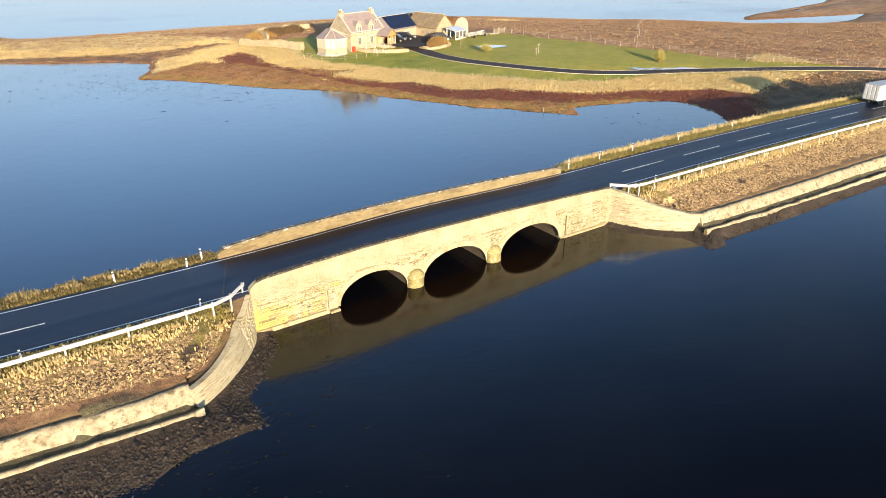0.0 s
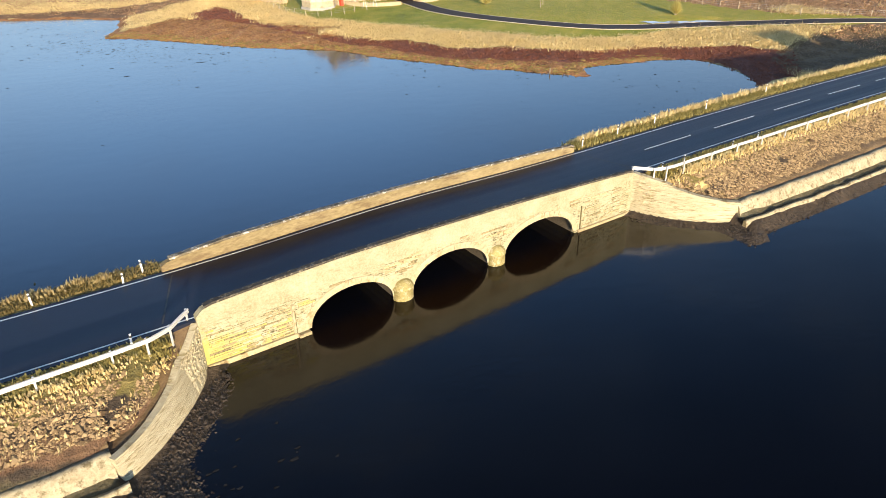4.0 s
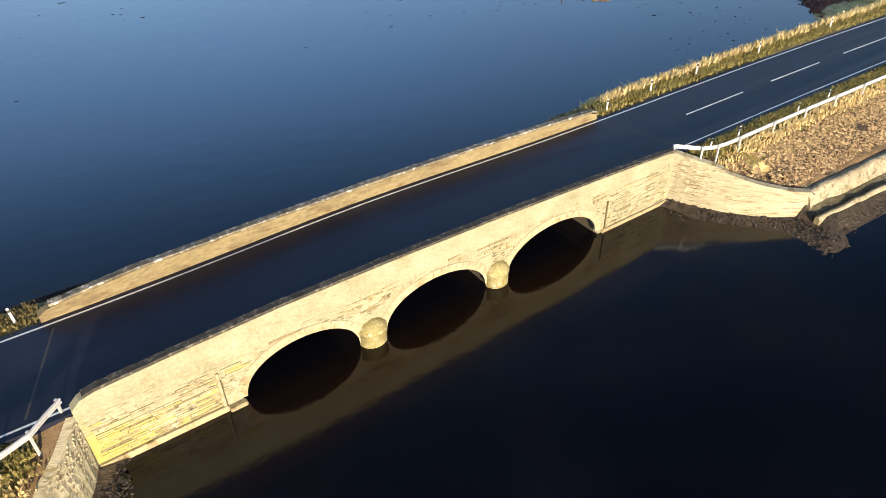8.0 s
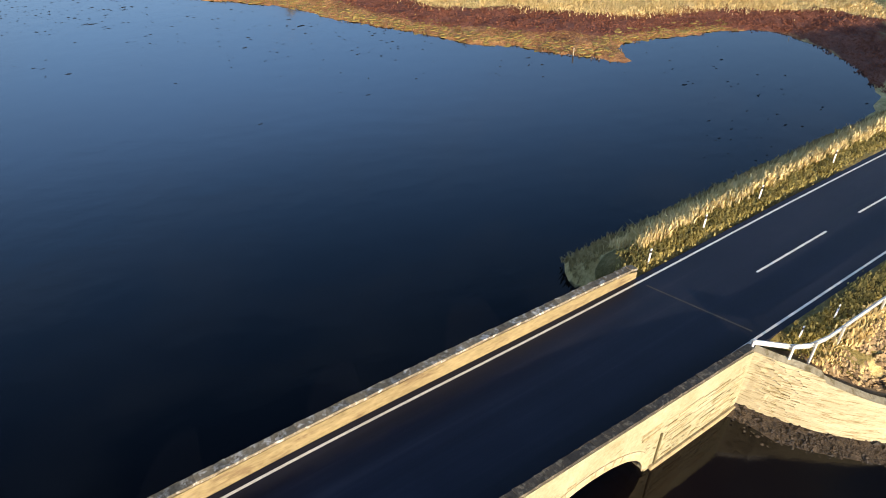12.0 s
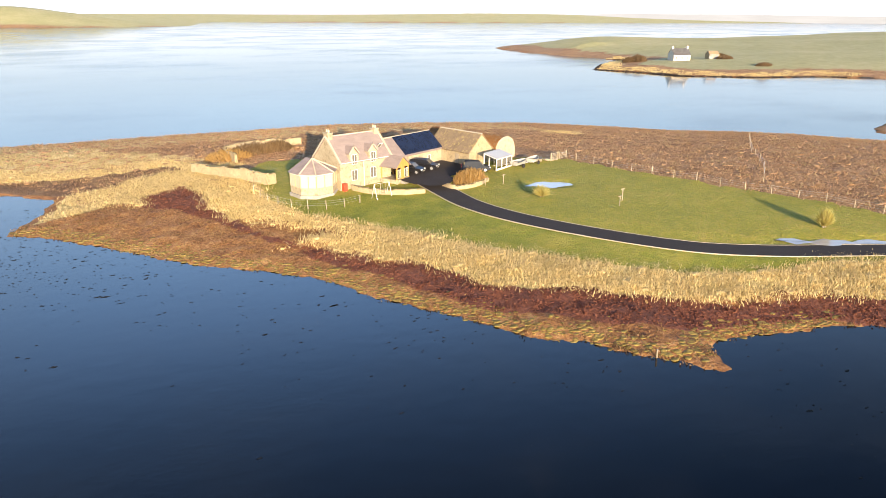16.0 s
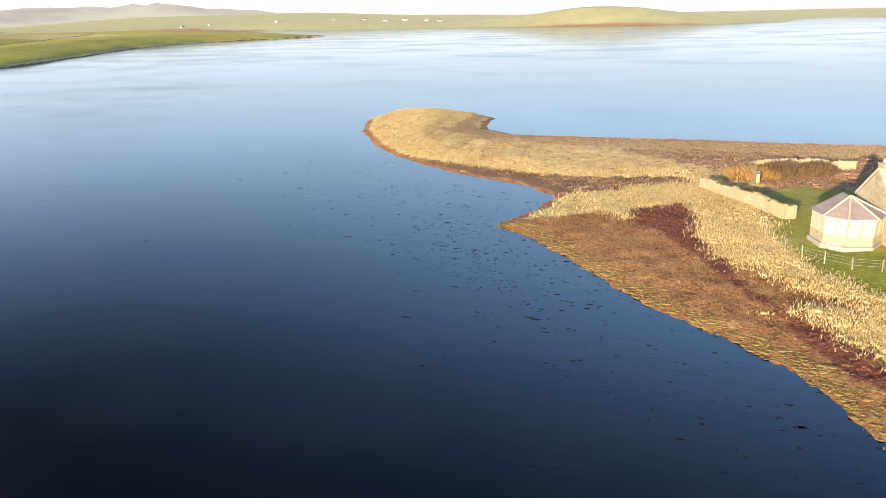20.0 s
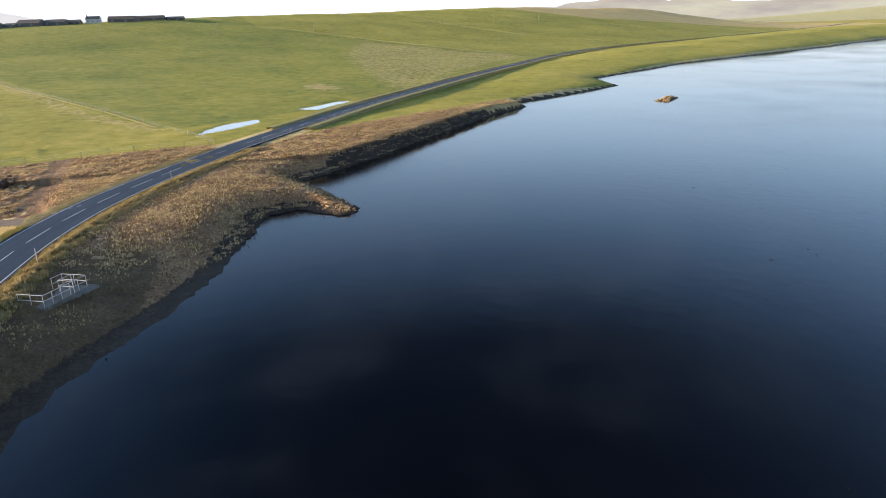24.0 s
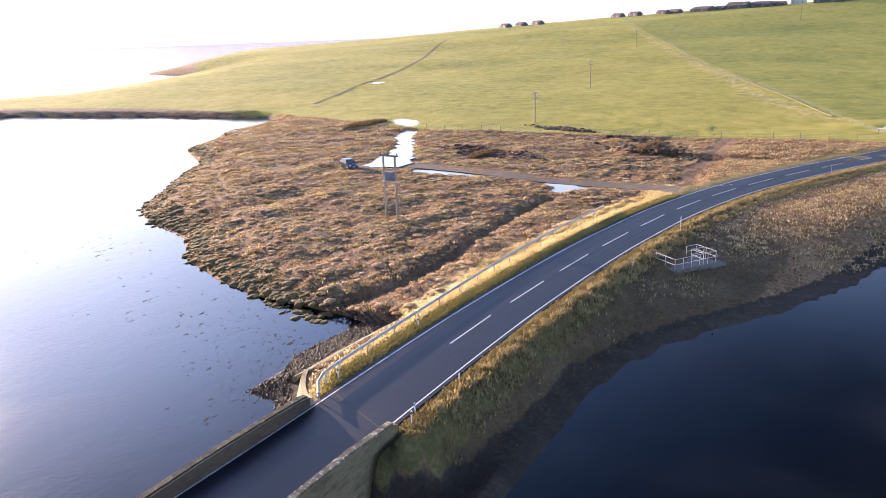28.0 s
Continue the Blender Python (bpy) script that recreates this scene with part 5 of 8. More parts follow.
barrier([(-0.2, 0.55, 3.0), (-0.75, 0.1, 3.0), (-1.4, -0.5, 2.98), (-2.5, -0.95, 3.0), (-4, -1.05, 3.02), (-10.2, -1.1, 3.02), (-19, -1.0, 3.02), (-30, -0.8, 3.02), (-36, -0.35, 3.02), (-42, 0.1, 3.02), (-52, 1.3, 3.02)], 3.2, "grey steel crash barrier kinked at the bridge end", (0.1, 1.55, 2.9, 4.5))


# ---- marker posts and wire fences ----
def timber_post(h, r=0.06):
    bm = bmesh.new()
    rod(bm, (0, 0, -0.4), (0, 0, h), r, 7, r * 0.92)
    me = bpy.data.meshes.new("post")
    bm.to_mesh(me)
    bm.free()
    me.materials.append(M_TIMBER)
    return me


POST = timber_post(1.1)


def wire_fence(points, spacing, label, group, wires=(0.45, 0.75, 1.02), scale=1.0, seed=1):
    top = thing("wire_fence", label, "fence", group=group)
    r = random.Random(seed)
    line = smooth_line(points, 0.8)
    run = np.r_[0, np.cumsum(np.linalg.norm(np.diff(line, axis=0), axis=1))]
    count = int(run[-1] / spacing)
    at = np.linspace(0, run[-1], count + 1)
    xs, ys = np.interp(at, run, line[:, 0]), np.interp(at, run, line[:, 1])
    zs = land_height(xs, ys)
    for x, y, z in zip(xs, ys, zs):
        shared("post", POST, top, Matrix.Translation((x, y, z)) @ Euler((r.uniform(-.06, .06), r.uniform(-.06, .06), r.uniform(0, 3))).to_matrix().to_4x4() @ Matrix.Diagonal((scale, scale, scale * r.uniform(0.9, 1.1), 1)))
    for w in wires:
        bm = bmesh.new()
        for i in range(count):
            rod(bm, (xs[i], ys[i], zs[i] + w * scale), (xs[i + 1], ys[i + 1], zs[i + 1] + w * scale), 0.008, 4)
        part("wire", bm, M_GALV, top)
    return top


wire_fence([(107.5, 31), (104.5, 40), (102.6, 51), (98, 62), (94, 74), (90.8, 87)], 3.2, "weathered timber post and wire fence round the lawn", "lawn fences", seed=2)
wire_fence([(107.5, 31), (116, 22), (128, 13), (150, 2)], 3.4, "timber post and wire fence beside the drive", "lawn fences", seed=3)
wire_fence([(104.5, 60), (113, 66), (124, 76), (140, 88)], 5, "old leaning post and wire fence across the moor", "moor fences", seed=4)
wire_fence([(-118, 31), (-116, 5), (-112, -30), (-109, -60)], 4.5, "post and wire fence between field and moor", "field fences", seed=5)
wire_fence([(-119, 32), (-155, 21), (-205, 2.5), (-286, -33), (-389, -73)], 8, "long post and wire fence over the green field", "field fences", seed=6)
wire_fence([(-113, 41), (-140, 60), (-172, 84), (-205, 110), (-250, 146)], 6, "roadside post and wire fence by the pasture", "field fences", seed=7)
wire_fence([(43.0, 92.5), (43.6, 87), (46, 82.5), (49.5, 80.2), (53, 80.6)], 2.2, "timber garden fence in front of the sunroom", "garden fences", seed=8)


def marker_post(x, y, z, h=0.95, lean=0.0):
    top = thing("marker_post", "white plastic roadside marker post with dark band", "marker post", x, y, z, group="marker posts")
    top.matrix_basis = top.matrix_basis @ Matrix.Rotation(lean, 4, "Y")
    part("shaft", slab((-0.05, -0.025, -0.3), (0.05, 0.025, h), 0.008), M_WHITEPOST, top)
    part("band", slab((-0.053, -0.028, h * 0.72), (0.053, 0.028, h * 0.9), 0.004), M_DARKPAINT, top, "dark reflector band")


M_DARKPAINT = paint("dark_paint", (0.04, 0.04, 0.04), 0.5)
for x, y, h in ((33.9, 6.7, 0.8), (38.4, 7.0, 0.9), (43.3, 7.1, 0.9), (50.5, 7.0, 0.9), (60, 6.9, 0.9), (-0.9, 6.9, 0.8), (-2.1, 6.35, 0.7), (-6.6, 6.8, 0.7), (-33.1, 10.3, 0.9), (-85.6, 23.9, 1.25), (-126, 51, 1.0),
                (37.5, -0.6, 0.7), (43.5, -0.7, 0.6), (47, -0.7, 0.6), (-3.2, -0.3, 0.8), (-12.6, -0.2, 0.7), (35.2, -0.4, 0.6)):
    marker_post(x, y, height_at(x, y) + 0.0, h, rng.uniform(-0.06, 0.06))


# ---- drive, tracks, still water on the land ----
def draped(name, line, left, right, lift, material, label, kind="structure", category="road", level=False):
    line = np.asarray(line)
    s = sides_of(line)
    cols = np.linspace(left, right, 5)
    pts = [line[:, :2] + s * c for c in cols]
    zz = [land_height(p[:, 0], p[:, 1]) for p in pts]
    z = np.mean(zz, 0) + lift if level else np.maximum.reduce(zz) + lift
    z = np.convolve(np.pad(z, 3, "edge"), np.ones(7) / 7, "valid")
    n = len(line)
    v = np.vstack([np.c_[p, z] for p in pts] + [np.c_[pts[0], z - 0.5], np.c_[pts[-1], z - 0.5]])
    i = np.arange(n - 1)
    f = [np.stack([i + (k + 1) * n, i + (k + 1) * n + 1, i + k * n + 1, i + k * n], 1) for k in range(4)]
    f += [np.stack([i, i + 1, i + 5 * n + 1, i + 5 * n], 1), np.stack([i + 6 * n, i + 6 * n + 1, i + 4 * n + 1, i + 4 * n], 1)]
    return tagged(new(name, mesh_of(name, v, np.vstack(f), material)), label, category, kind=kind), z


drive, drive_z = draped("drive", DRIVE, 1.75, -1.75, 0.05, M_DRIVE, "dark asphalt drive with pale stone edging", category="driveway", level=True)
M_EDGING = surface("edging", (0.30, 0.26, 0.19), (0.46, 0.40, 0.31), 0.85, 0, 10, 2, 0.3, 0.01)
for side in (1.80, -1.80):
    me = strip("edging", DRIVE, side + 0.06, side - 0.06, drive_z + 0.03, M_EDGING, 0.15)
    shared("edging", me, drive, Matrix(), "pale edging strip")


def flat_patch(name, outline, z, material, label, category, kind="structure", wob=0.25, seed=1):
    """A flat sheet with an uneven outline."""
    line = smooth_line(list(outline) + [outline[0]], 0.7)[:-1]
    r = random.Random(seed)
    ph = r.uniform(0, 6)
    bm = bmesh.new()
    c = line.mean(0)
    vs = [bm.verts.new((x + wob * math.sin(3.1 * x + ph) * math.cos(2.3 * y), y + wob * math.sin(2.7 * y + ph), z)) for x, y in line]
    bm.faces.new(vs)
    bmesh.ops.triangulate(bm, faces=bm.faces[:])
    bmesh.ops.recalc_face_normals(bm, faces=bm.faces[:])
    if bm.faces[:][0].normal.z < 0:
        bmesh.ops.reverse_faces(bm, faces=bm.faces[:])
    ob = part(name, bm, material)
    return tagged(ob, label, category, kind=kind)


def top_of(points):
    p = np.array(points, float)
    return float(np.max(land_height(p[:, 0], p[:, 1])))


yard = [(61.5, 86.5), (61.8, 83), (64, 80.5), (67.5, 81.5), (69, 84.5), (73, 85.5), (75, 89), (74.5, 94), (73, 97), (68, 95.5), (63.5, 92.5), (61, 89.5)]
flat_patch("yard", yard, top_of(yard) + 0.06, M_DRIVE, "dark wet asphalt yard between house and barn", "yard")
# Whitish base colour stands in for pale sky mirrored in the puddles.
M_PUDDLE = surface("sky_pale_puddle", (0.40, 0.39, 0.37), (0.52, 0.51, 0.49), 0.06, 0, 1.5, 0.2, 0.02, 0.002)
draped("track", TRACK, 1.9, -1.9, 0.04, M_TRACK, "narrow wet gravel track off the road", category="track", level=True)
for k, (pool, level) in enumerate(zip(POOLS, POOL_Z)):
    flat_patch("puddle", [(x + 0.12 * (x - np.mean([q[0] for q in pool])), y + 0.12 * (y - np.mean([q[1] for q in pool]))) for x, y in pool], level, M_PUDDLE, "shallow still puddle, pale sky reflection painted in", "puddle", seed=k, wob=0.5)
M_STRAWLINE = surface("straw_bank", (0.20, 0.18, 0.05), (0.44, 0.36, 0.15), 0.95, 0, 2.5, 0.2, 0.9, 0.1)
M_FIELDBANK = surface("field_bank_grass", (0.15, 0.135, 0.035), (0.36, 0.30, 0.11), 0.95, 0, 2.5, 0.2, 0.9, 0.1)
for pts, wide in (([(-155, 21), (-205, 2.5), (-286, -33), (-389, -73), (-512, -129)], 0.5), ([(-640, 100), (-599, 138), (-550, 178), (-490, 212), (-450, 232), (-424, 268)], 1.8), ([(-824, 302), (-710, 315), (-649, 345), (-609, 370), (-564, 431)], 1.8), ([(-797, 544), (-732, 611), (-704, 661)], 2.0)):
    draped("field_bank", smooth_line(pts, 2.0), wide * 0.6, -wide * 0.6, 0.1, M_FIELDBANK, "straw-coloured grassy bank between two fields", category="bank")
for side in (4.6, -4.6):
    run = ROAD[(ROAD[:, 0] < -128) & (ROAD[:, 0] > -800)]
    run = run[::2] + sides_of(run[::2]) * side
    draped("roadside_bank", run, 0.75, -0.75, 0.55, M_STRAWLINE, "low grassy stone bank beside the road", category="bank")
M_DARKLINE = surface("ditch_grass", (0.09, 0.085, 0.025), (0.22, 0.19, 0.06), 0.95, 0, 2.5, 0.2, 0.9, 0.1)
draped("field_ditch", smooth_line([(-151, -131), (-205, -150), (-298, -183), (-361, -214), (-441, -250)], 2.0), 0.8, -0.8, 0.08, M_DARKLINE, "dark grassy ditch between two fields", category="ditch")


# ---- vegetation and loose stone ----
def tufts(name, spots, per, tall, wide, fan, material, label, category, seed=1, droop=0.35):
    """Clumps of leaning stems round the given places, each stem a bent blade of two faces."""
    r = np.random.default_rng(seed)
    n = len(spots) * per
    base = np.repeat(spots, per, 0) + np.c_[r.normal(0, fan, (n, 2)), np.zeros(n)]
    a, lean = r.uniform(0, 2 * np.pi, n), np.abs(r.normal(0, droop, n))
    h = np.repeat(r.uniform(0.75, 1.15, len(spots)), per) * tall * r.uniform(0.6, 1.15, n)
    d = np.c_[np.cos(a), np.sin(a)]
    side = np.c_[-d[:, 1], d[:, 0]] * (wide * r.uniform(0.6, 1.4, n))[:, None] / 2
    mid, tip = base.copy(), base.copy()
    mid[:, :2] += d * (h * lean * 0.4)[:, None]
    mid[:, 2] += h * 0.6
    tip[:, :2] += d * (h * lean)[:, None]
    tip[:, 2] += h
    base[:, 2] -= 0.05
    z = np.zeros((n, 1))
    v = np.stack([base - np.c_[side, z], base + np.c_[side, z], mid + np.c_[side * 0.8, z], mid - np.c_[side * 0.8, z], tip], 1).reshape(-1, 3)
    i = np.arange(n) * 5
    f = np.vstack([np.stack([i, i + 1, i + 2], 1), np.stack([i, i + 2, i + 3], 1), np.stack([i + 3, i + 2, i + 4], 1)])
    order = np.argsort(np.r_[i, i, i], kind="stable")
    return tagged(new(name, mesh_of(name, v, f[order], material)), label, category, kind="stuff")


def sow(x0, x1, y0, y1, count, rule, seed):
    """Random places in a rectangle that a rule on (x, y, z) keeps, set on the ground."""
    r = np.random.default_rng(seed)
    x, y = r.uniform(x0, x1, count), r.uniform(y0, y1, count)
    z = land_height(x, y)
    keep = rule(x, y, z, r)
    return np.c_[x, y, z][keep]


def road_gap(x, y):
    return line_distance(x, y, ROAD[::2])[0]


def drive_gap(x, y):
    return line_distance(x, y, DRIVE[::2])[0]


def reed_rule(x, y, z, r):
    d = inside(x, y, EAST)
    w = inside(x, y, WRACK)
    l = inside(x, y, LAWN)
    keep = (d > np.where(y > 72, 11.0, 5.4)) & ((d < 27) | ((x > 82) & (y > 23) & (y < 36) & (d < 42))) & (np.hypot((x - 97) / 17, (y - 15) / 8.5) > 1) & (w < -0.3) & (l < -0.3) & (z > 0.5) & (drive_gap(x, y) > 2.6) & (x < 113) & (inside(x, y, [(44, 84), (50, 84), (80, 92), (80, 110), (44, 110)]) < 0)
    patchy = ripple(x, y, 9, 6) > -0.35
    return keep & patchy & ((y < 112) & (x > 20)) & (road_gap(x, y) > 8)


spots = sow(20, 113, 12, 112, 30000, reed_rule, 1)
REEDS = spots
tufts("reed_bed", spots, 34, 0.32, 0.06, 0.9, M_REED, "tall bleached yellow reeds and grass behind the shore", "reeds", 2, 1.5)
spots = sow(-34, 40, 88, 200, 26000, lambda x, y, z, r: (inside(x, y, EAST) > 2.5) & (inside(x, y, EAST) < np.where((y > 122) & (x > -12), 10, 20) + 3 * ripple(x, y, 15, 1)) & ((y < 118) | (y < 152 - 0.55 * x) | (x < -8)) & (inside(x, y, WRACK) < -0.5) & ((y > 0.27 * (x - 14) + 95.5) | (x > 38)) & (inside(x, y, BROWN) < -0.3) & (ripple(x, y, 12, 2) > -0.4) & (z > 0.35), 3)
SPIT = spots
tufts("reed_bed", spots, 20, 0.26, 0.08, 0.9, M_REED, "bleached straw-yellow grass over the low spit", "reeds", 4, 1.1)


def moor_rule(x, y, z, r):
    d = inside(x, y, EAST)
    return (d > 3) & (inside(x, y, LAWN) < -0.4) & (drive_gap(x, y) > 2.6) & (road_gap(x, y) > 7) & ((d > 22) | (y > 100) | (x > 112)) & (inside(x, y, [(43, 84), (60, 78), (92, 84), (92, 104), (43, 110)]) < 0)


spots = sow(0, 190, 5, 160, 42000, moor_rule, 5)
spots = np.vstack([spots, sow(-34, 0, 118, 200, 7000, lambda x, y, z, r: (inside(x, y, EAST) > 3) & (inside(x, y, BROWN) < -0.3), 15)])
tufts("heath", spots, 9, 0.17, 0.09, 0.9, M_HEATH, "low reddish-brown heath and dead grass on the moor", "heath", 6, 1.1)
M_HEATHCLUMP = surface("heath_clump", (0.17, 0.092, 0.046), (0.54, 0.335, 0.18), 0.95, 0, 4, 0.3, 1.0, 0.1)
HEATH = spots[ripple(spots[:, 0], spots[:, 1], 3.4, 5) > 0.0]
some = np.random.default_rng(8).random(len(spots)) < 0.2
tufts("dry_grass", spots[some], 6, 0.17, 0.10, 0.6, M_DRYGRASS, "pale dry grass tussocks scattered through the heath", "grass", 7, 0.6)


def west_rule(x, y, z, r):
    d = inside(x, y, WEST)
    return (d > 0.6) & (inside(x, y, FIELD) < -0.3) & (road_gap(x, y) > np.where((y < 4) & (x > -62), 8.5, 5.2)) & (z > 0.25) & (line_distance(x, y, DITCH)[0] > 0.9) & (line_distance(x, y, TRACK)[0] > 2.2) & (inside(x, y, [(-68.5, -45.5), (-72, -41.5), (-84.5, -48), (-98, -57), (-108, -61.8), (-107.6, -65.2), (-89, -54.5), (-79, -50)]) < -0.4) & ~((x > -17) & (y < -4))


def mounds(name, spots, size, material, label, seed, k=9, tall=1.0, vary=0.38):
    """Low rounded tussocks with a ragged dome."""
    r = np.random.default_rng(seed)
    n = len(spots)
    a = np.linspace(0, 2 * np.pi, k, endpoint=False)
    wide = size * np.minimum(r.lognormal(-0.35, vary, n), 1.0 + 1.3 * vary)
    rows = []
    for rad, h in ((1.0, -0.25), (0.95, 0.14), (0.62, 0.28)):
        q = rad * wide[:, None] * r.uniform(0.8, 1.2, (n, k))
        rows.append(np.stack([spots[:, 0:1] + q * np.cos(a) * 1.25, spots[:, 1:2] + q * np.sin(a), spots[:, 2:3] + tall * h * wide[:, None] * r.uniform(0.85, 1.15, (n, k))], -1))
    top = (spots + np.c_[np.zeros((n, 2)), 0.34 * tall * wide])[:, None]
    v = np.concatenate(rows + [top], 1).reshape(-1, 3)
    i = np.arange(k)
    j = (i + 1) % k
    f = np.vstack([np.stack(t, 1) for m in (0, 1) for t in ((i + m * k, j + m * k, j + (m + 1) * k), (i + m * k, j + (m + 1) * k, i + (m + 1) * k))] + [np.stack([i + 2 * k, j + 2 * k, np.full(k, 3 * k)], 1)])
    f = (np.arange(n) * (3 * k + 1))[:, None, None] + f[None]
    return tagged(new(name, mesh_of(name, v, f.reshape(-1, 3), material, True)), label, "tussocks", kind="stuff")


M_STRAWCLUMP = surface("straw_clump", (0.42, 0.30, 0.115), (0.76, 0.59, 0.29), 0.95, 0, 4.5, 0.4, 1.0, 0.14, 0, None, (1, 1, 0.5))
mounds("heath_clumps", HEATH[:9000], 0.30, M_HEATHCLUMP, "clumped red-brown heath on the moor", 77, 7, 0.7)
mounds("reed_clumps", REEDS[:14000], 0.31, M_STRAWCLUMP, "matted clumps of bleached reed and dead grass", 75, 7, 1.0)
clumps = SPIT[ripple(SPIT[:, 0], SPIT[:, 1], 2.6, 3) > -0.1]
mounds("reed_clumps", clumps[:8000], 0.34, M_STRAWCLUMP, "matted straw-yellow grass clumps on the low spit", 76, 7, 0.8)
M_MOSS = surface("mossy_tussock", (0.045, 0.033, 0.010), (0.20, 0.145, 0.05), 0.95, 0, 5, 0.5, 0.9, 0.08)
M_YELLOWMOSS = surface("yellow_shore_weed", (0.08, 0.055, 0.012), (0.40, 0.29, 0.075), 0.95, 0, 5, 0.5, 0.9, 0.08)
edge = smooth_line([(14.6, 94.6), (18.3, 92), (22.9, 85.8), (28.1, 78.3), (32.8, 72), (37.4, 67.6), (41.4, 62.3), (44, 55.3), (46.8, 50.3), (49.4, 45.9), (51, 42), (54, 39.2), (55.7, 36), (58, 33.2), (61.3, 34.6), (67.5, 33), (74, 31.2)], 0.33)
r = np.random.default_rng(72)
line = np.repeat(edge, 8, 0) + r.normal(0, 0.7, (8 * len(edge), 2)) + np.abs(r.normal(0, 0.8, (8 * len(edge), 1))) * np.array([[0.8, 0.6]])
line = line[(inside(line[:, 0], line[:, 1], EAST) > -0.2) & (land_height(line[:, 0], line[:, 1]) > -0.06)]
mounds("shore_tussocks", np.c_[line, np.maximum(land_height(line[:, 0], line[:, 1]), 0.0)], 0.17, M_YELLOWMOSS, "olive-yellow weed mounds along the loch shore", 73, 7, 0.5, 0.5)
edge = smooth_line([(-14.5, -12.6), (-16.3, -18.5), (-18.2, -25), (-20.5, -31), (-23, -39), (-29, -46.5), (-32.6, -58), (-37, -66), (-45, -72), (-60, -84), (-68, -89), (-80, -107)], 0.33)
r = np.random.default_rng(70)
line = np.repeat(edge, 4, 0) + r.normal(0, 0.5, (4 * len(edge), 2)) - np.abs(r.normal(0, 2.2, (4 * len(edge), 1))) * np.array([[0.85, -0.1]])
line = line[inside(line[:, 0], line[:, 1], WEST) > -0.7]
mounds("shore_tussocks", np.c_[line, np.maximum(land_height(line[:, 0], line[:, 1]), 0.0)], 0.42, M_MOSS, "mossy olive-brown tussocks along the low sea shore", 71)
spots = sow(-135, 0, -130, 4, 60000, west_rule, 9)
patch = ripple(spots[:, 0], spots[:, 1], 17, 3)
tuss = spots[(np.random.default_rng(16).random(len(spots)) < 0.75) & (spots[:, 0] > -125)]
M_TUSSOCK = surface("tussock_grass", (0.20, 0.108, 0.052), (0.64, 0.425, 0.235), 0.95, 0, 4, 0.16, 1.0, 0.1)
mounds("moor_tussocks", tuss[:15000], 0.34, M_TUSSOCK, "bleached brown grass tussocks over the wet moor", 74, 7, 0.45)
tufts("heath", spots[patch < 0.15], 7, 0.14, 0.075, 0.26, M_SEDGE, "rough brown heath and sedge tussocks on the wet moor", "heath", 10, 0.7)
tufts("dry_grass", spots[patch > -0.1], 7, 0.15, 0.075, 0.22, M_DRYGRASS, "bleached tussock grass on the wet moor", "grass", 11, 0.8)
pale = spots[(ripple(spots[:, 0], spots[:, 1], 11, 5) > 0.35) & (np.random.default_rng(18).random(len(spots)) < 0.6)]
tufts("dry_grass", pale, 10, 0.17, 0.075, 0.2, M_REED, "pale straw clumps scattered over the wet moor", "grass", 19, 0.9)
M_HEATHER = surface("dark_heather", (0.03, 0.016, 0.010), (0.12, 0.066, 0.036), 0.95, 0, 5, 0.6, 1.0, 0.1)
for cx, cy, ra, rb in ((-97.8, -5.8, 6.5, 2.6), (-87.0, -33.0, 8.0, 3.0), (-110, -12, 4, 2), (-118, -30, 6, 1.8)):
    at = np.random.default_rng(int(-cx)).normal(0, 0.5, (520, 2))
    x, y = cx + at[:, 0] * rb + 0.25 * at[:, 1] * ra, cy + at[:, 1] * ra
    mounds("heather_bed", np.c_[x, y, land_height(x, y)], 0.42, M_HEATHER, "dark brown bed of old heather on the wet moor", int(-cx), 7, 1.5, 0.4)
M_BANKGRASS = blades("bank_grass", (0.07, 0.05, 0.018), (0.23, 0.165, 0.062))
spots = sow(-165, 2, 8, 126, 34000, lambda x, y, z, r: west_rule(x, y, z, r) & (y > 6), 12)
moorside = spots[spots[:, 0] < -46]
mounds("moor_tussocks", moorside[:9000], 0.32, M_TUSSOCK, "bleached grass tussocks on the level loch bank", 78, 7, 0.45)
tufts("dry_grass", moorside[::2], 8, 0.2, 0.09, 0.5, M_REED, "bleached straw grass on the level loch bank", "grass", 20, 0.9)
tufts("heath", moorside, 5, 0.15, 0.10, 0.5, M_HEATH, "red-brown heath on the level bank beside the loch", "heath", 17, 0.8)
patch = ripple(spots[:, 0], spots[:, 1], 14, 5)
tufts("heath", spots[patch < 0.1], 6, 0.18, 0.13, 0.8, M_BANKGRASS, "brown sedge and dead grass along the loch bank", "heath", 13, 0.6)
tufts("dry_grass", spots[patch > 0.25], 5, 0.22, 0.12, 0.5, M_DRYGRASS, "dry grass tussocks on the loch bank", "grass", 14, 0.6)


def verge(lo, hi, side, d0, d1, count, seed):
    """Places along one side of the road between two distances from its middle."""
    r = np.random.default_rng(seed)
    at = r.uniform(lo, hi, count)
    x, y = np.interp(at, road_run, ROAD[:, 0]), np.interp(at, road_run, ROAD[:, 1])
    s = sides_of(ROAD)
    sx, sy = np.interp(at, road_run, s[:, 0]), np.interp(at, road_run, s[:, 1])
    d = r.uniform(d0, d1, count) * side
    x, y = x + sx * d, y + sy * d
    return np.c_[x, y, land_height(x, y)]


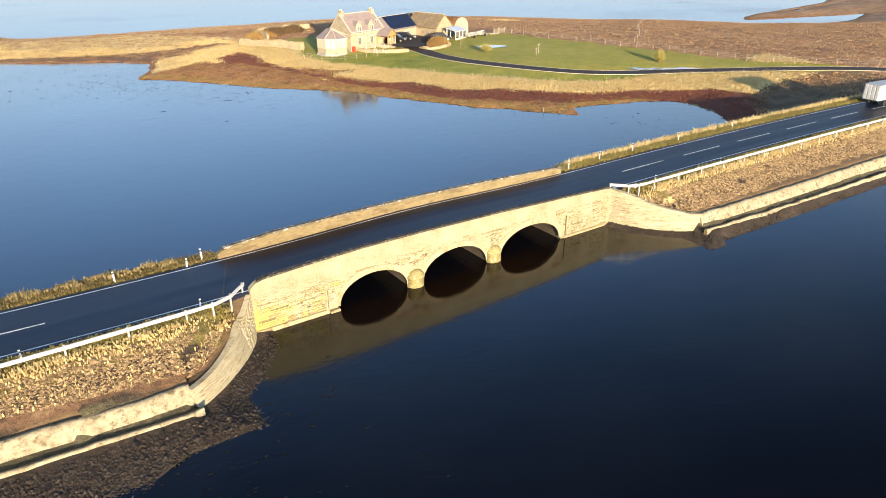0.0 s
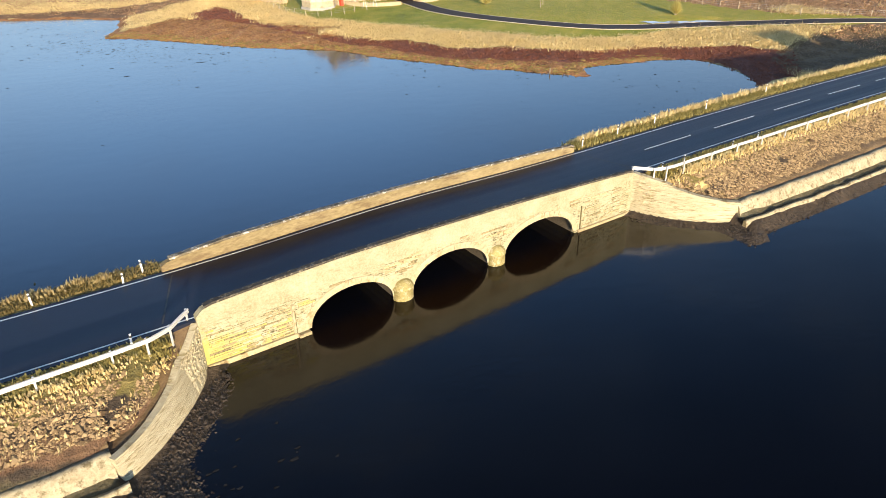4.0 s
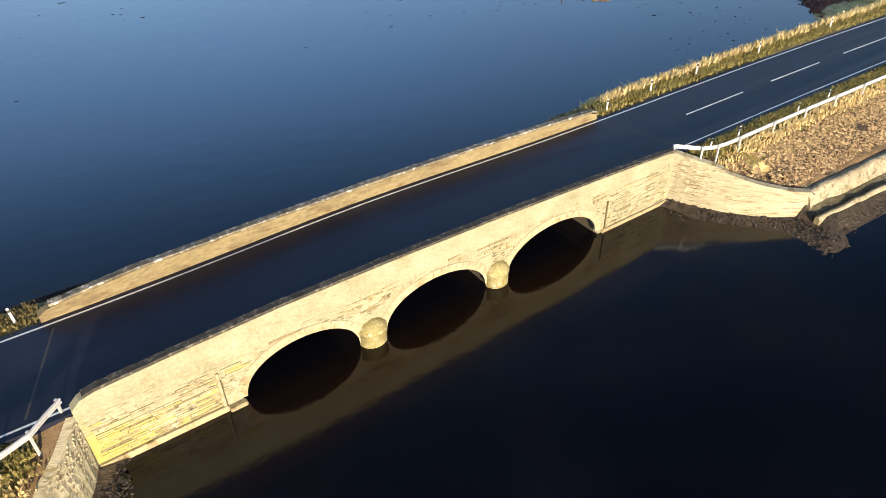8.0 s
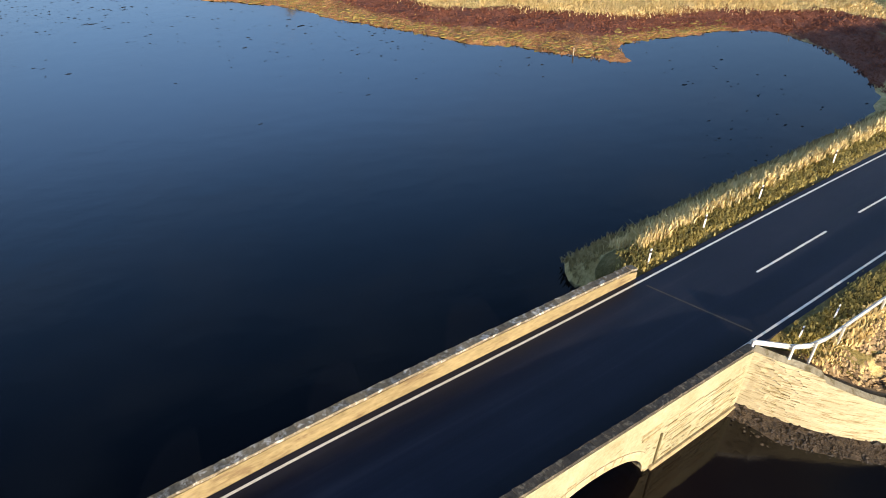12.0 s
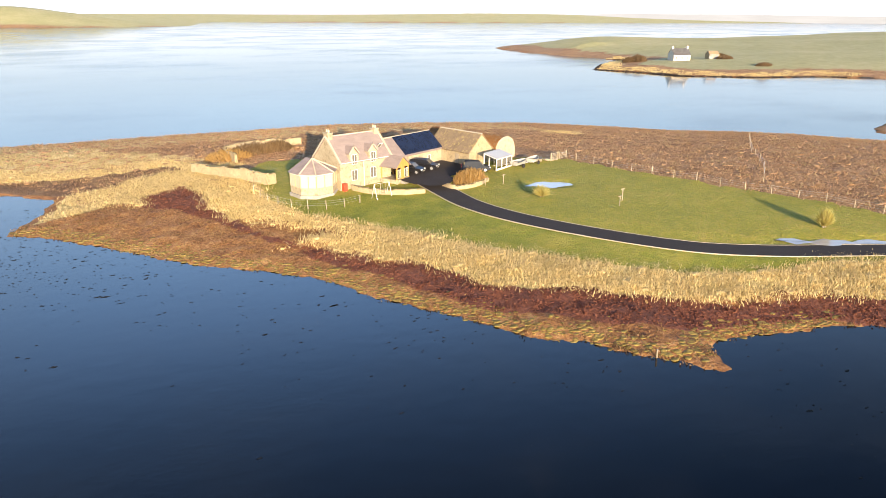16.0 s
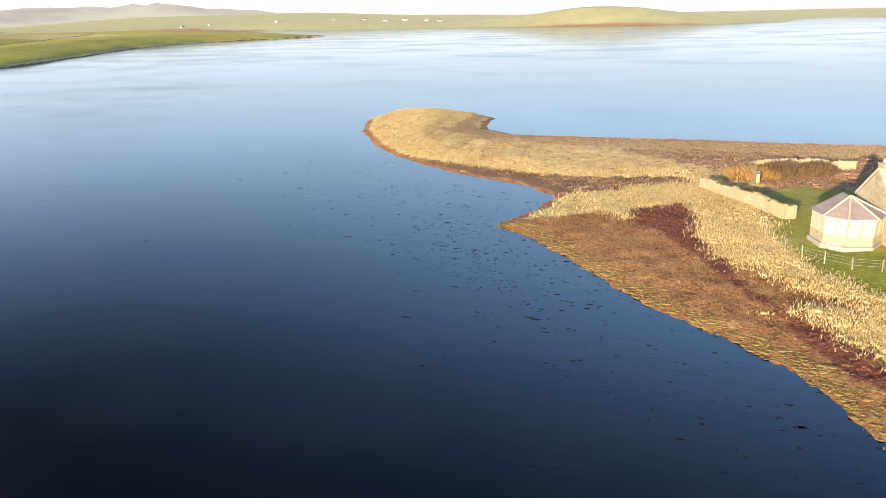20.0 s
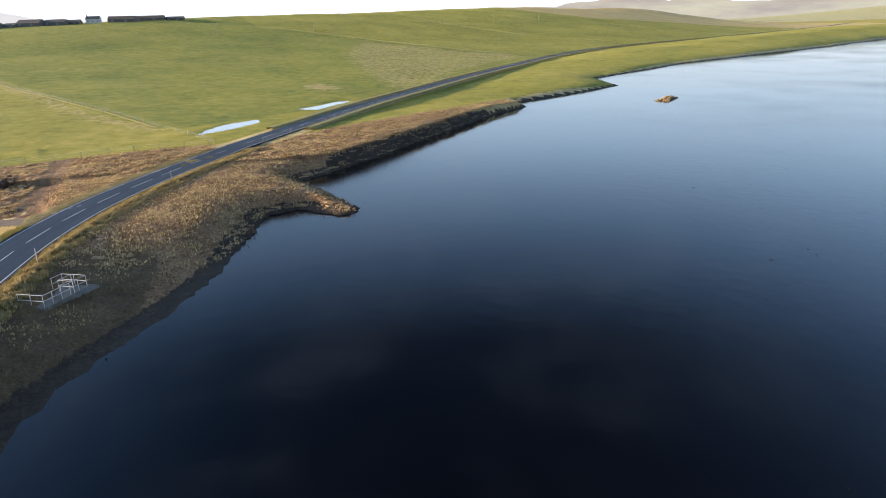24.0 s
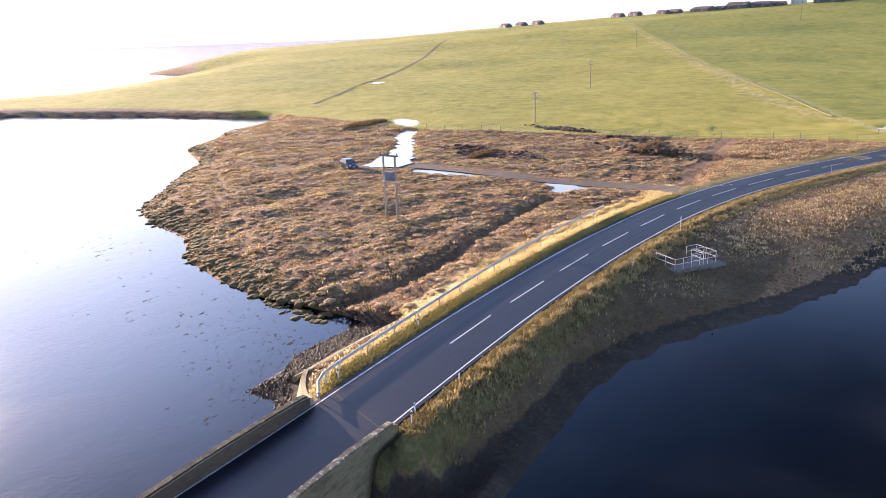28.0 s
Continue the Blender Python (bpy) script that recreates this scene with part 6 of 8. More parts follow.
def clear_of_walls(p):
    """True for places behind the wing walls and shore walls."""
    x, y = p[:, 0], p[:, 1]
    line = np.interp(x, [-64, -24, -14.5, -9, -5.2, -3.4, -1.8, -0.9, 33.2, 33.9, 35.1, 36.5, 37.6, 50, 67, 90, 132], [-20, -2.6, -3.4, -4.1, -4.4, -2.9, -1.0, 1, 1, -0.8, -2.3, -3.9, -4.8, -5.2, -5.6, -6.3, -8.6])
    return y > line


s_of = lambda x: float(road_run[np.argmin(np.abs(ROAD[:, 0] - x) + 1e3 * (np.abs(ROAD[:, 1]) > 60))])
tufts("verge_grass", verge(s_of(33.5), s_of(140), 1, 3.35, 4.9, 5200, 20), 6, 0.17, 0.09, 0.16, M_GREENGRASS, "short green grass verge beside the road", "grass", 21, 0.7)
tufts("dry_grass", verge(s_of(34.5), s_of(140), 1, 4.5, 6.6, 4200, 22), 7, 0.55, 0.10, 0.18, M_REED, "band of tall pale grass along the causeway edge", "grass", 23, 0.45)
tufts("verge_grass", verge(s_of(-110), s_of(-0.5), 1, 3.3, 4.6, 7000, 24), 4, 0.11, 0.08, 0.16, M_MIXGRASS, "mossy green verge with dry tufts beside the road", "grass", 25, 0.8)
spots = verge(s_of(-110), s_of(-0.8), 1, 3.9, 6.0, 6000, 26)
spots = spots[ripple(spots[:, 0], spots[:, 1], 2.6, 3) + 0.5 * ripple(spots[:, 0], spots[:, 1], 0.9, 1) > 0.05]
tufts("dry_grass", spots, 8, 0.32, 0.09, 0.14, M_DRYGRASS, "dry golden grass along the bank edge", "grass", 27, 0.6)
tufts("verge_grass", verge(s_of(-62), s_of(-2.2), -1, 3.3, 4.3, 3600, 28), 6, 0.15, 0.09, 0.14, M_GREENGRASS, "green verge between road and crash barrier", "grass", 29, 0.8)
spots = verge(s_of(-64), s_of(-1.5), -1, 4.5, 8.8, 12000, 30)
spots = spots[clear_of_walls(spots) & (np.random.default_rng(2).random(len(spots)) < np.where(spots[:, 0] > -15, np.interp(-spots[:, 1], [1.0, 1.9], [1, 0.06]), np.interp(-spots[:, 1], [-1, 2, 5], [1, 1, 0.6])))]
tufts("dry_grass", spots, 6, 0.17, 0.09, 0.22, M_REED, "straw-coloured grass below the crash barrier", "grass", 31, 0.7)
tufts("verge_grass", verge(s_of(34.6), s_of(130), -1, 3.3, 4.3, 3600, 32), 6, 0.14, 0.08, 0.14, M_GREENGRASS, "green verge between road and crash barrier", "grass", 33, 0.8)
spots = verge(s_of(33.5), s_of(130), -1, 4.5, 5.2, 1900, 34)
spots = spots[clear_of_walls(spots)]
tufts("dry_grass", spots, 6, 0.22, 0.09, 0.16, M_REED, "straw-coloured grass below the crash barrier", "grass", 35, 0.6)
spots = verge(s_of(32.5), s_of(110), 1, 6.2, 9.0, 6000, 36)
tufts("shore_grass", spots[spots[:, 2] > 0.25], 6, 0.24, 0.09, 0.16, M_DRYGRASS, "short olive grass on the shaded causeway slope", "grass", 37, 0.8)


def stones(name, spots, size, material, label, category, seed):
    """Loose angular stones, each a squashed and turned eight-faced lump."""
    r = np.random.default_rng(seed)
    n = len(spots)
    unit = np.array([(1, 0, 0), (0, 1, 0), (-1, 0, 0), (0, -1, 0), (0, 0, 1), (0, 0, -1)], float)
    v = unit[None] * r.uniform(0.7, 1.3, (n, 6, 1)) * (size * r.lognormal(0, 0.35, n))[:, None, None] * np.stack([r.uniform(0.8, 1.4, n), r.uniform(0.6, 1.0, n), r.uniform(0.4, 0.7, n)], 1)[:, None]
    a = r.uniform(0, 6.3, n)
    c, s = np.cos(a)[:, None], np.sin(a)[:, None]
    v = np.stack([v[..., 0] * c - v[..., 1] * s, v[..., 0] * s + v[..., 1] * c, v[..., 2]], -1) + spots[:, None]
    f = np.array([(0, 1, 4), (1, 2, 4), (2, 3, 4), (3, 0, 4), (1, 0, 5), (2, 1, 5), (3, 2, 5), (0, 3, 5)])
    f = (np.arange(n) * 6)[:, None, None] + f[None]
    return tagged(new(name, mesh_of(name, v.reshape(-1, 3), f.reshape(-1, 3), material)), label, category, kind="stuff")


def stone_look(name, low, high, rough):
    m, n, l = nodes_of(name)
    p = n["Principled BSDF"]
    g = n.new("ShaderNodeNewGeometry")
    grain = noise_node(n, l, 9, 5, 0.6, place_of(n, l))
    f = math_node(n, l, "ADD", math_node(n, l, "MULTIPLY", g.outputs["Random Per Island"], 0.65), math_node(n, l, "MULTIPLY", grain, 0.35))
    l.new(ramp_node(n, l, f, [(0.15, low), (0.85, high)]), p.inputs["Base Color"])
    p.inputs["Roughness"].default_value = rough
    l.new(bump_node(n, l, grain, 0.4, 0.02), p.inputs["Normal"])
    return m


M_RUBBLE = stone_look("rubble", (0.075, 0.044, 0.020), (0.44, 0.315, 0.165), 0.9)
M_DARKSTONE = stone_look("beach_stone", (0.006, 0.004, 0.003), (0.05, 0.034, 0.021), 0.7)
spots = np.vstack([verge(s_of(34), s_of(78), -1, 4.95, 9.2, 26000, 40), verge(s_of(78), s_of(125), -1, 4.95, 11, 9000, 39)])
spots = spots[clear_of_walls(spots) & (ripple(spots[:, 0], spots[:, 1], 5, 1) > -0.6)]
stones("rubble_slope", spots, 0.085, M_RUBBLE, "slope of broken brown rubble stones above the wall", "rubble", 41)
spots = verge(s_of(-34), s_of(-1.2), -1, 5.0, 8.8, 24000, 42)
spots = spots[clear_of_walls(spots) & (np.random.default_rng(5).random(len(spots)) < np.interp(spots[:, 0], [-22, -13], [0.15, 1]))]
stones("rubble_slope", spots, 0.07, M_RUBBLE, "slope of broken rubble and dry grass above the wall", "rubble", 43)
spots = sow(-24, 1, -14, -0.5, 26000, lambda x, y, z, r: (z < 0.75) & (z > -0.12) & (inside(x, y, [(0.6, -0.3), (-1.75, -2.8), (-3.5, -4.6), (-5.3, -6.9), (-14.7, -6.3), (-26, -5.2), (-26, -14), (2, -14), (2, -1)]) > 0.1), 44)
stones("stony_beach", spots, 0.08, M_DARKSTONE, "wet dark stones on the small beach", "stones", 45)
spots = sow(31.5, 120, -15, -0.2, 30000, lambda x, y, z, r: (z < 0.5) & (z > -0.15) & ((y < np.interp(x, [32, 37.5, 67, 132], [-0.3, -7.3, -8.5, -11.9])) | (x < 37.4)), 46)
stones("stony_beach", spots, 0.075, M_DARKSTONE, "dark weed-covered stones at the foot of the wall", "stones", 47)
spots = sow(10, 82, 25, 104, 7000, lambda x, y, z, r: (inside(x, y, EAST) > 0.1) & (inside(x, y, EAST) < np.where(y > 70, 13, 6.5)) & (inside(x, y, WRACK) < 0) & (y < 0.27 * (x - 14) + 96), 48)
tufts("shore_weed", spots, 9, 0.12, 0.11, 0.3, M_SHOREWEED, "orange-brown weed on the low muddy shore", "seaweed", 49, 1.2)
spots = sow(25, 90, 12, 104, 22000, lambda x, y, z, r: inside(x, y, WRACK) > 0.1, 50)
tufts("wrack", spots, 6, 0.11, 0.17, 0.3, M_WEED, "thick dark red band of beached seaweed", "seaweed", 51, 1.2)


def floating(spots, size, seed):
    """Ragged flat rafts of weed just over the water."""
    r = np.random.default_rng(seed)
    n, k = len(spots), 8
    a = np.linspace(0, 2 * np.pi, k, endpoint=False)
    rad = size * r.lognormal(0, 0.4, n)[:, None] * r.uniform(0.4, 1.2, (n, k))
    x = spots[:, 0:1] + rad * np.cos(a) * r.uniform(1.0, 2.4, n)[:, None]
    y = spots[:, 1:2] + rad * np.sin(a) * 0.8
    v = np.stack([x, y, np.full((n, k), 0.012)], -1).reshape(-1, 3)
    return mesh_of("floating_weed", v, (np.arange(n) * k)[:, None] + np.arange(k), M_FLOAT)


M_FLOAT = surface("floating_weed", (0.002, 0.002, 0.002), (0.008, 0.006, 0.005), 0.95, 0, 5, 1, 0.3, 0.02)
r = np.random.default_rng(60)
bands = []
for (ax, ay), (bx, by), wide, count in (((18, 84), (40, 58), 9, 260), ((44, 50), (66, 27), 7, 130), ((8, 92), (-18, 128), 9, 240), ((26, 68), (10, 104), 12, 200), ((-60, 110), (-20, 90), 14, 160), ((66, 20), (52, 16), 5, 90), ((-95, 75), (-70, 62), 8, 90), ((12, 88), (26, 70), 5, 420), ((2, 104), (14, 88), 7, 420), ((-30, 150), (-4, 112), 9, 260), ((-120, 150), (-80, 110), 20, 160), ((34, 62), (48, 40), 6, 160)):
    u = r.random(count)
    bands.append(np.c_[ax + (bx - ax) * u + r.normal(0, wide, count), ay + (by - ay) * u + r.normal(0, wide, count)])
spots = np.vstack(bands)
spots = spots[(land_height(spots[:, 0], spots[:, 1]) < -0.1) & (ripple(spots[:, 0], spots[:, 1], 5.0, 4.0) + 0.7 * ripple(spots[:, 0], spots[:, 1], 17.0, 2.0) > -0.22)]
tagged(new("floating_weed", floating(spots, 0.075, 61)), "scattered dark rafts of weed on the calm water", "seaweed", kind="stuff")
spots = np.c_[r.normal(-8, 5, 260), r.normal(-9, 4.5, 260)]
spots = spots[land_height(spots[:, 0], spots[:, 1]) < -0.03]
tagged(new("floating_weed", floating(spots, 0.07, 62)), "small weed and stones breaking the shallow water", "seaweed", kind="stuff")


spots = np.vstack([np.c_[r.normal(-60, 9, 300), r.normal(-102, 9, 300)], np.c_[r.normal(-24, 6, 160), r.normal(-52, 12, 160)], np.c_[r.normal(-12, 4, 160), r.normal(-20, 8, 160)]])
spots = spots[land_height(spots[:, 0], spots[:, 1]) < -0.03]
tagged(new("floating_weed", floating(spots, 0.075, 63)), "brown weed and low stones breaking the bright sea shallows", "seaweed", kind="stuff")


# ---- buildings ----
M_HARL = surface("pale_stone_wall", (0.28, 0.235, 0.155), (0.44, 0.385, 0.275), 0.9, 0, 4, 0.8, 0.7, 0.04, 0, (0.24, 0.19, 0.12))
M_BARNWALL = surface("barn_stone", (0.26, 0.205, 0.12), (0.44, 0.365, 0.235), 0.9, 0, 5, 0.9, 0.6, 0.04, 0, (0.24, 0.19, 0.12))
M_WHITEWALL = surface("white_harling", (0.52, 0.49, 0.43), (0.66, 0.63, 0.56), 0.9, 0, 8, 0.6, 0.3, 0.02)
M_CREAM = surface("cream_render", (0.33, 0.285, 0.20), (0.46, 0.41, 0.31), 0.9, 0, 5, 0.7, 0.5, 0.03, 0, (0.28, 0.24, 0.17))
M_FRAME = paint("tan_frame", (0.48, 0.38, 0.22), 0.5)
M_SLATE = surface("purple_slate", (0.18, 0.145, 0.138), (0.31, 0.255, 0.24), 0.7, 0, 9, 0.9, 0.4, 0.02, 0.08, None, (1, 1, 3))
M_FLAG = surface("flagstone_roof", (0.13, 0.095, 0.06), (0.30, 0.22, 0.14), 0.9, 0, 6, 0.8, 0.7, 0.05, 0.2, (0.36, 0.28, 0.12))
M_RUST = surface("rusty_tin", (0.34, 0.14, 0.045), (0.56, 0.30, 0.11), 0.8, 0.0, 4, 0.8, 0.4, 0.03, 0, (0.50, 0.38, 0.24))
M_SOLAR = surface("solar_glass", (0.008, 0.014, 0.036), (0.018, 0.029, 0.068), 0.2, 0, 5, 1, 0.02, 0.002)
M_UPVC = paint("white_frame", (0.66, 0.65, 0.61), 0.4)
M_GLASS = glass("window_glass", (0.13, 0.125, 0.11))
M_BLIND = paint("pale_blind", (0.52, 0.46, 0.34), 0.6)
M_PINE = surface("orange_pine", (0.42, 0.20, 0.05), (0.62, 0.32, 0.09), 0.6, 0, 6, 2, 0.2, 0.01, 0, None, (1, 1, 0.3))
M_REDBIN = paint("red_plastic", (0.45, 0.06, 0.03), 0.5)
M_BLACK = paint("black_paint", (0.008, 0.008, 0.010), 0.32)
M_TYRE = paint("tyre_rubber", (0.018, 0.018, 0.018), 0.85)
M_ALLOY = paint("alloy_wheel", (0.45, 0.45, 0.46), 0.35, 0.7)
M_LAMP = paint("headlight", (0.75, 0.75, 0.73), 0.15)
M_RIDGE = surface("ridge_tile", (0.36, 0.31, 0.23), (0.52, 0.46, 0.36), 0.8, 0, 9, 2, 0.2, 0.01)
M_GREY = surface("grey_steel", (0.16, 0.165, 0.17), (0.27, 0.275, 0.28), 0.6, 0.2, 8, 1, 0.1, 0.01)
M_CONCRETE = surface("concrete", (0.22, 0.21, 0.19), (0.38, 0.36, 0.33), 0.9, 0, 8, 1, 0.3, 0.02)


def window(parent, w, h, m, bars=1, pane=None, sill=True, frame_mat=None):
    """A window in the local plane y = 0 of m, facing -y: frame with bars, pane, sill."""
    win = new("window")
    win.parent = parent
    win.matrix_basis = m
    bm = bmesh.new()
    t = 0.05
    for lo, hi in (((-w / 2, -0.05, 0), (-w / 2 + t, 0.06, h)), ((w / 2 - t, -0.05, 0), (w / 2, 0.06, h)), ((-w / 2, -0.05, 0), (w / 2, 0.06, t)), ((-w / 2, -0.05, h - t), (w / 2, 0.06, h))):
        box(bm, lo, hi)
    for i in range(bars):
        x = -w / 2 + w * (i + 1) / (bars + 1)
        box(bm, (x - 0.025, -0.045, 0), (x + 0.025, 0.05, h))
    part("frame", bm, frame_mat or M_UPVC, win)
    part("pane", slab((-w / 2 + 0.02, -0.012, 0.02), (w / 2 - 0.02, 0.008, h - 0.02)), pane or M_GLASS, win)
    if sill:
        part("sill", slab((-w / 2 - 0.08, -0.14, -0.09), (w / 2 + 0.08, 0.05, 0.0), 0.01), M_HARL, win)
    return win


def roof_slopes(parent, L, D, wall, rise, mat, over=0.22, thick=0.14, label="", ridge=True, name="roof_slope"):
    a = math.atan2(rise, D / 2)
    run = math.hypot(rise, D / 2) + over
    for side in (-1, 1):
        bm = slab((-L / 2 - 0.12, 0, 0), (L / 2 + 0.12, run, thick))
        ob = part(name, bm, mat, parent, label)
        ob.matrix_basis = Matrix.Translation((0, 0, wall + rise)) @ Matrix.Rotation(0 if side > 0 else math.pi, 4, "Z") @ Matrix.Rotation(-a, 4, "X")
    if ridge:
        part("ridge_tiles", rods([((-L / 2 - 0.12, 0, wall + rise + 0.12), (L / 2 + 0.12, 0, wall + rise + 0.12))], 0.12, 8), M_RIDGE, parent)


def shell(parent, L, D, wall, rise, mat, label=""):
    return part("wall", prism([(-D / 2, -0.8), (D / 2, -0.8), (D / 2, wall), (0, wall + rise), (-D / 2, wall)], -L / 2, L / 2, "x"), mat, parent, label)


def chimney(parent, x, z, pots=2, size=(0.75, 1.0), h=1.4, mat=None):
    bm = bmesh.new()
    box(bm, (x - size[0] / 2, -size[1] / 2, z - 0.9), (x + size[0] / 2, size[1] / 2, z + h - 0.15))
    box(bm, (x - size[0] / 2 - 0.07, -size[1] / 2 - 0.07, z + h - 0.15), (x + size[0] / 2 + 0.07, size[1] / 2 + 0.07, z + h))
    c = part("chimney", bm, mat or M_HARL, parent)
    for i in range(pots):
        y = (i - (pots - 1) / 2) * 0.45
        bm = bmesh.new()
        rod(bm, (x, y, z + h - 0.02), (x, y, z + h + 0.38), 0.13, 10, 0.11)
        part("chimney_pot", bm, M_RIDGE, c)


def main_house():
    gz = 2.35
    h = thing("farmhouse", "pale stone farmhouse with purple slate roof and two dormers", "house", 56.6, 90.6, gz, 12)
    L, D, W, R = 8.6, 6.2, 3.5, 3.05
    shell(h, L, D, W, R, M_HARL, "pale sunlit stone walls")
    roof_slopes(h, L, D, W, R, M_SLATE, label="purple slate slope")
    chimney(h, -L / 2 + 0.42, W + R - 0.35, 2, h=1.05)
    chimney(h, L / 2 - 0.42, W + R - 0.45, 2, h=1.0)
    for s in (-1, 1):
        for k in (-1, 1):
            a = math.atan2(R, D / 2)
            bm = slab((-0.14, 0, 0), (0.14, math.hypot(R, D / 2) + 0.1, 0.22))
            ob = part("gable_coping", bm, M_RIDGE, h)
            ob.matrix_basis = Matrix.Translation((s * (L / 2 + 0.02), 0, W + R + 0.04)) @ Matrix.Rotation(0 if k > 0 else math.pi, 4, "Z") @ Matrix.Rotation(-a, 4, "X")
    front = lambda x, z: Matrix.Translation((x, -D / 2 - 0.02, z))
    for x in (-2.0, 1.15):
        d = new("dormer")
        d.parent = h
        d.matrix_basis = Matrix.Translation((x, -D / 2 + 1.0, 0))
        part("dormer_walls", prism([(-0.72, 2.6), (0.72, 2.6), (0.72, 4.45), (0, 5.35), (-0.72, 4.45)], -1.05, 0.9, "y"), M_HARL, d)
        for k in (-1, 1):
            bm = slab((0, -1.2, 0), (1.2, 1.1, 0.1))
            ob = part("dormer_roof", bm, M_SLATE, d)
            ob.matrix_basis = Matrix.Translation((0, 0, 5.42)) @ Matrix.Rotation(0 if k > 0 else math.pi, 4, "Z") @ Matrix.Rotation(math.atan2(0.9, 0.72), 4, "Y")
            bm = slab((0, -0.09, 0), (1.2, 0.09, 0.16))
            ob = part("dormer_coping", bm, M_RIDGE, d)
            ob.matrix_basis = Matrix.Translation((0, -1.1, 5.45)) @ Matrix.Rotation(0 if k > 0 else math.pi, 4, "Z") @ Matrix.Rotation(math.atan2(0.9, 0.72), 4, "Y")
        bm = bmesh.new()
        rod(bm, (0, -1.1, 5.5), (0, -1.1, 5.95), 0.05, 6, 0.02)
        part("finial", bm, M_DARKPAINT, d)
        window(h, 0.85, 1.35, front(x, 3.15) @ Matrix.Translation((0, -0.08, 0)), 1)
        window(h, 0.95, 1.45, front(x, 0.95), 1)
    window(h, 0.55, 0.9, Matrix.Translation((3.0, -D / 2 + 1.1, W + 1.2)) @ Matrix.Rotation(-math.atan2(R, D / 2) - math.pi / 2 + 0.0, 4, "X") @ Matrix.Rotation(math.pi, 4, "X"), 0, None, False)
    part("downpipe", rods([((-0.45, -D / 2 - 0.07, 0), (-0.45, -D / 2 - 0.07, W))], 0.05), M_UPVC, h)
    bm = slab((-L / 2, -D / 2 - 0.22, W - 0.06), (L / 2, -D / 2 - 0.08, W + 0.05), 0.02)
    part("gutter", bm, M_UPVC, h)
    # porch of pine with a slate roof
    p = thing("porch", "orange pine entrance porch with slate roof and steps", "porch", 61.5, 87.6, gz, 27)
    part("base", slab((-1.5, -1.6, -0.5), (1.5, 1.4, 0.6), 0.03), M_HARL, p)
    for x in (-1.35, 1.35):
        for y in (-1.4, 1.2):
            part("post", slab((x - 0.09, y - 0.09, 0.6), (x + 0.09, y + 0.09, 2.3), 0.01), M_PINE, p)
    part("gable_board", prism([(-1.55, 2.25), (1.55, 2.25), (0, 3.55)], -1.56, -1.45, "y"), M_PINE, p, "orange boarded gable")
    for k in (-1, 1):
        bm = slab((0, -1.75, 0), (2.15, 1.6, 0.1))
        ob = part("roof_slope", bm, M_SLATE, p)
        ob.matrix_basis = Matrix.Translation((0, 0, 3.62)) @ Matrix.Rotation(0 if k > 0 else math.pi, 4, "Z") @ Matrix.Rotation(math.atan2(1.3, 1.55), 4, "Y")
    for x in (-0.85, 0.85):
        window(p, 0.8, 1.2, Matrix.Translation((x, -1.42, 0.75)), 1, None, False)
    part("door", slab((-0.42, -1.46, 0.6), (0.42, -1.38, 2.2), 0.01), M_PINE, p)
    for i in range(3):
        part("step", slab((-0.8, -1.62 - 0.3 * (i + 1), -0.4), (0.8, -1.62 - 0.3 * i, 0.45 - 0.15 * i), 0.01), M_CONCRETE, p)
    # eight-sided sunroom
    s = thing("sunroom", "eight-sided glazed sunroom with white base and slate hip roof", "sunroom", 50.0, 87.7, gz, 12)
    out = [(-2.9, 1.6), (-2.9, -0.9), (-1.5, -2.4), (1.0, -2.4), (2.6, -0.9), (2.6, 1.6)]
    part("base_wall", prism(out, -0.6, 0.95, "z"), M_HARL, s, "low pale base wall")
    part("floor_slab", prism([(x * 1.06, y * 1.06) for x, y in out], -0.6, 0.06, "z"), M_CONCRETE, s)
    part("core", prism([(x * 0.9, y * 0.88 + 0.1) for x, y in out], 0.95, 2.6, "z"), M_BLIND, s, "pale blinds behind the glass")
    for (ax, ay), (bx, by) in zip(out[:-1], out[1:]):
        n = max(1, round(math.hypot(bx - ax, by - ay) / 1.3))
        for i in range(n):
            u0, u1 = i / n, (i + 1) / n
            cx, cy = ax + (bx - ax) * (u0 + u1) / 2, ay + (by - ay) * (u0 + u1) / 2
            w = math.hypot(bx - ax, by - ay) / n
            window(s, w * 0.98, 1.65, Matrix.Translation((cx, cy, 0.96)) @ Matrix.Rotation(math.atan2(by - ay, bx - ax), 4, "Z"), 0, M_SUNGLASS, False, M_FRAME)
    part("wall_plate", prism([(x * 1.03, y * 1.03) for x, y in out], 2.6, 2.78, "z"), M_UPVC, s)
    bm = bmesh.new()
    eave = [bm.verts.new((x * 1.1, y * 1.1, 2.75)) for x, y in out]
    apex = [bm.verts.new((-0.3, 0.2, 4.35)), bm.verts.new((-0.3, 1.7, 4.35))]
    bm.faces.new((eave[0], eave[1], apex[0], apex[1])), bm.faces.new((eave[1], eave[2], apex[0])), bm.faces.new((eave[2], eave[3], apex[0]))
    bm.faces.new((eave[3], eave[4], apex[0])), bm.faces.new((eave[4], eave[5], apex[1], apex[0])), bm.faces.new(eave[::-1]), bm.faces.new((eave[5], eave[0], apex[1]))
    bmesh.ops.recalc_face_normals(bm, faces=bm.faces[:])
    part("roof", bm, M_SLATE, s, "purple slate hipped roof")
    for i in range(1, 5):
        x, y = out[i]
        part("hip_tile", rods([((x * 1.1, y * 1.1, 2.8), (-0.3, 0.2, 4.4))], 0.09, 6), M_RIDGE, s)
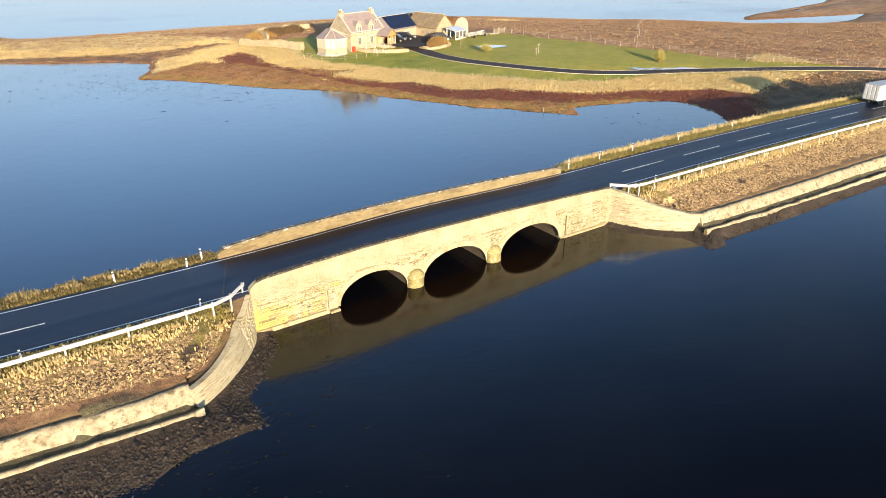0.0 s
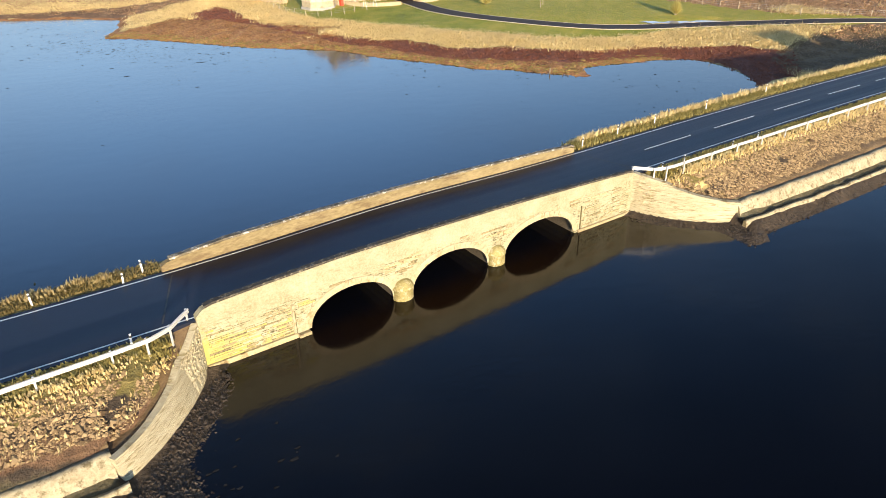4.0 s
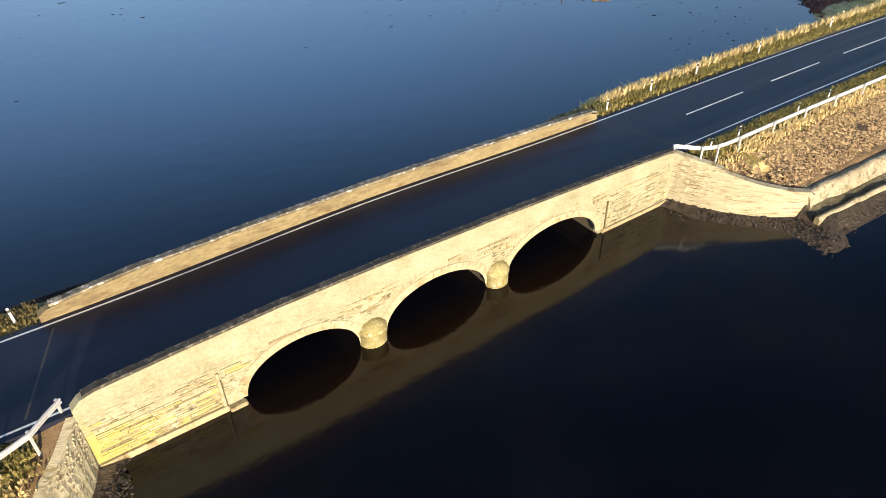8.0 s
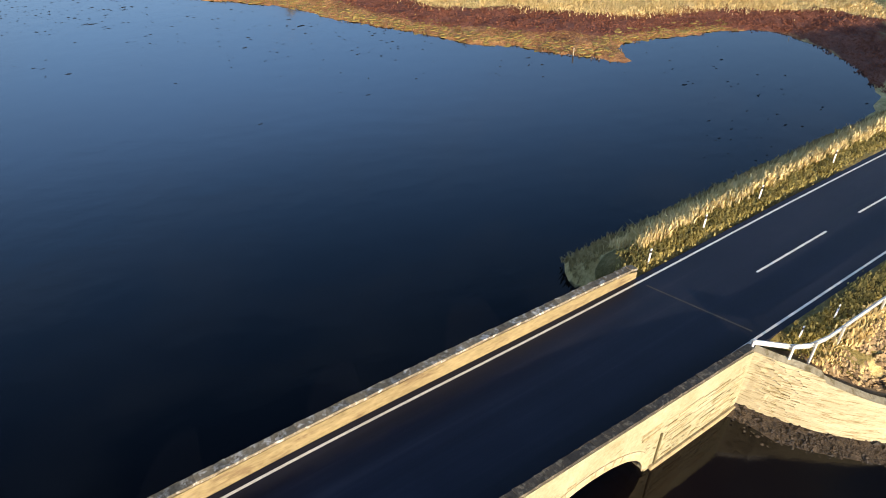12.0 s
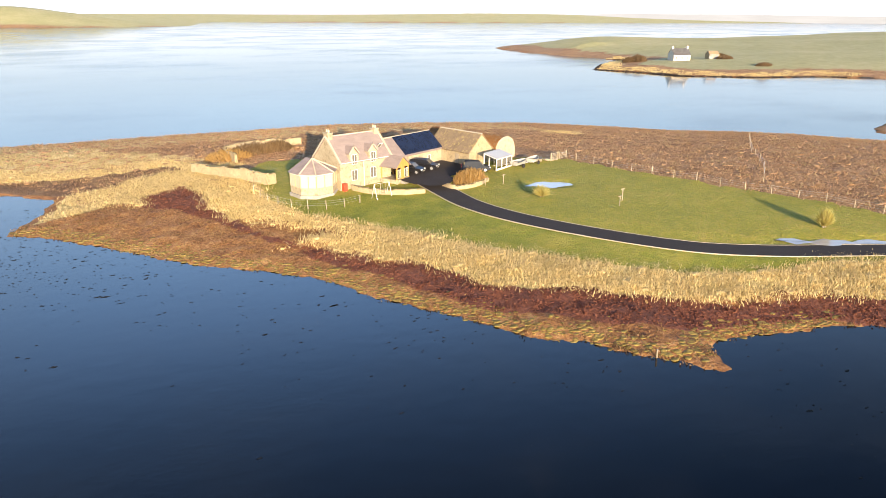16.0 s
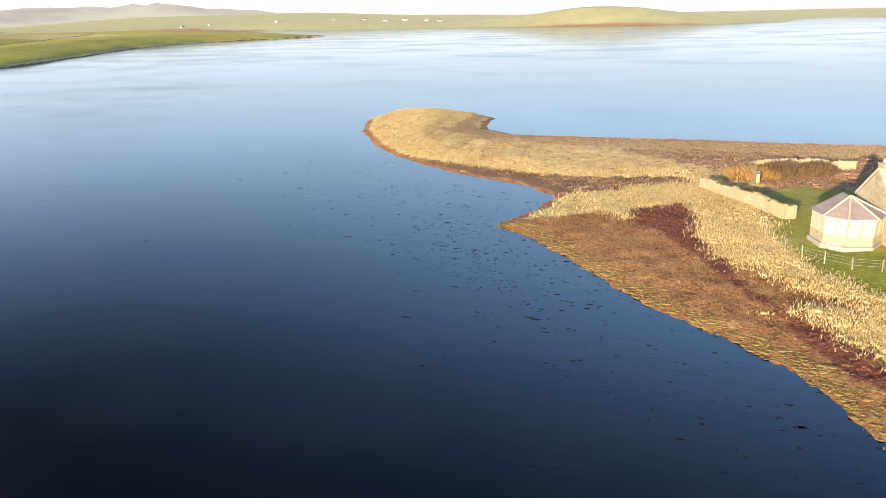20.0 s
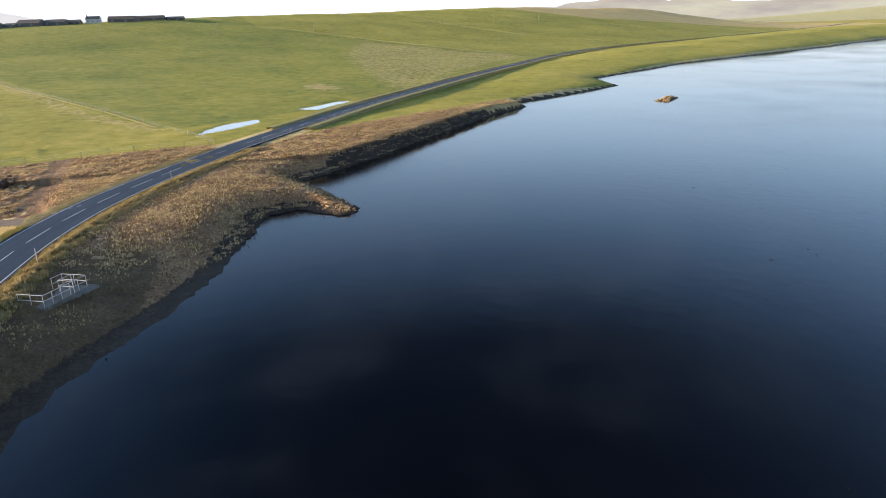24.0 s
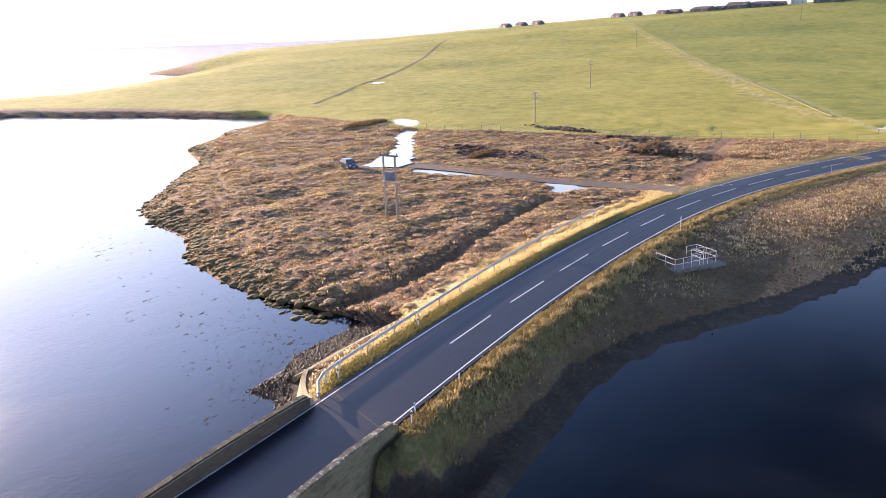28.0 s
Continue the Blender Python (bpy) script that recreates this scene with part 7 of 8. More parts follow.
    # low wing with panels on its roof
    a = thing("low_wing", "low stone wing with solar panels on a slate roof", "outbuilding", 67.0, 95.4, gz, 20)
    L, D, W, R = 12.0, 5.4, 2.5, 2.35
    shell(a, L, D, W, R, M_HARL)
    roof_slopes(a, L, D, W, R, M_SLATE, label="slate slope")
    an = math.atan2(R, D / 2)
    for i in range(6):
        for j in range(3):
            bm = slab((-0.715, 0, 0), (0.715, 1.17, 0.05), 0.01)
            ob = part("solar_panel", bm, M_SOLAR, a, "dark blue solar panel")
            ob.matrix_basis = Matrix.Translation((0, 0, W + R + 0.18)) @ Matrix.Rotation(math.pi, 4, "Z") @ Matrix.Rotation(-an, 4, "X") @ Matrix.Translation((1.875 - 1.45 * i, 0.14 + 1.19 * j, 0.05))
    for x in (-1.2, 2.9):
        window(a, 0.8, 0.9, Matrix.Translation((x, -D / 2 - 0.02, 1.0)), 1)
    part("gutter", slab((-L / 2, -D / 2 - 0.2, W - 0.12), (L / 2, -D / 2 - 0.06, W), 0.02), M_UPVC, a)


M_SUNGLASS = glass("sunlit_glazing", (0.46, 0.43, 0.35))
main_house()


def barns():
    gz = 2.35
    b = thing("stone_barn", "long stone barn with mossy flagstone roof", "barn", 76.5, 94.0, gz + 0.2, -76.5)
    L, D, W, R = 8.8, 5.2, 2.3, 2.5
    shell(b, L, D, W, R, M_BARNWALL, "pale rough stone walls")
    roof_slopes(b, L, D, W, R, M_FLAG, label="brown flagstone slope")
    part("door", slab((-2.3, -D / 2 - 0.06, -0.2), (-1.2, -D / 2 + 0.02, 2.0), 0.01), M_TIMBER, b, "plank barn door")
    part("door", slab((1.4, -D / 2 - 0.06, -0.2), (2.2, -D / 2 + 0.02, 1.9), 0.01), M_TIMBER, b)
    t = thing("round_shed", "barrel-roofed shed of rusty tin with pale end wall", "shed", 80.6, 98.0, gz + 0.2, -72)
    bm = bmesh.new()
    n, rad, L = 16, 2.6, 15.0
    for r_, z0, nm in ((rad, 1.8, 0),):
        ring = [[bm.verts.new((x, -r_ * math.cos(math.pi * i / n), z0 + 2.15 * math.sin(math.pi * i / n))) for i in range(n + 1)] for x in (-L / 2, L / 2)]
        for i in range(n):
            bm.faces.new((ring[0][i], ring[0][i + 1], ring[1][i + 1], ring[1][i]))
    bmesh.ops.solidify(bm, geom=bm.faces[:], thickness=0.08)
    part("tin_roof", bm, M_RUST, t, "rust-orange corrugated barrel roof")
    arc = [(-2.55 * math.cos(math.pi * i / n), 1.8 + 2.1 * math.sin(math.pi * i / n)) for i in range(n + 1)]
    for x0, x1 in ((L / 2 - 0.3, L / 2 + 0.02), (-L / 2 - 0.02, -L / 2 + 0.3)):
        part("end_wall", prism([(-2.55, -0.6)] + arc + [(2.55, -0.6)], x0, x1, "x"), M_CREAM if x0 > 0 else M_BARNWALL, t, "pale rendered rounded gable" if x0 > 0 else "")
    for y in (-2.5, 2.5):
        part("side_wall", slab((-L / 2, y - 0.15, -0.6), (L / 2, y + 0.15, 1.85)), M_BARNWALL, t)
    g = thing("glass_lean_to", "white framed glass lean-to against the barn", "conservatory", 78.3, 86.3, gz + 0.35, 22)
    for x in (-2.1, -0.7, 0.7, 2.1):
        for y, z in ((-1.1, 1.75), (1.1, 2.3)):
            part("post", slab((x - 0.07, y - 0.07, -0.3), (x + 0.07, y + 0.07, z), 0.01), M_UPVC, g)
        part("rafter", rods([((x, -1.2, 1.75), (x, 1.2, 2.35))], 0.06, 4), M_UPVC, g)
    part("low_wall", slab((-2.1, -1.16, -0.6), (2.1, -1.04, 0.35), 0.01), M_WHITEWALL, g)
    part("low_wall", slab((2.04, -1.1, -0.4), (2.16, 1.1, 0.6), 0.01), M_WHITEWALL, g)
    for y, z in ((-1.1, 1.75), (1.1, 2.32)):
        part("beam", slab((-2.2, y - 0.06, z - 0.08), (2.2, y + 0.06, z + 0.05), 0.01), M_UPVC, g)
    ob = part("glass_roof", slab((-2.2, -1.25, 0), (2.2, 1.25, 0.03)), M_SUNGLASS, g, "clear roof sheets")
    ob.matrix_basis = Matrix.Translation((0, 0, 2.14)) @ Matrix.Rotation(math.atan2(0.6, 2.4), 4, "X")
    for x in (-1.4, 0, 1.4):
        part("pane", slab((x - 0.6, -1.11, 0.65), (x + 0.6, -1.08, 1.68)), M_GLASS, g)


barns()


# ---- vehicles ----
def car(x, y, z, turn, paint_mat, label, length=4.3, width=1.78, height=1.5, tall=False):
    c = thing("car", label, "car", x, y, z, turn, group="parked cars")
    h2, L = height, length / 2
    low = [(-L, 0.35), (-L + 0.05, 0.85), (-L + 0.25, 0.98), (L - 1.25, 0.95), (L - 0.35, 0.78), (L - 0.02, 0.62), (L, 0.32), (L - 0.5, 0.24), (-L + 0.4, 0.24)]
    bm = prism(low, -width / 2, width / 2, "y")
    bmesh.ops.bevel(bm, geom=bm.edges[:], offset=0.07, segments=2, affect="EDGES")
    body = part("body", bm, paint_mat, c)
    roof_front = L - 1.75 if not tall else L - 1.5
    back = -L + 0.35
    cab = [(back, 0.92), (back + 0.2, h2 - 0.1), (back + 0.5, h2), (roof_front - 0.25, h2), (roof_front + 0.1, h2 - 0.06), (L - 1.05, 0.92)]
    bm = prism(cab, -width / 2 + 0.09, width / 2 - 0.09, "y")
    for v in bm.verts:
        if v.co.z > 1.2:
            v.co.y *= 0.86
    bmesh.ops.bevel(bm, geom=bm.edges[:], offset=0.05, segments=2, affect="EDGES")
    part("cabin", bm, paint_mat, c)
    for s in (-1, 1):
        side = [(back + 0.3, 0.98), (back + 0.38, h2 - 0.14), (roof_front, h2 - 0.14), (L - 1.3, 0.98)]
        bm = prism(side, -0.012, 0.012, "y")
        ob = part("side_window", bm, M_GLASS, c)
        ob.matrix_basis = Matrix.Translation((0, s * (width / 2 - 0.135), 0)) @ Matrix.Translation((0, 0, 0.98)) @ Matrix.Rotation(s * 0.20, 4, "X") @ Matrix.Translation((0, 0, -0.98))
    bm = slab((-0.02, -width / 2 + 0.2, 0), (0.02, width / 2 - 0.2, 0.72))
    ob = part("windscreen", bm, M_GLASS, c)
    dx, dz = (roof_front + 0.1) - (L - 1.05), h2 - 0.06 - 0.92
    ob.matrix_basis = Matrix.Translation((L - 1.05 + dx * 0.06 + 0.02, 0, 0.97)) @ Matrix.Rotation(math.atan2(dx, dz), 4, "Y")
    ob = part("rear_window", slab((-0.02, -width / 2 + 0.22, 0), (0.02, width / 2 - 0.22, 0.42)), M_GLASS, c)
    ob.matrix_basis = Matrix.Translation((back + 0.02, 0, 1.0)) @ Matrix.Rotation(0.35, 4, "Y")
    for sx in (-L + 0.78, L - 0.82):
        for sy in (-1, 1):
            w = new("wheel")
            w.parent = c
            w.matrix_basis = Matrix.Translation((sx, sy * (width / 2 - 0.1), 0.32))
            part("tyre", rods([((0, -0.11, 0), (0, 0.11, 0))], 0.32, 18), M_TYRE, w)
            part("rim", rods([((0, sy * 0.06, 0), (0, sy * 0.125, 0))], 0.21, 12), M_ALLOY, w)
    for sy in (-1, 1):
        part("headlight", slab((L - 0.22, sy * 0.62 - 0.17, 0.58), (L - 0.02, sy * 0.62 + 0.17, 0.74), 0.03), M_LAMP, c, "clear headlight")
        part("tail_light", slab((-L + 0.0, sy * 0.66 - 0.12, 0.68), (-L + 0.08, sy * 0.66 + 0.12, 0.92), 0.02), M_REDBIN, c, "red tail light")
        part("mirror", slab((L - 1.5, sy * (width / 2 + 0.08) - 0.08, 0.95), (L - 1.38, sy * (width / 2 + 0.08) + 0.08, 1.1), 0.02), paint_mat, c)
    part("number_plate", slab((L - 0.03, -0.26, 0.36), (L + 0.012, 0.26, 0.47)), M_UPVC, c, "plain pale plate")
    return c


yard_z = top_of(yard) + 0.06
M_BLUE = paint("dark_blue_paint", (0.05, 0.07, 0.12), 0.22)
M_SLATEBLUE = paint("grey_blue_paint", (0.018, 0.024, 0.034), 0.8)
car(64.9, 89.2, yard_z, -50, M_BLACK, "black hatchback car parked in the yard by the porch", 4.2, 1.76, 1.5)
car(67.9, 90.6, yard_z, -46, M_BLACK, "black estate car parked in the yard", 4.6, 1.82, 1.5)
car(74.1, 86.0, height_at(74.1, 86.0) + 0.05, -28, M_SLATEBLUE, "grey-blue hatchback parked by the barn", 4.3, 1.8, 1.55)
car(-66.2, -49.3, height_at(-66.2, -49.3) + 0.02, 62, M_BLUE, "dark blue car parked at the end of the track", 4.4, 1.8, 1.5)


M_HULL = surface("weathered_hull", (0.26, 0.26, 0.24), (0.44, 0.43, 0.40), 0.6, 0, 5, 0.8, 0.1, 0.01, 0, (0.20, 0.17, 0.12))


def boat(x, y, turn, length, label):
    z = height_at(x, y)
    b = thing("boat", label, "boat", x, y, z, turn, group="boats by the shed")
    bm = bmesh.new()
    rows = []
    for u in np.linspace(0, 1, 9):
        w = 0.85 * (1 - u**2.5)
        xx, sheer = -length / 2 + length * u, 0.95 + 0.2 * u * u
        rows.append([bm.verts.new((xx, s * w * k, zz)) for s, k, zz in ((-1, 1, sheer), (-1, 0.8, 0.62), (0, 0, 0.42 + 0.25 * u**3), (1, 0.8, 0.62), (1, 1, sheer))])
    for a, c in zip(rows[:-1], rows[1:]):
        for i in range(4):
            bm.faces.new((a[i], c[i], c[i + 1], a[i + 1]))
    bm.faces.new(rows[0])
    bmesh.ops.remove_doubles(bm, verts=bm.verts[:], dist=0.01)
    bmesh.ops.solidify(bm, geom=bm.faces[:], thickness=0.06)
    part("hull", bm, M_HULL, b, "weathered white hull")
    part("thwart", slab((-0.5, -0.7, 0.75), (-0.25, 0.7, 0.8)), M_TIMBER, b)
    part("trailer", rods([((-length / 2 - 0.2, -0.5, 0.45), (length / 2 + 0.8, 0, 0.45)), ((-length / 2 - 0.2, 0.5, 0.45), (length / 2 + 0.8, 0, 0.45)), ((0, -0.8, 0.35), (0, 0.8, 0.35))], 0.05, 6), M_GALV, b)
    for s in (-1, 1):
        part("wheel", rods([((-0.2, s * 0.75, 0.3), (-0.2, s * 0.92, 0.3))], 0.3, 14), M_TYRE, b)


boat(81.4, 84.9, 15, 2.9, "small white open boat on a trailer")
boat(84.6, 85.6, 30, 2.5, "white dinghy lying beside the shed")



def timber_stack(x, y, turn, rows, label):
    s = thing("timber_stack", label, "timber stack", x, y, height_at(x, y), turn, group="clutter by the shed")
    rr = random.Random(int(x * 10))
    for k in range(rows):
        for i in range(4):
            part("plank", slab((-1.1 + rr.uniform(-0.2, 0.2), -0.5 + 0.26 * i, 0.16 * k), (1.1 + rr.uniform(-0.2, 0.2), -0.28 + 0.26 * i, 0.16 * k + 0.12), 0.01), M_TIMBER, s)


timber_stack(83.2, 87.0, 20, 4, "stack of grey timber planks beside the shed")
timber_stack(86.6, 86.9, 50, 3, "low pile of weathered planks on the grass")
timber_stack(88.2, 86.2, -10, 2, "few old boards lying by the fence")
for x, y, t in ((89.0, 86.0, 20), (91.2, 86.6, 20)):
    g = thing("field_gate", "grey five-barred timber gate by the lawn", "gate", x, y, height_at(x, y), t, group="gates")
    for i in range(5):
        part("bar", slab((-1.0, -0.03, 0.2 + 0.2 * i), (1.0, 0.03, 0.29 + 0.2 * i), 0.01), M_TIMBER, g)
    for k in (-1.05, 1.05):
        part("gate_post", slab((k - 0.08, -0.08, -0.4), (k + 0.08, 0.08, 1.3), 0.01), M_TIMBER, g)


def trailer_truck():
    z = ROAD_Z
    t = thing("livestock_trailer", "white slatted livestock trailer on the road", "trailer", 86.5, 3.1, z, -5)
    part("body", slab((-2.6, -1.05, 0.75), (2.4, 1.05, 2.75), 0.05), M_TRAILER, t, "silver slatted box")
    for i in range(9):
        for s in (-1, 1):
            part("slat", slab((-2.55 + 0.55 * i, s * 1.06 - 0.02, 0.85), (-2.2 + 0.55 * i, s * 1.06 + 0.02, 2.65), 0.01), M_GALV, t)
    for i in range(4):
        part("rear_slat", slab((-2.66, -0.95 + 0.5 * i, 0.85), (-2.6, -0.6 + 0.5 * i, 2.65), 0.01), M_UPVC, t)
    for x in (-0.9, 0.0, 0.9):
        for s in (-1, 1):
            part("wheel", rods([((x, s * 0.85, 0.4), (x, s * 1.08, 0.4))], 0.4, 14), M_TYRE, t)
    part("drawbar", rods([((2.3, 0, 0.6), (3.6, 0, 0.55))], 0.06, 6), M_GALV, t)
    car(92.3, 2.6, z, -6, M_SILVER, "silver pickup towing a livestock trailer along the road", 5.0, 1.85, 1.75, True)


M_TRAILER = surface("aluminium_box", (0.42, 0.42, 0.41), (0.60, 0.60, 0.58), 0.5, 0.4, 6, 1, 0.1, 0.01)
M_SILVER = paint("silver_paint", (0.40, 0.40, 0.40), 0.3, 0.3)
trailer_truck()


# ---- garden ----
def dry_wall(points, h, label, wide=0.5):
    w = thing("garden_wall", label, "wall", group="garden walls")
    line = smooth_line(points, 0.5)
    s = sides_of(line)
    base = land_height(line[:, 0], line[:, 1])
    n = len(line)
    r = np.random.default_rng(int(points[0][0] * 10))
    top = base + h + r.uniform(-0.06, 0.06, n)
    v = np.vstack([np.c_[line - s * wide / 2, base - 0.4], np.c_[line - s * wide * 0.4, top], np.c_[line + s * wide * 0.4, top], np.c_[line + s * wide / 2, base - 0.4]])
    i = np.arange(n - 1)
    f = np.vstack([np.stack([i + k * n, i + k * n + 1, i + (k + 1) * n + 1, i + (k + 1) * n], 1) for k in range(3)] + [np.array([[0, n, 2 * n, 3 * n], [n - 1, 4 * n - 1, 3 * n - 1, 2 * n - 1]])])
    shared("wall_body", mesh_of("wall_body", v, f, M_BARNWALL), w, Matrix())
    stones_me = [stone_mesh("cope_stone", 0.4, 0.42, 0.14, M_STONE, 60 + k, 0.03) for k in range(3)]
    for k in range(0, n - 1):
        t = math.atan2(s[k][1], s[k][0]) - math.pi / 2
        shared("cope_stone", stones_me[k % 3], w, Matrix.Translation((line[k][0], line[k][1], top[k] + 0.04)) @ Matrix.Rotation(t + r.uniform(-0.1, 0.1), 4, "Z") @ Matrix.Diagonal((r.uniform(0.9, 1.2), r.uniform(0.8, 1.1), 1, 1)))
    return w


dry_wall([(38.8, 109.5), (42.5, 102), (45.8, 95.2)], 1.5, "pale drystone garden wall with rough cope")
dry_wall([(45.8, 95.2), (47, 95.6)], 1.4, "short return of the drystone garden wall")
dry_wall([(46, 112), (46.5, 120), (53, 121.5), (60, 121)], 1.2, "old drystone wall behind the garden")
dry_wall([(54.6, 86.4), (56.0, 83.6), (58.6, 81.4), (62.0, 79.7)], 0.55, "low curved stone wall beside the drive")
dry_wall([(65.9, 81.6), (66.4, 79.4), (69.3, 78.9), (72.4, 80.4)], 0.45, "low stone kerb wall round the orange bush")


def bush(x, y, rx, ry, h, count, mat, label, name="bush", blade=0.16, fan=0.5):
    """A shrub of many leaning twigs from a common base, with stems."""
    z = height_at(x, y)
    b = thing(name, label, name, x, y, z)
    r = np.random.default_rng(abs(int(x * 7 + y)))
    a, q = r.uniform(0, 2 * np.pi, count), np.sqrt(r.random(count))
    px, py = rx * q * np.cos(a), ry * q * np.sin(a)
    top = h * np.sqrt(np.clip(1 - (q * 0.92) ** 2, 0.05, 1)) * r.uniform(0.75, 1.1, count)
    tip = np.c_[px + r.normal(0, 0.15, count), py + r.normal(0, 0.15, count), top]
    low = np.c_[px * fan, py * fan, top * 0.25]
    if name in ("shrub", "thicket"):
        tip[:, 2] *= 0.3 + 0.7 * np.sqrt(r.random(count))
        low = tip - np.c_[r.normal(0, 0.16, (count, 2)) + 0.12 * tip[:, :2], (0.22 + 0.2 * r.random(count)) * h]
        low[:, 2] = np.maximum(low[:, 2], -0.1)
    d = r.normal(0, 1, (count, 3))
    d /= np.linalg.norm(d, axis=1)[:, None]
    v = np.stack([low - d * blade / 2, low + d * blade / 2, tip], 1).reshape(-1, 3)
    f = np.arange(count * 3).reshape(-1, 3)
    shared("crown", mesh_of("crown", v, f, mat), b, Matrix())
    bm = bmesh.new()
    for i in range(7):
        rod(bm, (0.1 * rx * math.cos(i), 0.1 * ry * math.sin(i), -0.2), (0.5 * rx * math.cos(i * 2.4), 0.5 * ry * math.sin(i * 2.4), h * 0.6), 0.04, 5, 0.015)
    part("stems", bm, M_TIMBER, b)
    return b


M_ORANGE = blades("orange_twigs", (0.30, 0.17, 0.05), (0.56, 0.36, 0.13))
M_PAMPAS = blades("pampas_leaf", (0.34, 0.28, 0.06), (0.66, 0.58, 0.20))
M_BROWNTWIG = blades("brown_twigs", (0.10, 0.06, 0.03), (0.26, 0.17, 0.08))
bush(69.9, 81.0, 2.5, 1.7, 2.2, 4200, M_ORANGE, "large rounded orange-brown winter shrub by the yard", "shrub")
bush(73.4, 69.8, 1.35, 1.35, 1.7, 700, M_PAMPAS, "spiky yellow-green ornamental grass clump on the lawn", "ornamental_grass", 0.13, 0.12)
bush(93.2, 44.3, 1.1, 1.1, 2.5, 800, M_PAMPAS, "tall yellow pampas clump on the lawn", "ornamental_grass", 0.12, 0.2)
for x, y, rx, ry, h in ((46, 116, 4, 2.5, 1.8), (50, 117, 4, 2, 2.2), (54.5, 118, 3, 2, 2.0), (43, 106, 2.5, 2, 1.2)):
    bush(x, y, rx, ry, h, 1400, M_ORANGE if x < 50 else M_BROWNTWIG, "bare brown garden shrubs behind the wall", "shrub", 0.2)
for x, y, rx, ry in ((-86.7, -33, 5.5, 2.2), (-100.6, -6.2, 7, 2.4), (-112, -80, 9, 3)):
    bush(x, y, rx, ry, 1.1, 1500, M_BROWNTWIG, "low dark gorse thicket on the moor", "thicket", 0.25)


def swing_frame(x, y):
    z = height_at(x, y)
    s = thing("swing_frame", "small pale metal garden swing frame on the lawn", "swing", x, y, z, 12)
    part("top_bar", rods([((-1.2, 0, 1.9), (1.2, 0, 1.9))], 0.035, 6), M_GALV, s)
    for k in (-1.2, 1.2):
        for d in (-0.6, 0.6):
            part("leg", rods([((k, d, -0.1), (k, 0, 1.9))], 0.035, 6), M_GALV, s)
    for k in (-0.4, 0.4):
        part("rope", rods([((k - 0.2, 0, 0.5), (k - 0.2, 0, 1.9)), ((k + 0.2, 0, 0.5), (k + 0.2, 0, 1.9))], 0.01, 4), M_GALV, s)
        part("seat", slab((k - 0.22, -0.1, 0.47), (k + 0.22, 0.1, 0.51), 0.01), M_TIMBER, s)


swing_frame(56.4, 81.2)
for x, y, h in ((70.8, 78.6, 1.0), (73.2, 77.8, 1.35), (79.2, 61.8, 1.3), (81.0, 63.2, 1.6)):
    p = thing("garden_post", "slim pale timber post standing on the lawn", "post", x, y, height_at(x, y), group="garden posts")
    part("shaft", rods([((0, 0, -0.3), (0, 0, h))], 0.055, 6), M_TIMBER, p)
    part("cap", slab((-0.3, -0.03, h - 0.12), (0.3, 0.03, h - 0.03), 0.005), M_TIMBER, p)
p = thing("stake", "weathered stake standing on the weedy shore", "post", 56.2, 34.4, height_at(56.2, 34.4))
part("shaft", rods([((0, 0, -0.4), (0.03, 0, 0.75))], 0.07, 7), M_TIMBER, p)
b = thing("refuse_bin", "red plastic refuse bin by the house corner", "bin", 53.5, 86.4, height_at(53.5, 86.4), 12)
part("body", slab((-0.28, -0.3, 0), (0.28, 0.3, 0.95), 0.03), M_REDBIN, b)
part("lid", slab((-0.3, -0.33, 0.95), (0.3, 0.33, 1.03), 0.02), M_REDBIN, b)


# ---- poles, platform, far buildings ----
def h_pole():
    z = height_at(-39.8, -21.6)
    t = thing("transformer_pole", "pair of timber poles carrying a grey transformer", "utility pole", -39.8, -21.6, z, 0)
    a, c = (0.0, -0.85), (0.0, 0.85)
    for x, y in (a, c):
        part("pole", rods([((x, y, -0.5), (x, y, 7.9))], 0.13, 8), M_TIMBER, t)
    part("cross_arm", slab((-0.08, -1.35, 7.75), (0.08, 1.35, 7.95), 0.01), M_TIMBER, t)
    part("platform_beam", slab((-0.35, -1.0, 4.7), (0.35, 1.0, 4.85), 0.01), M_GALV, t)
    tank = part("transformer", slab((-0.4, -0.55, 4.85), (0.4, 0.55, 5.9), 0.05), M_GREY, t, "grey ribbed transformer tank")
    for i in range(5):
        part("fin", slab((-0.47, -0.45 + 0.22 * i, 4.95), (-0.4, -0.41 + 0.22 * i, 5.8)), M_GREY, tank)
    for y in (-1.2, 0, 1.2):
        part("insulator", rods([((0, y, 7.95), (0, y, 8.2))], 0.06, 8), M_DARKPAINT, t)


h_pole()


def power_pole(x, y, h=8.0, turn=0, label="single timber electricity pole with cross arm in the field"):
    t = thing("power_pole", label, "utility pole", x, y, height_at(x, y), turn, group="power poles")
    part("pole", rods([((0, 0, -0.5), (0, 0, h))], 0.14, 7), M_TIMBER, t)
    part("cross_arm", slab((-0.07, -1.1, h - 0.35), (0.07, 1.1, h - 0.2), 0.01), M_TIMBER, t)
    for k in (-1, 0, 1):
        part("insulator", rods([((0, k, h - 0.2), (0, k, h + 0.12))], 0.09, 6), M_WHITEPOST, t, "white porcelain insulator")
    part("lower_arm", slab((-0.06, -0.9, h - 1.5), (0.06, 0.9, h - 1.36), 0.01), M_TIMBER, t)


power_pole(-124, -39.3, 7.2, 70)
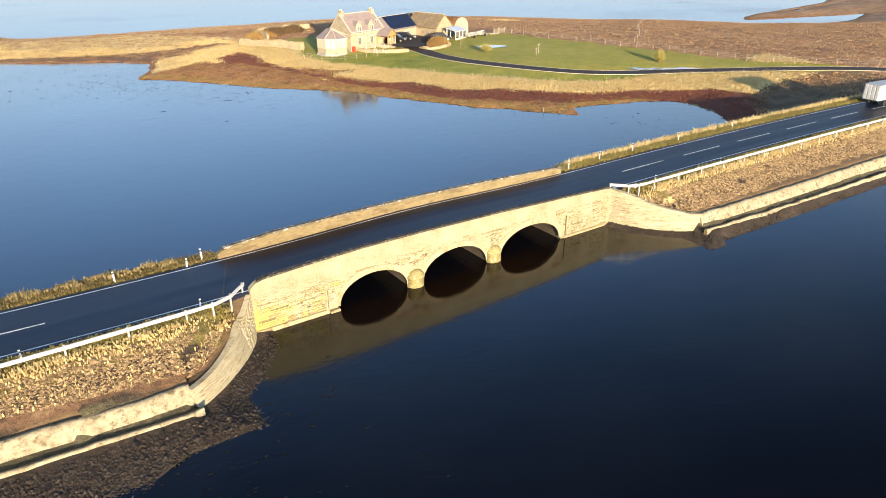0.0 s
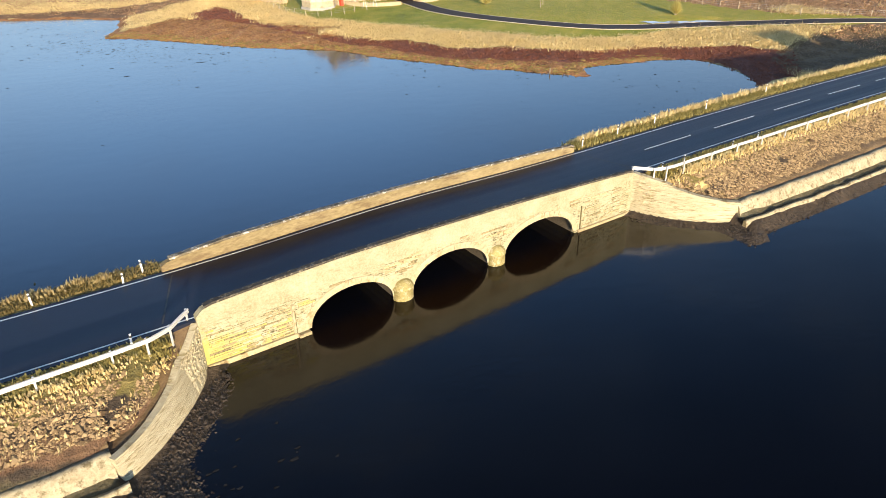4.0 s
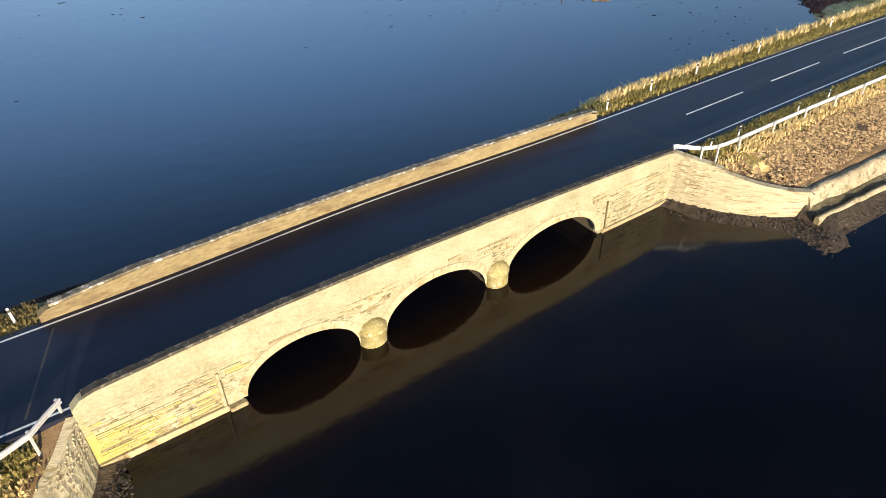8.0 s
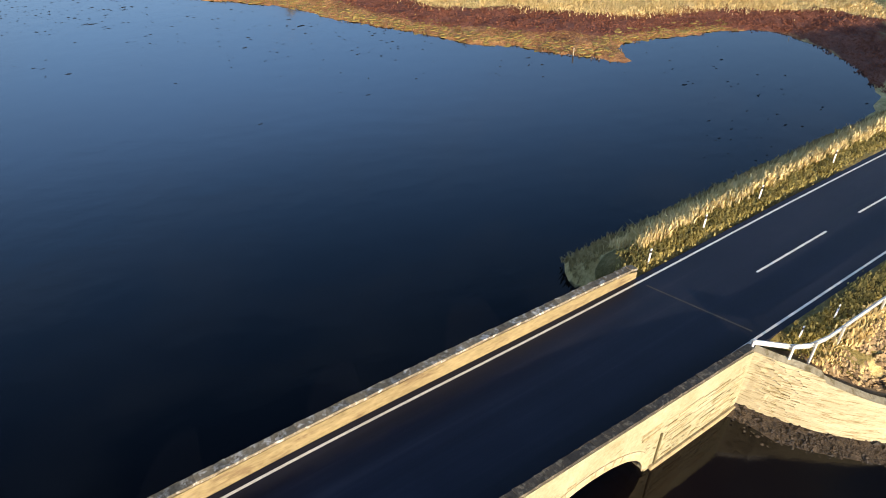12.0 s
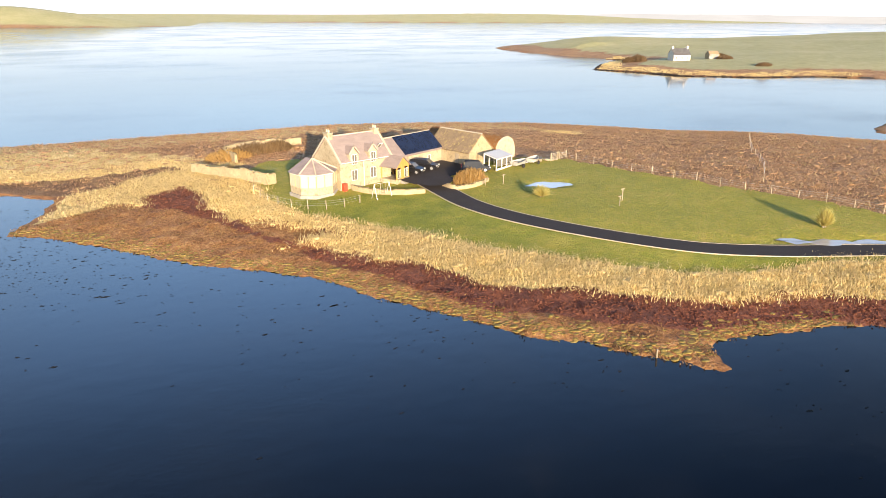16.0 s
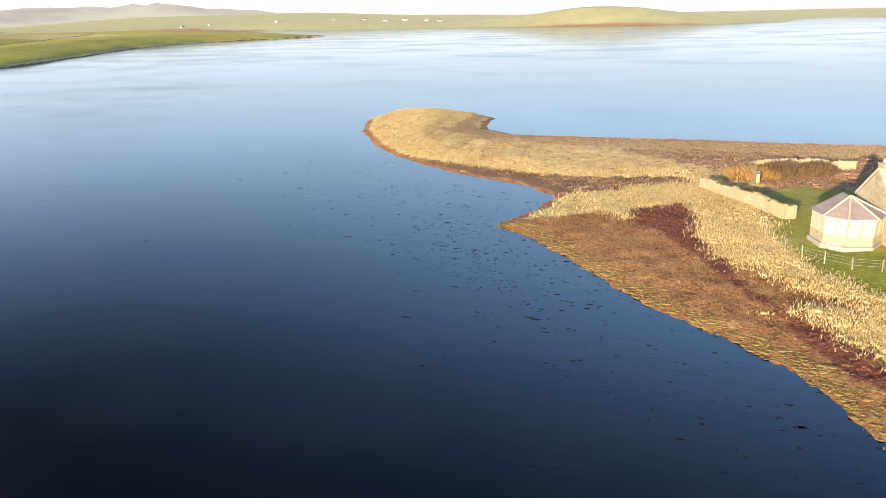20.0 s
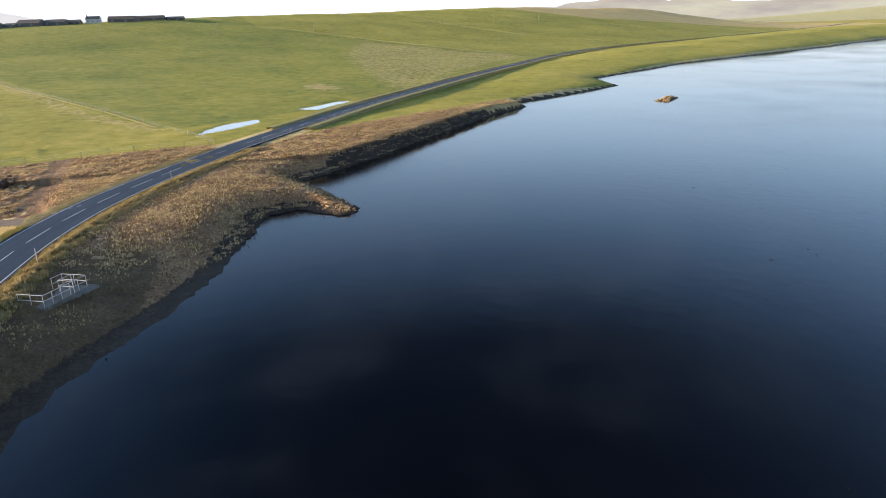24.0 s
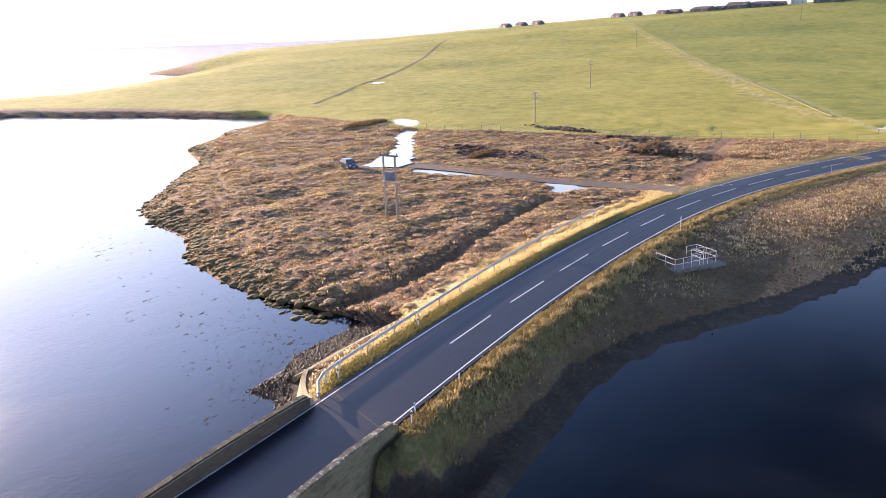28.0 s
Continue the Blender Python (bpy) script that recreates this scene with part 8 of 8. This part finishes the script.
for x, y in ((-369, -86), (-522, -18), (-555, 61), (-586, 142), (-683, 293), (-731, 376), (-782, 462), (-828, 551), (-204, -54)):
    power_pole(x, y, 9.0, 30)


M_DARKCONCRETE = surface("dark_concrete", (0.10, 0.095, 0.085), (0.24, 0.225, 0.20), 0.9, 0, 6, 0.8, 0.4, 0.03)


def platform():
    z = 2.25
    p = thing("gauge_platform", "concrete platform with galvanised handrails on the bank", "platform", -38.4, 13.9, z, 146)
    p.matrix_basis = p.matrix_basis @ Matrix.Diagonal((0.80, 0.9, 1.0, 1))
    part("deck", slab((-3.4, -1.6, -2.2), (3.4, 1.6, 0.0), 0.04), M_DARKCONCRETE, p, "weathered dark concrete deck")
    part("pier", slab((3.4, -1.5, -2.2), (5.0, 0.6, -0.35), 0.04), M_DARKCONCRETE, p)

    def rail(points, gate=False):
        for (ax, ay), (bx, by) in zip(points[:-1], points[1:]):
            part("rail", rods([((ax, ay, h), (bx, by, h)) for h in (0.55, 1.08)], 0.035, 6), M_GALV, p)
            n = max(1, round(math.hypot(bx - ax, by - ay) / 1.4))
            for i in range(n + 1):
                x, y = ax + (bx - ax) * i / n, ay + (by - ay) * i / n
                part("upright", rods([((x, y, -0.05), (x, y, 1.1))], 0.035, 6), M_GALV, p)
    rail([(-3.2, 1.4), (-3.2, -1.45), (3.2, -1.45), (3.2, 1.4)])
    rail([(1.2, -1.45), (1.2, 0.3), (3.2, 0.3)])
    rail([(3.2, 1.4), (1.6, 1.4)])
    s = thing("sign_post", "thin bare roadside post on the bank", "post", -46.2, 11.6, height_at(-46.2, 11.6))
    part("shaft", rods([((0, 0, -0.3), (0, 0, 1.7))], 0.045, 6), M_GALV, s)


platform()


def cottage(x, y, L, D, W, R, turn, wall, roof, label, name="cottage", stacks=2, sink=0.3):
    h = thing(name, label, "house" if name == "cottage" else "farm building", x, y, height_at(x, y) - sink, turn, group="far buildings")
    shell(h, L, D, W + sink, R, wall)
    roof_slopes(h, L, D, W + sink, R, roof, label="", ridge=False)
    for k in range(stacks):
        chimney(h, (-1 + 2 * k) * (L / 2 - 0.5), W + sink + R - 0.2, 1, mat=wall)
    for i in range(3 if stacks else 2):
        if stacks:
            window(h, 0.9, 1.2, Matrix.Translation((-L / 3 + i * L / 3, -D / 2 - 0.02, sink + 0.9)), 1, None, False)
        else:
            part("door", slab((-L / 3 + i * L / 2 - 1.2, -D / 2 - 0.05, sink), (-L / 3 + i * L / 2 + 1.2, -D / 2 + 0.02, sink + 2.4)), M_GREY, h)
    return h


M_SHED = surface("shed_cladding", (0.09, 0.08, 0.07), (0.20, 0.175, 0.145), 0.8, 0, 4, 0.5, 0.2, 0.02)
M_SHEDROOF = surface("brown_sheet_roof", (0.07, 0.058, 0.048), (0.19, 0.16, 0.13), 0.7, 0, 4, 0.4, 0.2, 0.02)
M_TIN = surface("dark_tin_roof", (0.06, 0.06, 0.065), (0.14, 0.14, 0.145), 0.6, 0.1, 4, 0.5, 0.2, 0.02)
spots = sow(-165, -140, 155, 182, 2500, lambda x, y, z, r: inside(x, y, SKERRY) > -0.8, 56)
stones("skerry_rocks", spots, 0.45, M_RUBBLE, "pale weathered rocks of a low skerry", "stones", 57)
cottage(319, 261.5, 9.4, 6.4, 3.0, 3.0, -20, M_WHITEWALL, M_TIN, "white harled cottage with dark roof across the water")
cottage(327, 265.5, 6.5, 5.4, 2.5, 2.5, 60, M_WHITEWALL, M_TIN, "white rear wing of the far cottage", stacks=1)
cottage(339, 256.5, 5.6, 4.6, 2.0, 1.9, -20, M_BARNWALL, M_FLAG, "small stone byre near the far cottage", "byre", 0)
for x, y, rx, ry, h in ((303, 273, 4, 3, 3.5), (298, 276, 5, 3, 3.0), (307, 279, 4, 3, 4.0), (341, 250, 5, 4, 2.2), (352, 262, 6, 4, 2.5)):
    bush(x, y, rx, ry, h, 900, M_BROWNTWIG, "dark bare shrubs beside the far cottage", "shrub", 0.5)
bush(326, 216, 5, 3, 2.0, 900, M_BROWNTWIG, "dark bare shrubs on the far shore", "shrub", 0.5)
spots = sow(255, 350, 175, 320, 26000, lambda x, y, z, r: (inside(x, y, EAST) > -0.6) & (inside(x, y, EAST) < 2.0 + 1.2 * ripple(x, y, 9, 2)), 52)
stones("rocky_rim", spots, 0.34, M_DARKSTONE, "dark rocks along the shore of the far headland", "stones", 53)
spots = sow(255, 360, 175, 330, 9000, lambda x, y, z, r: (inside(x, y, EAST) > 2.5) & (inside(x, y, EAST) < 12 + 6 * ripple(x, y, 22, 4)), 54)
tufts("dry_grass", spots, 6, 0.45, 0.3, 0.6, M_REED, "pale dead grass over the far headland", "grass", 55, 1.0)
for x, y, L, D, W, R, turn, sink in ((-646, -106, 17, 16, 2.0, 1.5, 70, 0.8), (-650, -92, 9, 12, 1.6, 1.2, 75, 0.8), (-652, -78, 18, 16, 2.6, 2.0, 75, 0.6), (-655, -60, 16, 14, 2.4, 1.7, 80, 0.6), (-662, -48, 12, 10, 1.8, 1.3, 80, 0.8), (-672, -10, 22, 12, 2.8, 1.8, 82, 0.5), (-686, 12, 26, 12, 2.2, 1.6, 84, 0.9), (-690, 34, 16, 10, 1.5, 1.2, 84, 0.9)):
    cottage(x, y, L, D, W * 0.8, R * 1.5, turn, M_SHED, M_SHEDROOF, "long dark farm shed on the hill", "farm_shed", 0, sink)
cottage(-660, -32, 11, 7, 3.4, 2.2, 80, M_WHITEWALL, M_TIN, "white farmhouse among dark sheds on the hill", stacks=1)
for x, y in ((-598, -277), (-605, -264), (-612, -250), (-630, -178), (-636, -164), (-641, -140), (-644, -130)):
    cottage(x, y, 11, 7, 1.7, 1.9, 62, M_SHED, M_SHEDROOF, "small far farm building on the ridge", "farm_shed", 0)
r = random.Random(90)
for i in range(15):
    x, y = r.uniform(-1500, -350), r.uniform(2080, 2500)
    cottage(x, y, r.uniform(9, 15), 7, 2.6, 2.6, r.uniform(0, 180), M_WHITEWALL, M_TIN, "tiny pale house on the far shore")


# ---- distance: pale hills beyond the loch and the sea ----
def backdrop(name, near, far_r, a0, a1, heights, seed, col, label, other=None, patch=0.004):
    """A ridge far beyond the rest, haze painted into its glowing colour."""
    m, n, l = nodes_of(name)
    n.clear()
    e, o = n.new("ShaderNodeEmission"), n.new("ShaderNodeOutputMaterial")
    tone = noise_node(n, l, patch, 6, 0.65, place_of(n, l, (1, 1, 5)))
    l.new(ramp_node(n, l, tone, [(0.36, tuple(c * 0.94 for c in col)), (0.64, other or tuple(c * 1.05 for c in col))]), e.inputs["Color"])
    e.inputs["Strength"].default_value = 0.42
    l.new(e.outputs[0], o.inputs["Surface"])
    k = 90
    a = np.radians(np.linspace(a0, a1, k))
    u = np.linspace(0, 1, k)
    h = np.interp(u, np.linspace(0, 1, len(heights)), heights)
    rr = np.random.default_rng(seed)
    h = np.convolve(np.pad(h, 4, "edge"), np.ones(9) / 9, "valid") * (1 + 0.05 * np.sin(u * 60 + seed) + 0.03 * rr.normal(0, 1, k))
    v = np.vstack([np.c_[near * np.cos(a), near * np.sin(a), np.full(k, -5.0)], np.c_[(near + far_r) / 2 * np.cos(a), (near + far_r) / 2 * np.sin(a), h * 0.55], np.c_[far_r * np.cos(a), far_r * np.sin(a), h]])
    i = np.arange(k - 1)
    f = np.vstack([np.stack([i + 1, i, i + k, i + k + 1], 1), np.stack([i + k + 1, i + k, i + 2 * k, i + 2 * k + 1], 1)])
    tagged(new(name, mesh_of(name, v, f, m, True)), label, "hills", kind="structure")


backdrop("backdrop_hills", 4250, 4600, 186, 246, [60, 190, 235, 225, 215, 150, 60, 120, 250, 330, 360, 300, 200, 90, 30, 25, 20], 1, (0.86, 0.88, 0.93), "pale blue mountains beyond the sea, haze painted in")
backdrop("backdrop_low_hills", 4300, 4650, 246, 546, [15, 20, 28, 20, 18, 25, 32, 26, 36, 50, 40, 34, 45, 60, 55, 45, 40, 45], 2, (0.86, 0.86, 0.84), "low land far beyond the water, paled by painted haze")
backdrop("backdrop_north_hills", 4150, 4450, 98, 166, [34, 40, 46, 54, 80, 124, 136, 108, 108, 148, 150, 120, 95, 70, 40], 3, (0.58, 0.54, 0.52), "brown moorland hills far up the loch under painted haze", (0.74, 0.74, 0.60), 0.0022)
